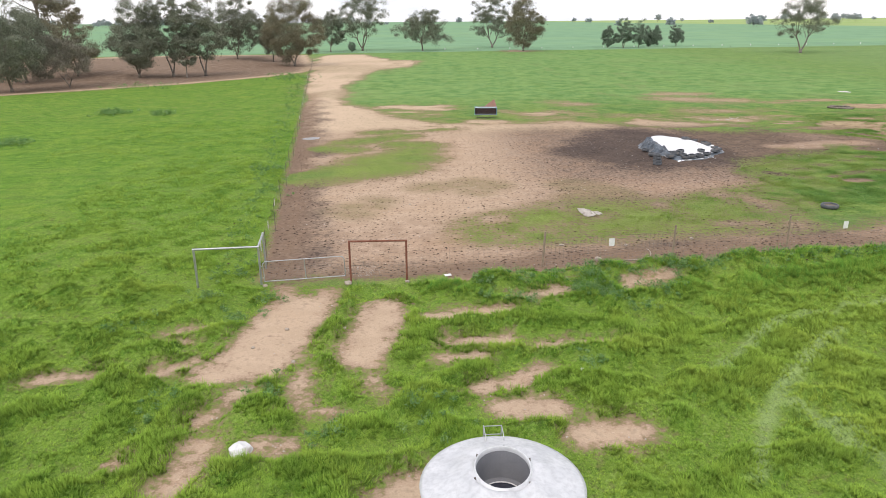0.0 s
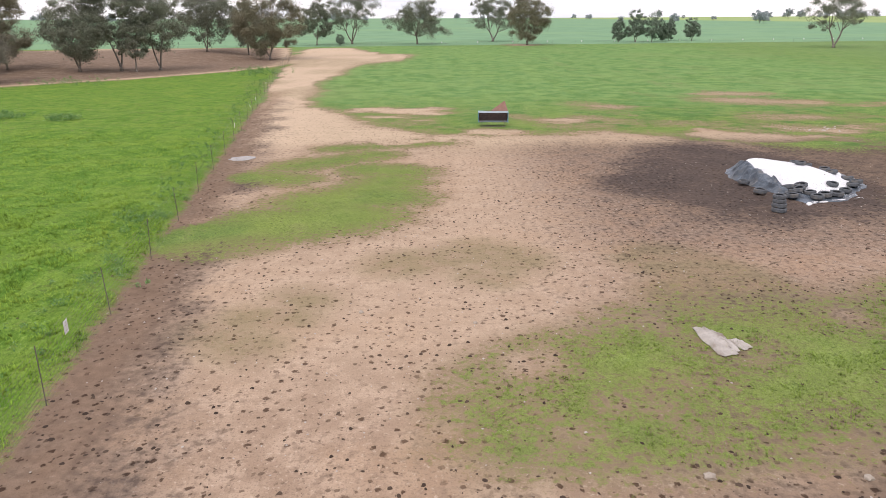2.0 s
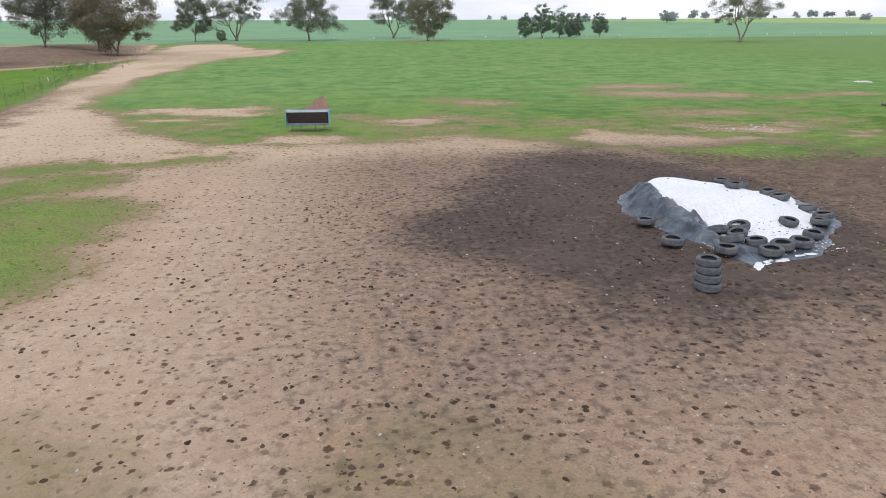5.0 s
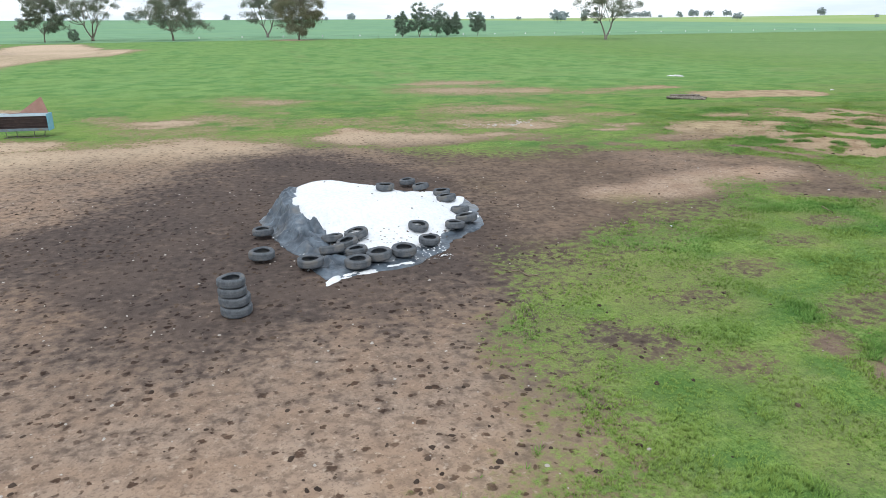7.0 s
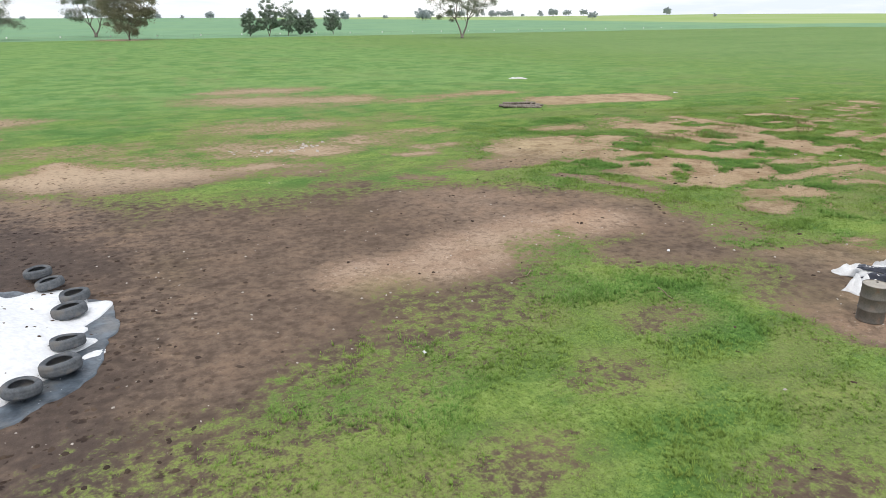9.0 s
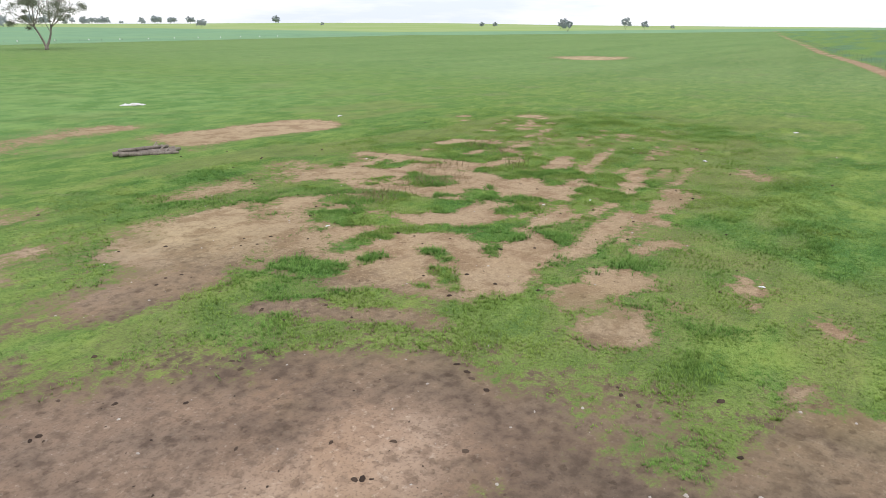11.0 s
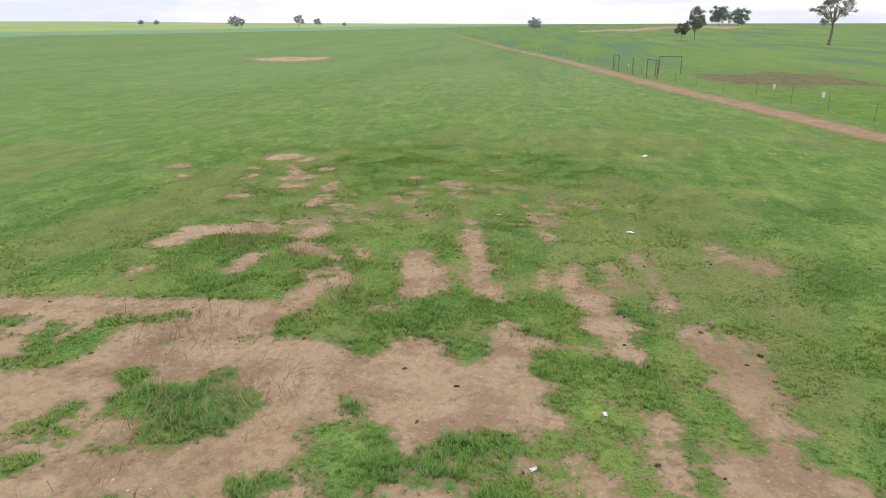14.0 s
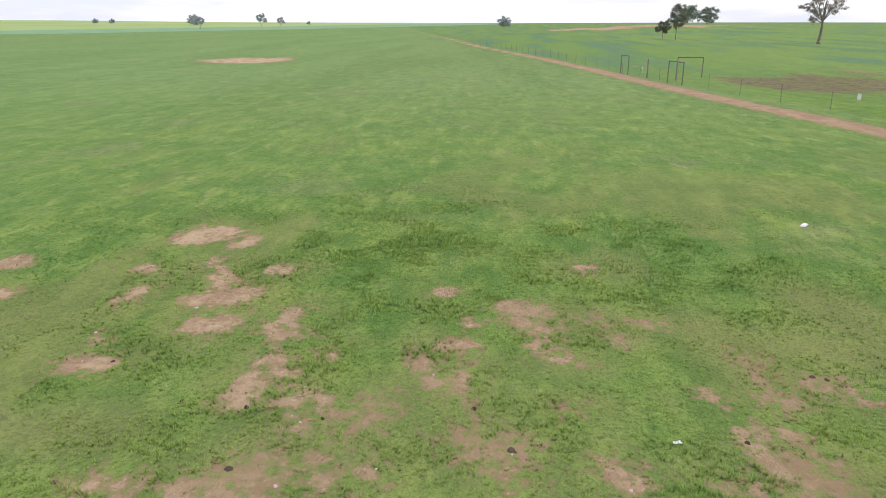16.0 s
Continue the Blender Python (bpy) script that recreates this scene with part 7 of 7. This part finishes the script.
hose = thing("hose", "pale length of hose curled on the mud", "hose")
bm = bmesh.new()
pts = []
for k in range(25):
    t = k / 24
    bend = max(0.0, t - 0.3) / 0.7
    hx = 10.07 + 1.1 * min(t, 0.3) / 0.3 + 1.34 * math.sin(bend * 1.85)
    hy = 31.96 + 0.08 * min(t, 0.3) / 0.3 + 1.4 * (1 - math.cos(bend * 1.85)) + 0.03 * math.sin(t * 17)
    pts.append((hx, hy, land(hx, hy) + 0.035))
pipe(bm, pts, 0.026, 7)
part("tube", bm, HOSE, hose, smooth=True)


def stone(x, y, r, seed, label="pale rough fieldstone lying on the ground", material=STONE, name="stone"):
    rng = np.random.default_rng(seed)
    bm = bmesh.new()
    bmesh.ops.create_icosphere(bm, subdivisions=2, radius=r)
    for v in bm.verts:
        n = noise.noise(v.co * (1.6 / r) + Vector((seed, 0, 0)))
        v.co *= 1 + 0.35 * n
        v.co.z *= 0.6
    ob = part(name, bm, material, smooth=False)
    ob.matrix_basis = pose(x, y, land(x, y) + r * 0.22, 0, 0, seed * 37)
    return tagged(ob, label, "stone", "loose stones")


for k, (sx, sy, r) in enumerate(((-3.45, 29.25, 0.2), (-0.6, 29.45, 0.12), (-7.4, 29.0, 0.13), (-5.4, 24.1, 0.1), (-3.0, 24.0, 0.08), (-4.6, 21.3, 0.09), (-6.4, 22.5, 0.08), (9.4, 32.2, 0.2), (7.9, 34.6, 0.14), (11.5, 34.5, 0.11),
                                 (-0.9, 44.0, 0.09), (3.1, 43.0, 0.08), (15.6, 35.6, 0.12))):
    stone(sx, sy, r, k + 2)
stone(-5.1, 15.7, 0.34, 1, "whitish rounded fieldstone lying in the long grass", SACK_WHITE)

board = thing("board", "small white board lying by the fence", "board", (1.4, 30.15, land(1.4, 30.15) + 0.01), 20)
bm = bmesh.new()
box(bm, (-0.17, -0.13, 0.0), (0.17, 0.13, 0.03), 0.006)
part("panel", bm, SIGN, board)

SCRAPS = ((75.1, 95.9, 0.35), (43.6, 62.9, 0.16), (55.2, 62.8, 0.14), (59.9, 71.5, 0.12), (52.9, 76.3, 0.16), (63.3, 83.3, 0.14), (72.6, 68.6, 0.22), (74.2, 72.9, 0.12), (86.5, 66.2, 0.3), (61.6, 70.3, 0.12), (5.9, 19.8, 0.14), (34.5, 60.2, 0.1))
for k, (sx, sy, w) in enumerate(SCRAPS):
    sc = thing("litter_scrap", "small crumpled white plastic scrap on the ground", "litter", (sx, sy, land(sx, sy)), k * 41, "litter scraps")
    crumple("scrap", w, w * 0.6, w * 0.2, 50 + k, SACK_WHITE, sc, ragged=0.5)

STICKS = ((16.2, 48.6, 1.0, 30), (27.9, 57.2, 0.9, -60), (38.6, 63.0, 0.8, 15), (6.4, 47.4, 0.7, 50), (41.2, 60.4, 0.6, 80), (67.0, 79.4, 0.7, 10))
for k, (sx, sy, length, turn) in enumerate(STICKS):
    st = thing("stick", "thin dead stick lying on the soil", "stick", (sx, sy, land(sx, sy)), turn, "dead sticks")
    bm = bmesh.new()
    pipe(bm, [(-length / 2, 0, 0.02), (-length / 6, 0.05, 0.05), (length / 5, -0.03, 0.04), (length / 2, 0.06, 0.1)], 0.014, 6)
    part("shaft", bm, STICK, st)
    bm = bmesh.new()
    tube(bm, (length * 0.05, 0, 0.05), (length * 0.2, 0.2, 0.09), 0.009, 0.005, 5)
    part("twig", bm, STICK, st)


# ---- weeds and dry stalks ----
def weeds(name, label, spots_, seed, each, spread, size, tall, material=WEED, category="weeds"):
    rng = np.random.default_rng(seed)
    c = np.array([(x + rng.normal() * w, y + rng.normal() * w, 0) for x, y, n, w in spots_ for _ in range(n)])
    c[:, 2] = table(GZ, c[:, 0], c[:, 1]) + tall * rng.uniform(0.3, 1.0, len(c))
    v, f = leaf_quads(rng, c, each, spread, size, 0.1)
    v[:, 2] = np.maximum(v[:, 2], table(GZ, v[:, 0].astype(float), v[:, 1].astype(float)) - 0.02)
    return tagged(flat_mesh(name, v, f, material), label, category, kind="stuff")


rows_w = []
for x, y, _ in spots(FENCE_NORTH[:3], 1.5, 2.0):
    rows_w.append((x - 1.8, y, 4, 0.7))
for x, y, _ in spots([(a, b - 2.1) for a, b in FENCE_FRONT[2:7]], 1.2):
    rows_w.append((x, y, 9, 0.5))
weeds("broadleaf_weeds", "blue-green broadleaf weeds along the fence lines", rows_w, 401, 34, 0.14, 0.075, 0.3)
weeds("weed_patches", "dark green weed patches in the lush grass", [(-13.3, 56, 26, 0.7), (-11.1, 47.1, 12, 0.6), (-7.7, 25.5, 16, 0.5), (0.5, 17.6, 18, 0.7), (-9, 30.5, 14, 0.6), (-6.8, 27.2, 10, 0.4), (11.6, 27.3, 12, 0.5), (8.0, 27.8, 14, 0.5), (3.2, 28.4, 10, 0.5), (4.9, 28.9, 12, 0.38), (8.1, 29.4, 12, 0.38), (8.5, 28.7, 12, 0.38), (7.6, 27.9, 12, 0.38), (12.3, 30.4, 12, 0.38), (11.1, 28.3, 12, 0.38), (3.3, 27.1, 12, 0.38), (4.9, 26.6, 12, 0.38), (9, 27, 12, 0.38), (14.6, 30.6, 12, 0.38), (10, 25.7, 12, 0.38), (8.5, 27.5, 12, 0.38), (12.9, 29.8, 12, 0.38),
      (-9.6, 27.0, 14, 0.5), (-12.0, 24.0, 12, 0.5), (-5.2, 18.9, 10, 0.4), (-8.6, 17.6, 12, 0.5), (6.3, 20.6, 10, 0.4), (-2.6, 16.4, 10, 0.4)],
      402, 44, 0.13, 0.075, 0.3)
weeds("tall_weeds", "tall bluish weeds standing in the field", [(-43.3, 94, 60, 1.1), (-43, 69.6, 44, 1.0), (-36, 92.5, 34, 0.9), (-33, 160, 40, 2.4), (-29, 150, 40, 2.4), (-56, 134, 40, 3.0)], 403, 26, 0.3, 0.16, 0.6)


def stalks(name, label, zones, seed):
    rng = np.random.default_rng(seed)
    v = []
    for x, y, n, w in zones:
        for _ in range(n):
            px, py = x + rng.normal() * w, y + rng.normal() * w * 0.7
            z = land(px, py)
            a, lean, h = rng.uniform(0, 2 * math.pi), rng.uniform(0.05, 0.35), rng.uniform(0.12, 0.38)
            tx, ty = px + math.cos(a) * lean, py + math.sin(a) * lean
            s = 0.005
            v += [(px - s, py, z), (px + s, py, z), (tx + s, ty, z + h), (tx - s, ty, z + h)]
            v += [(px, py - s, z), (px, py + s, z), (tx, ty + s, z + h), (tx, ty - s, z + h)]
    return tagged(flat_mesh(name, np.array(v), np.arange(len(v)).reshape(-1, 4), STALK), label, "stalks", kind="stuff")


stalks("dry_stalks", "tangle of dry pale weed stalks on the soil", [(57.2, 77.6, 260, 0.8), (60.5, 77.8, 120, 0.7), (63.8, 78.9, 160, 0.8), (61.2, 76.6, 120, 0.6), (70.2, 80.6, 110, 0.6), (69.2, 78.6, 80, 0.4), (66.2, 76.2, 60, 0.5)], 501)
lumps("ash_scatter", "pale grey ash and grit spread inside the gate", "ash", [(-3.9, 30.4, -2.3, 31.7, 420), (-4.4, 30.2, -1.8, 32.0, 60)], PEBBLE, 502, 0.01, 0.034, 0.3, lambda b, d, g: 0.25 + 0.9 * ramp(g, 0.3, 0.6))
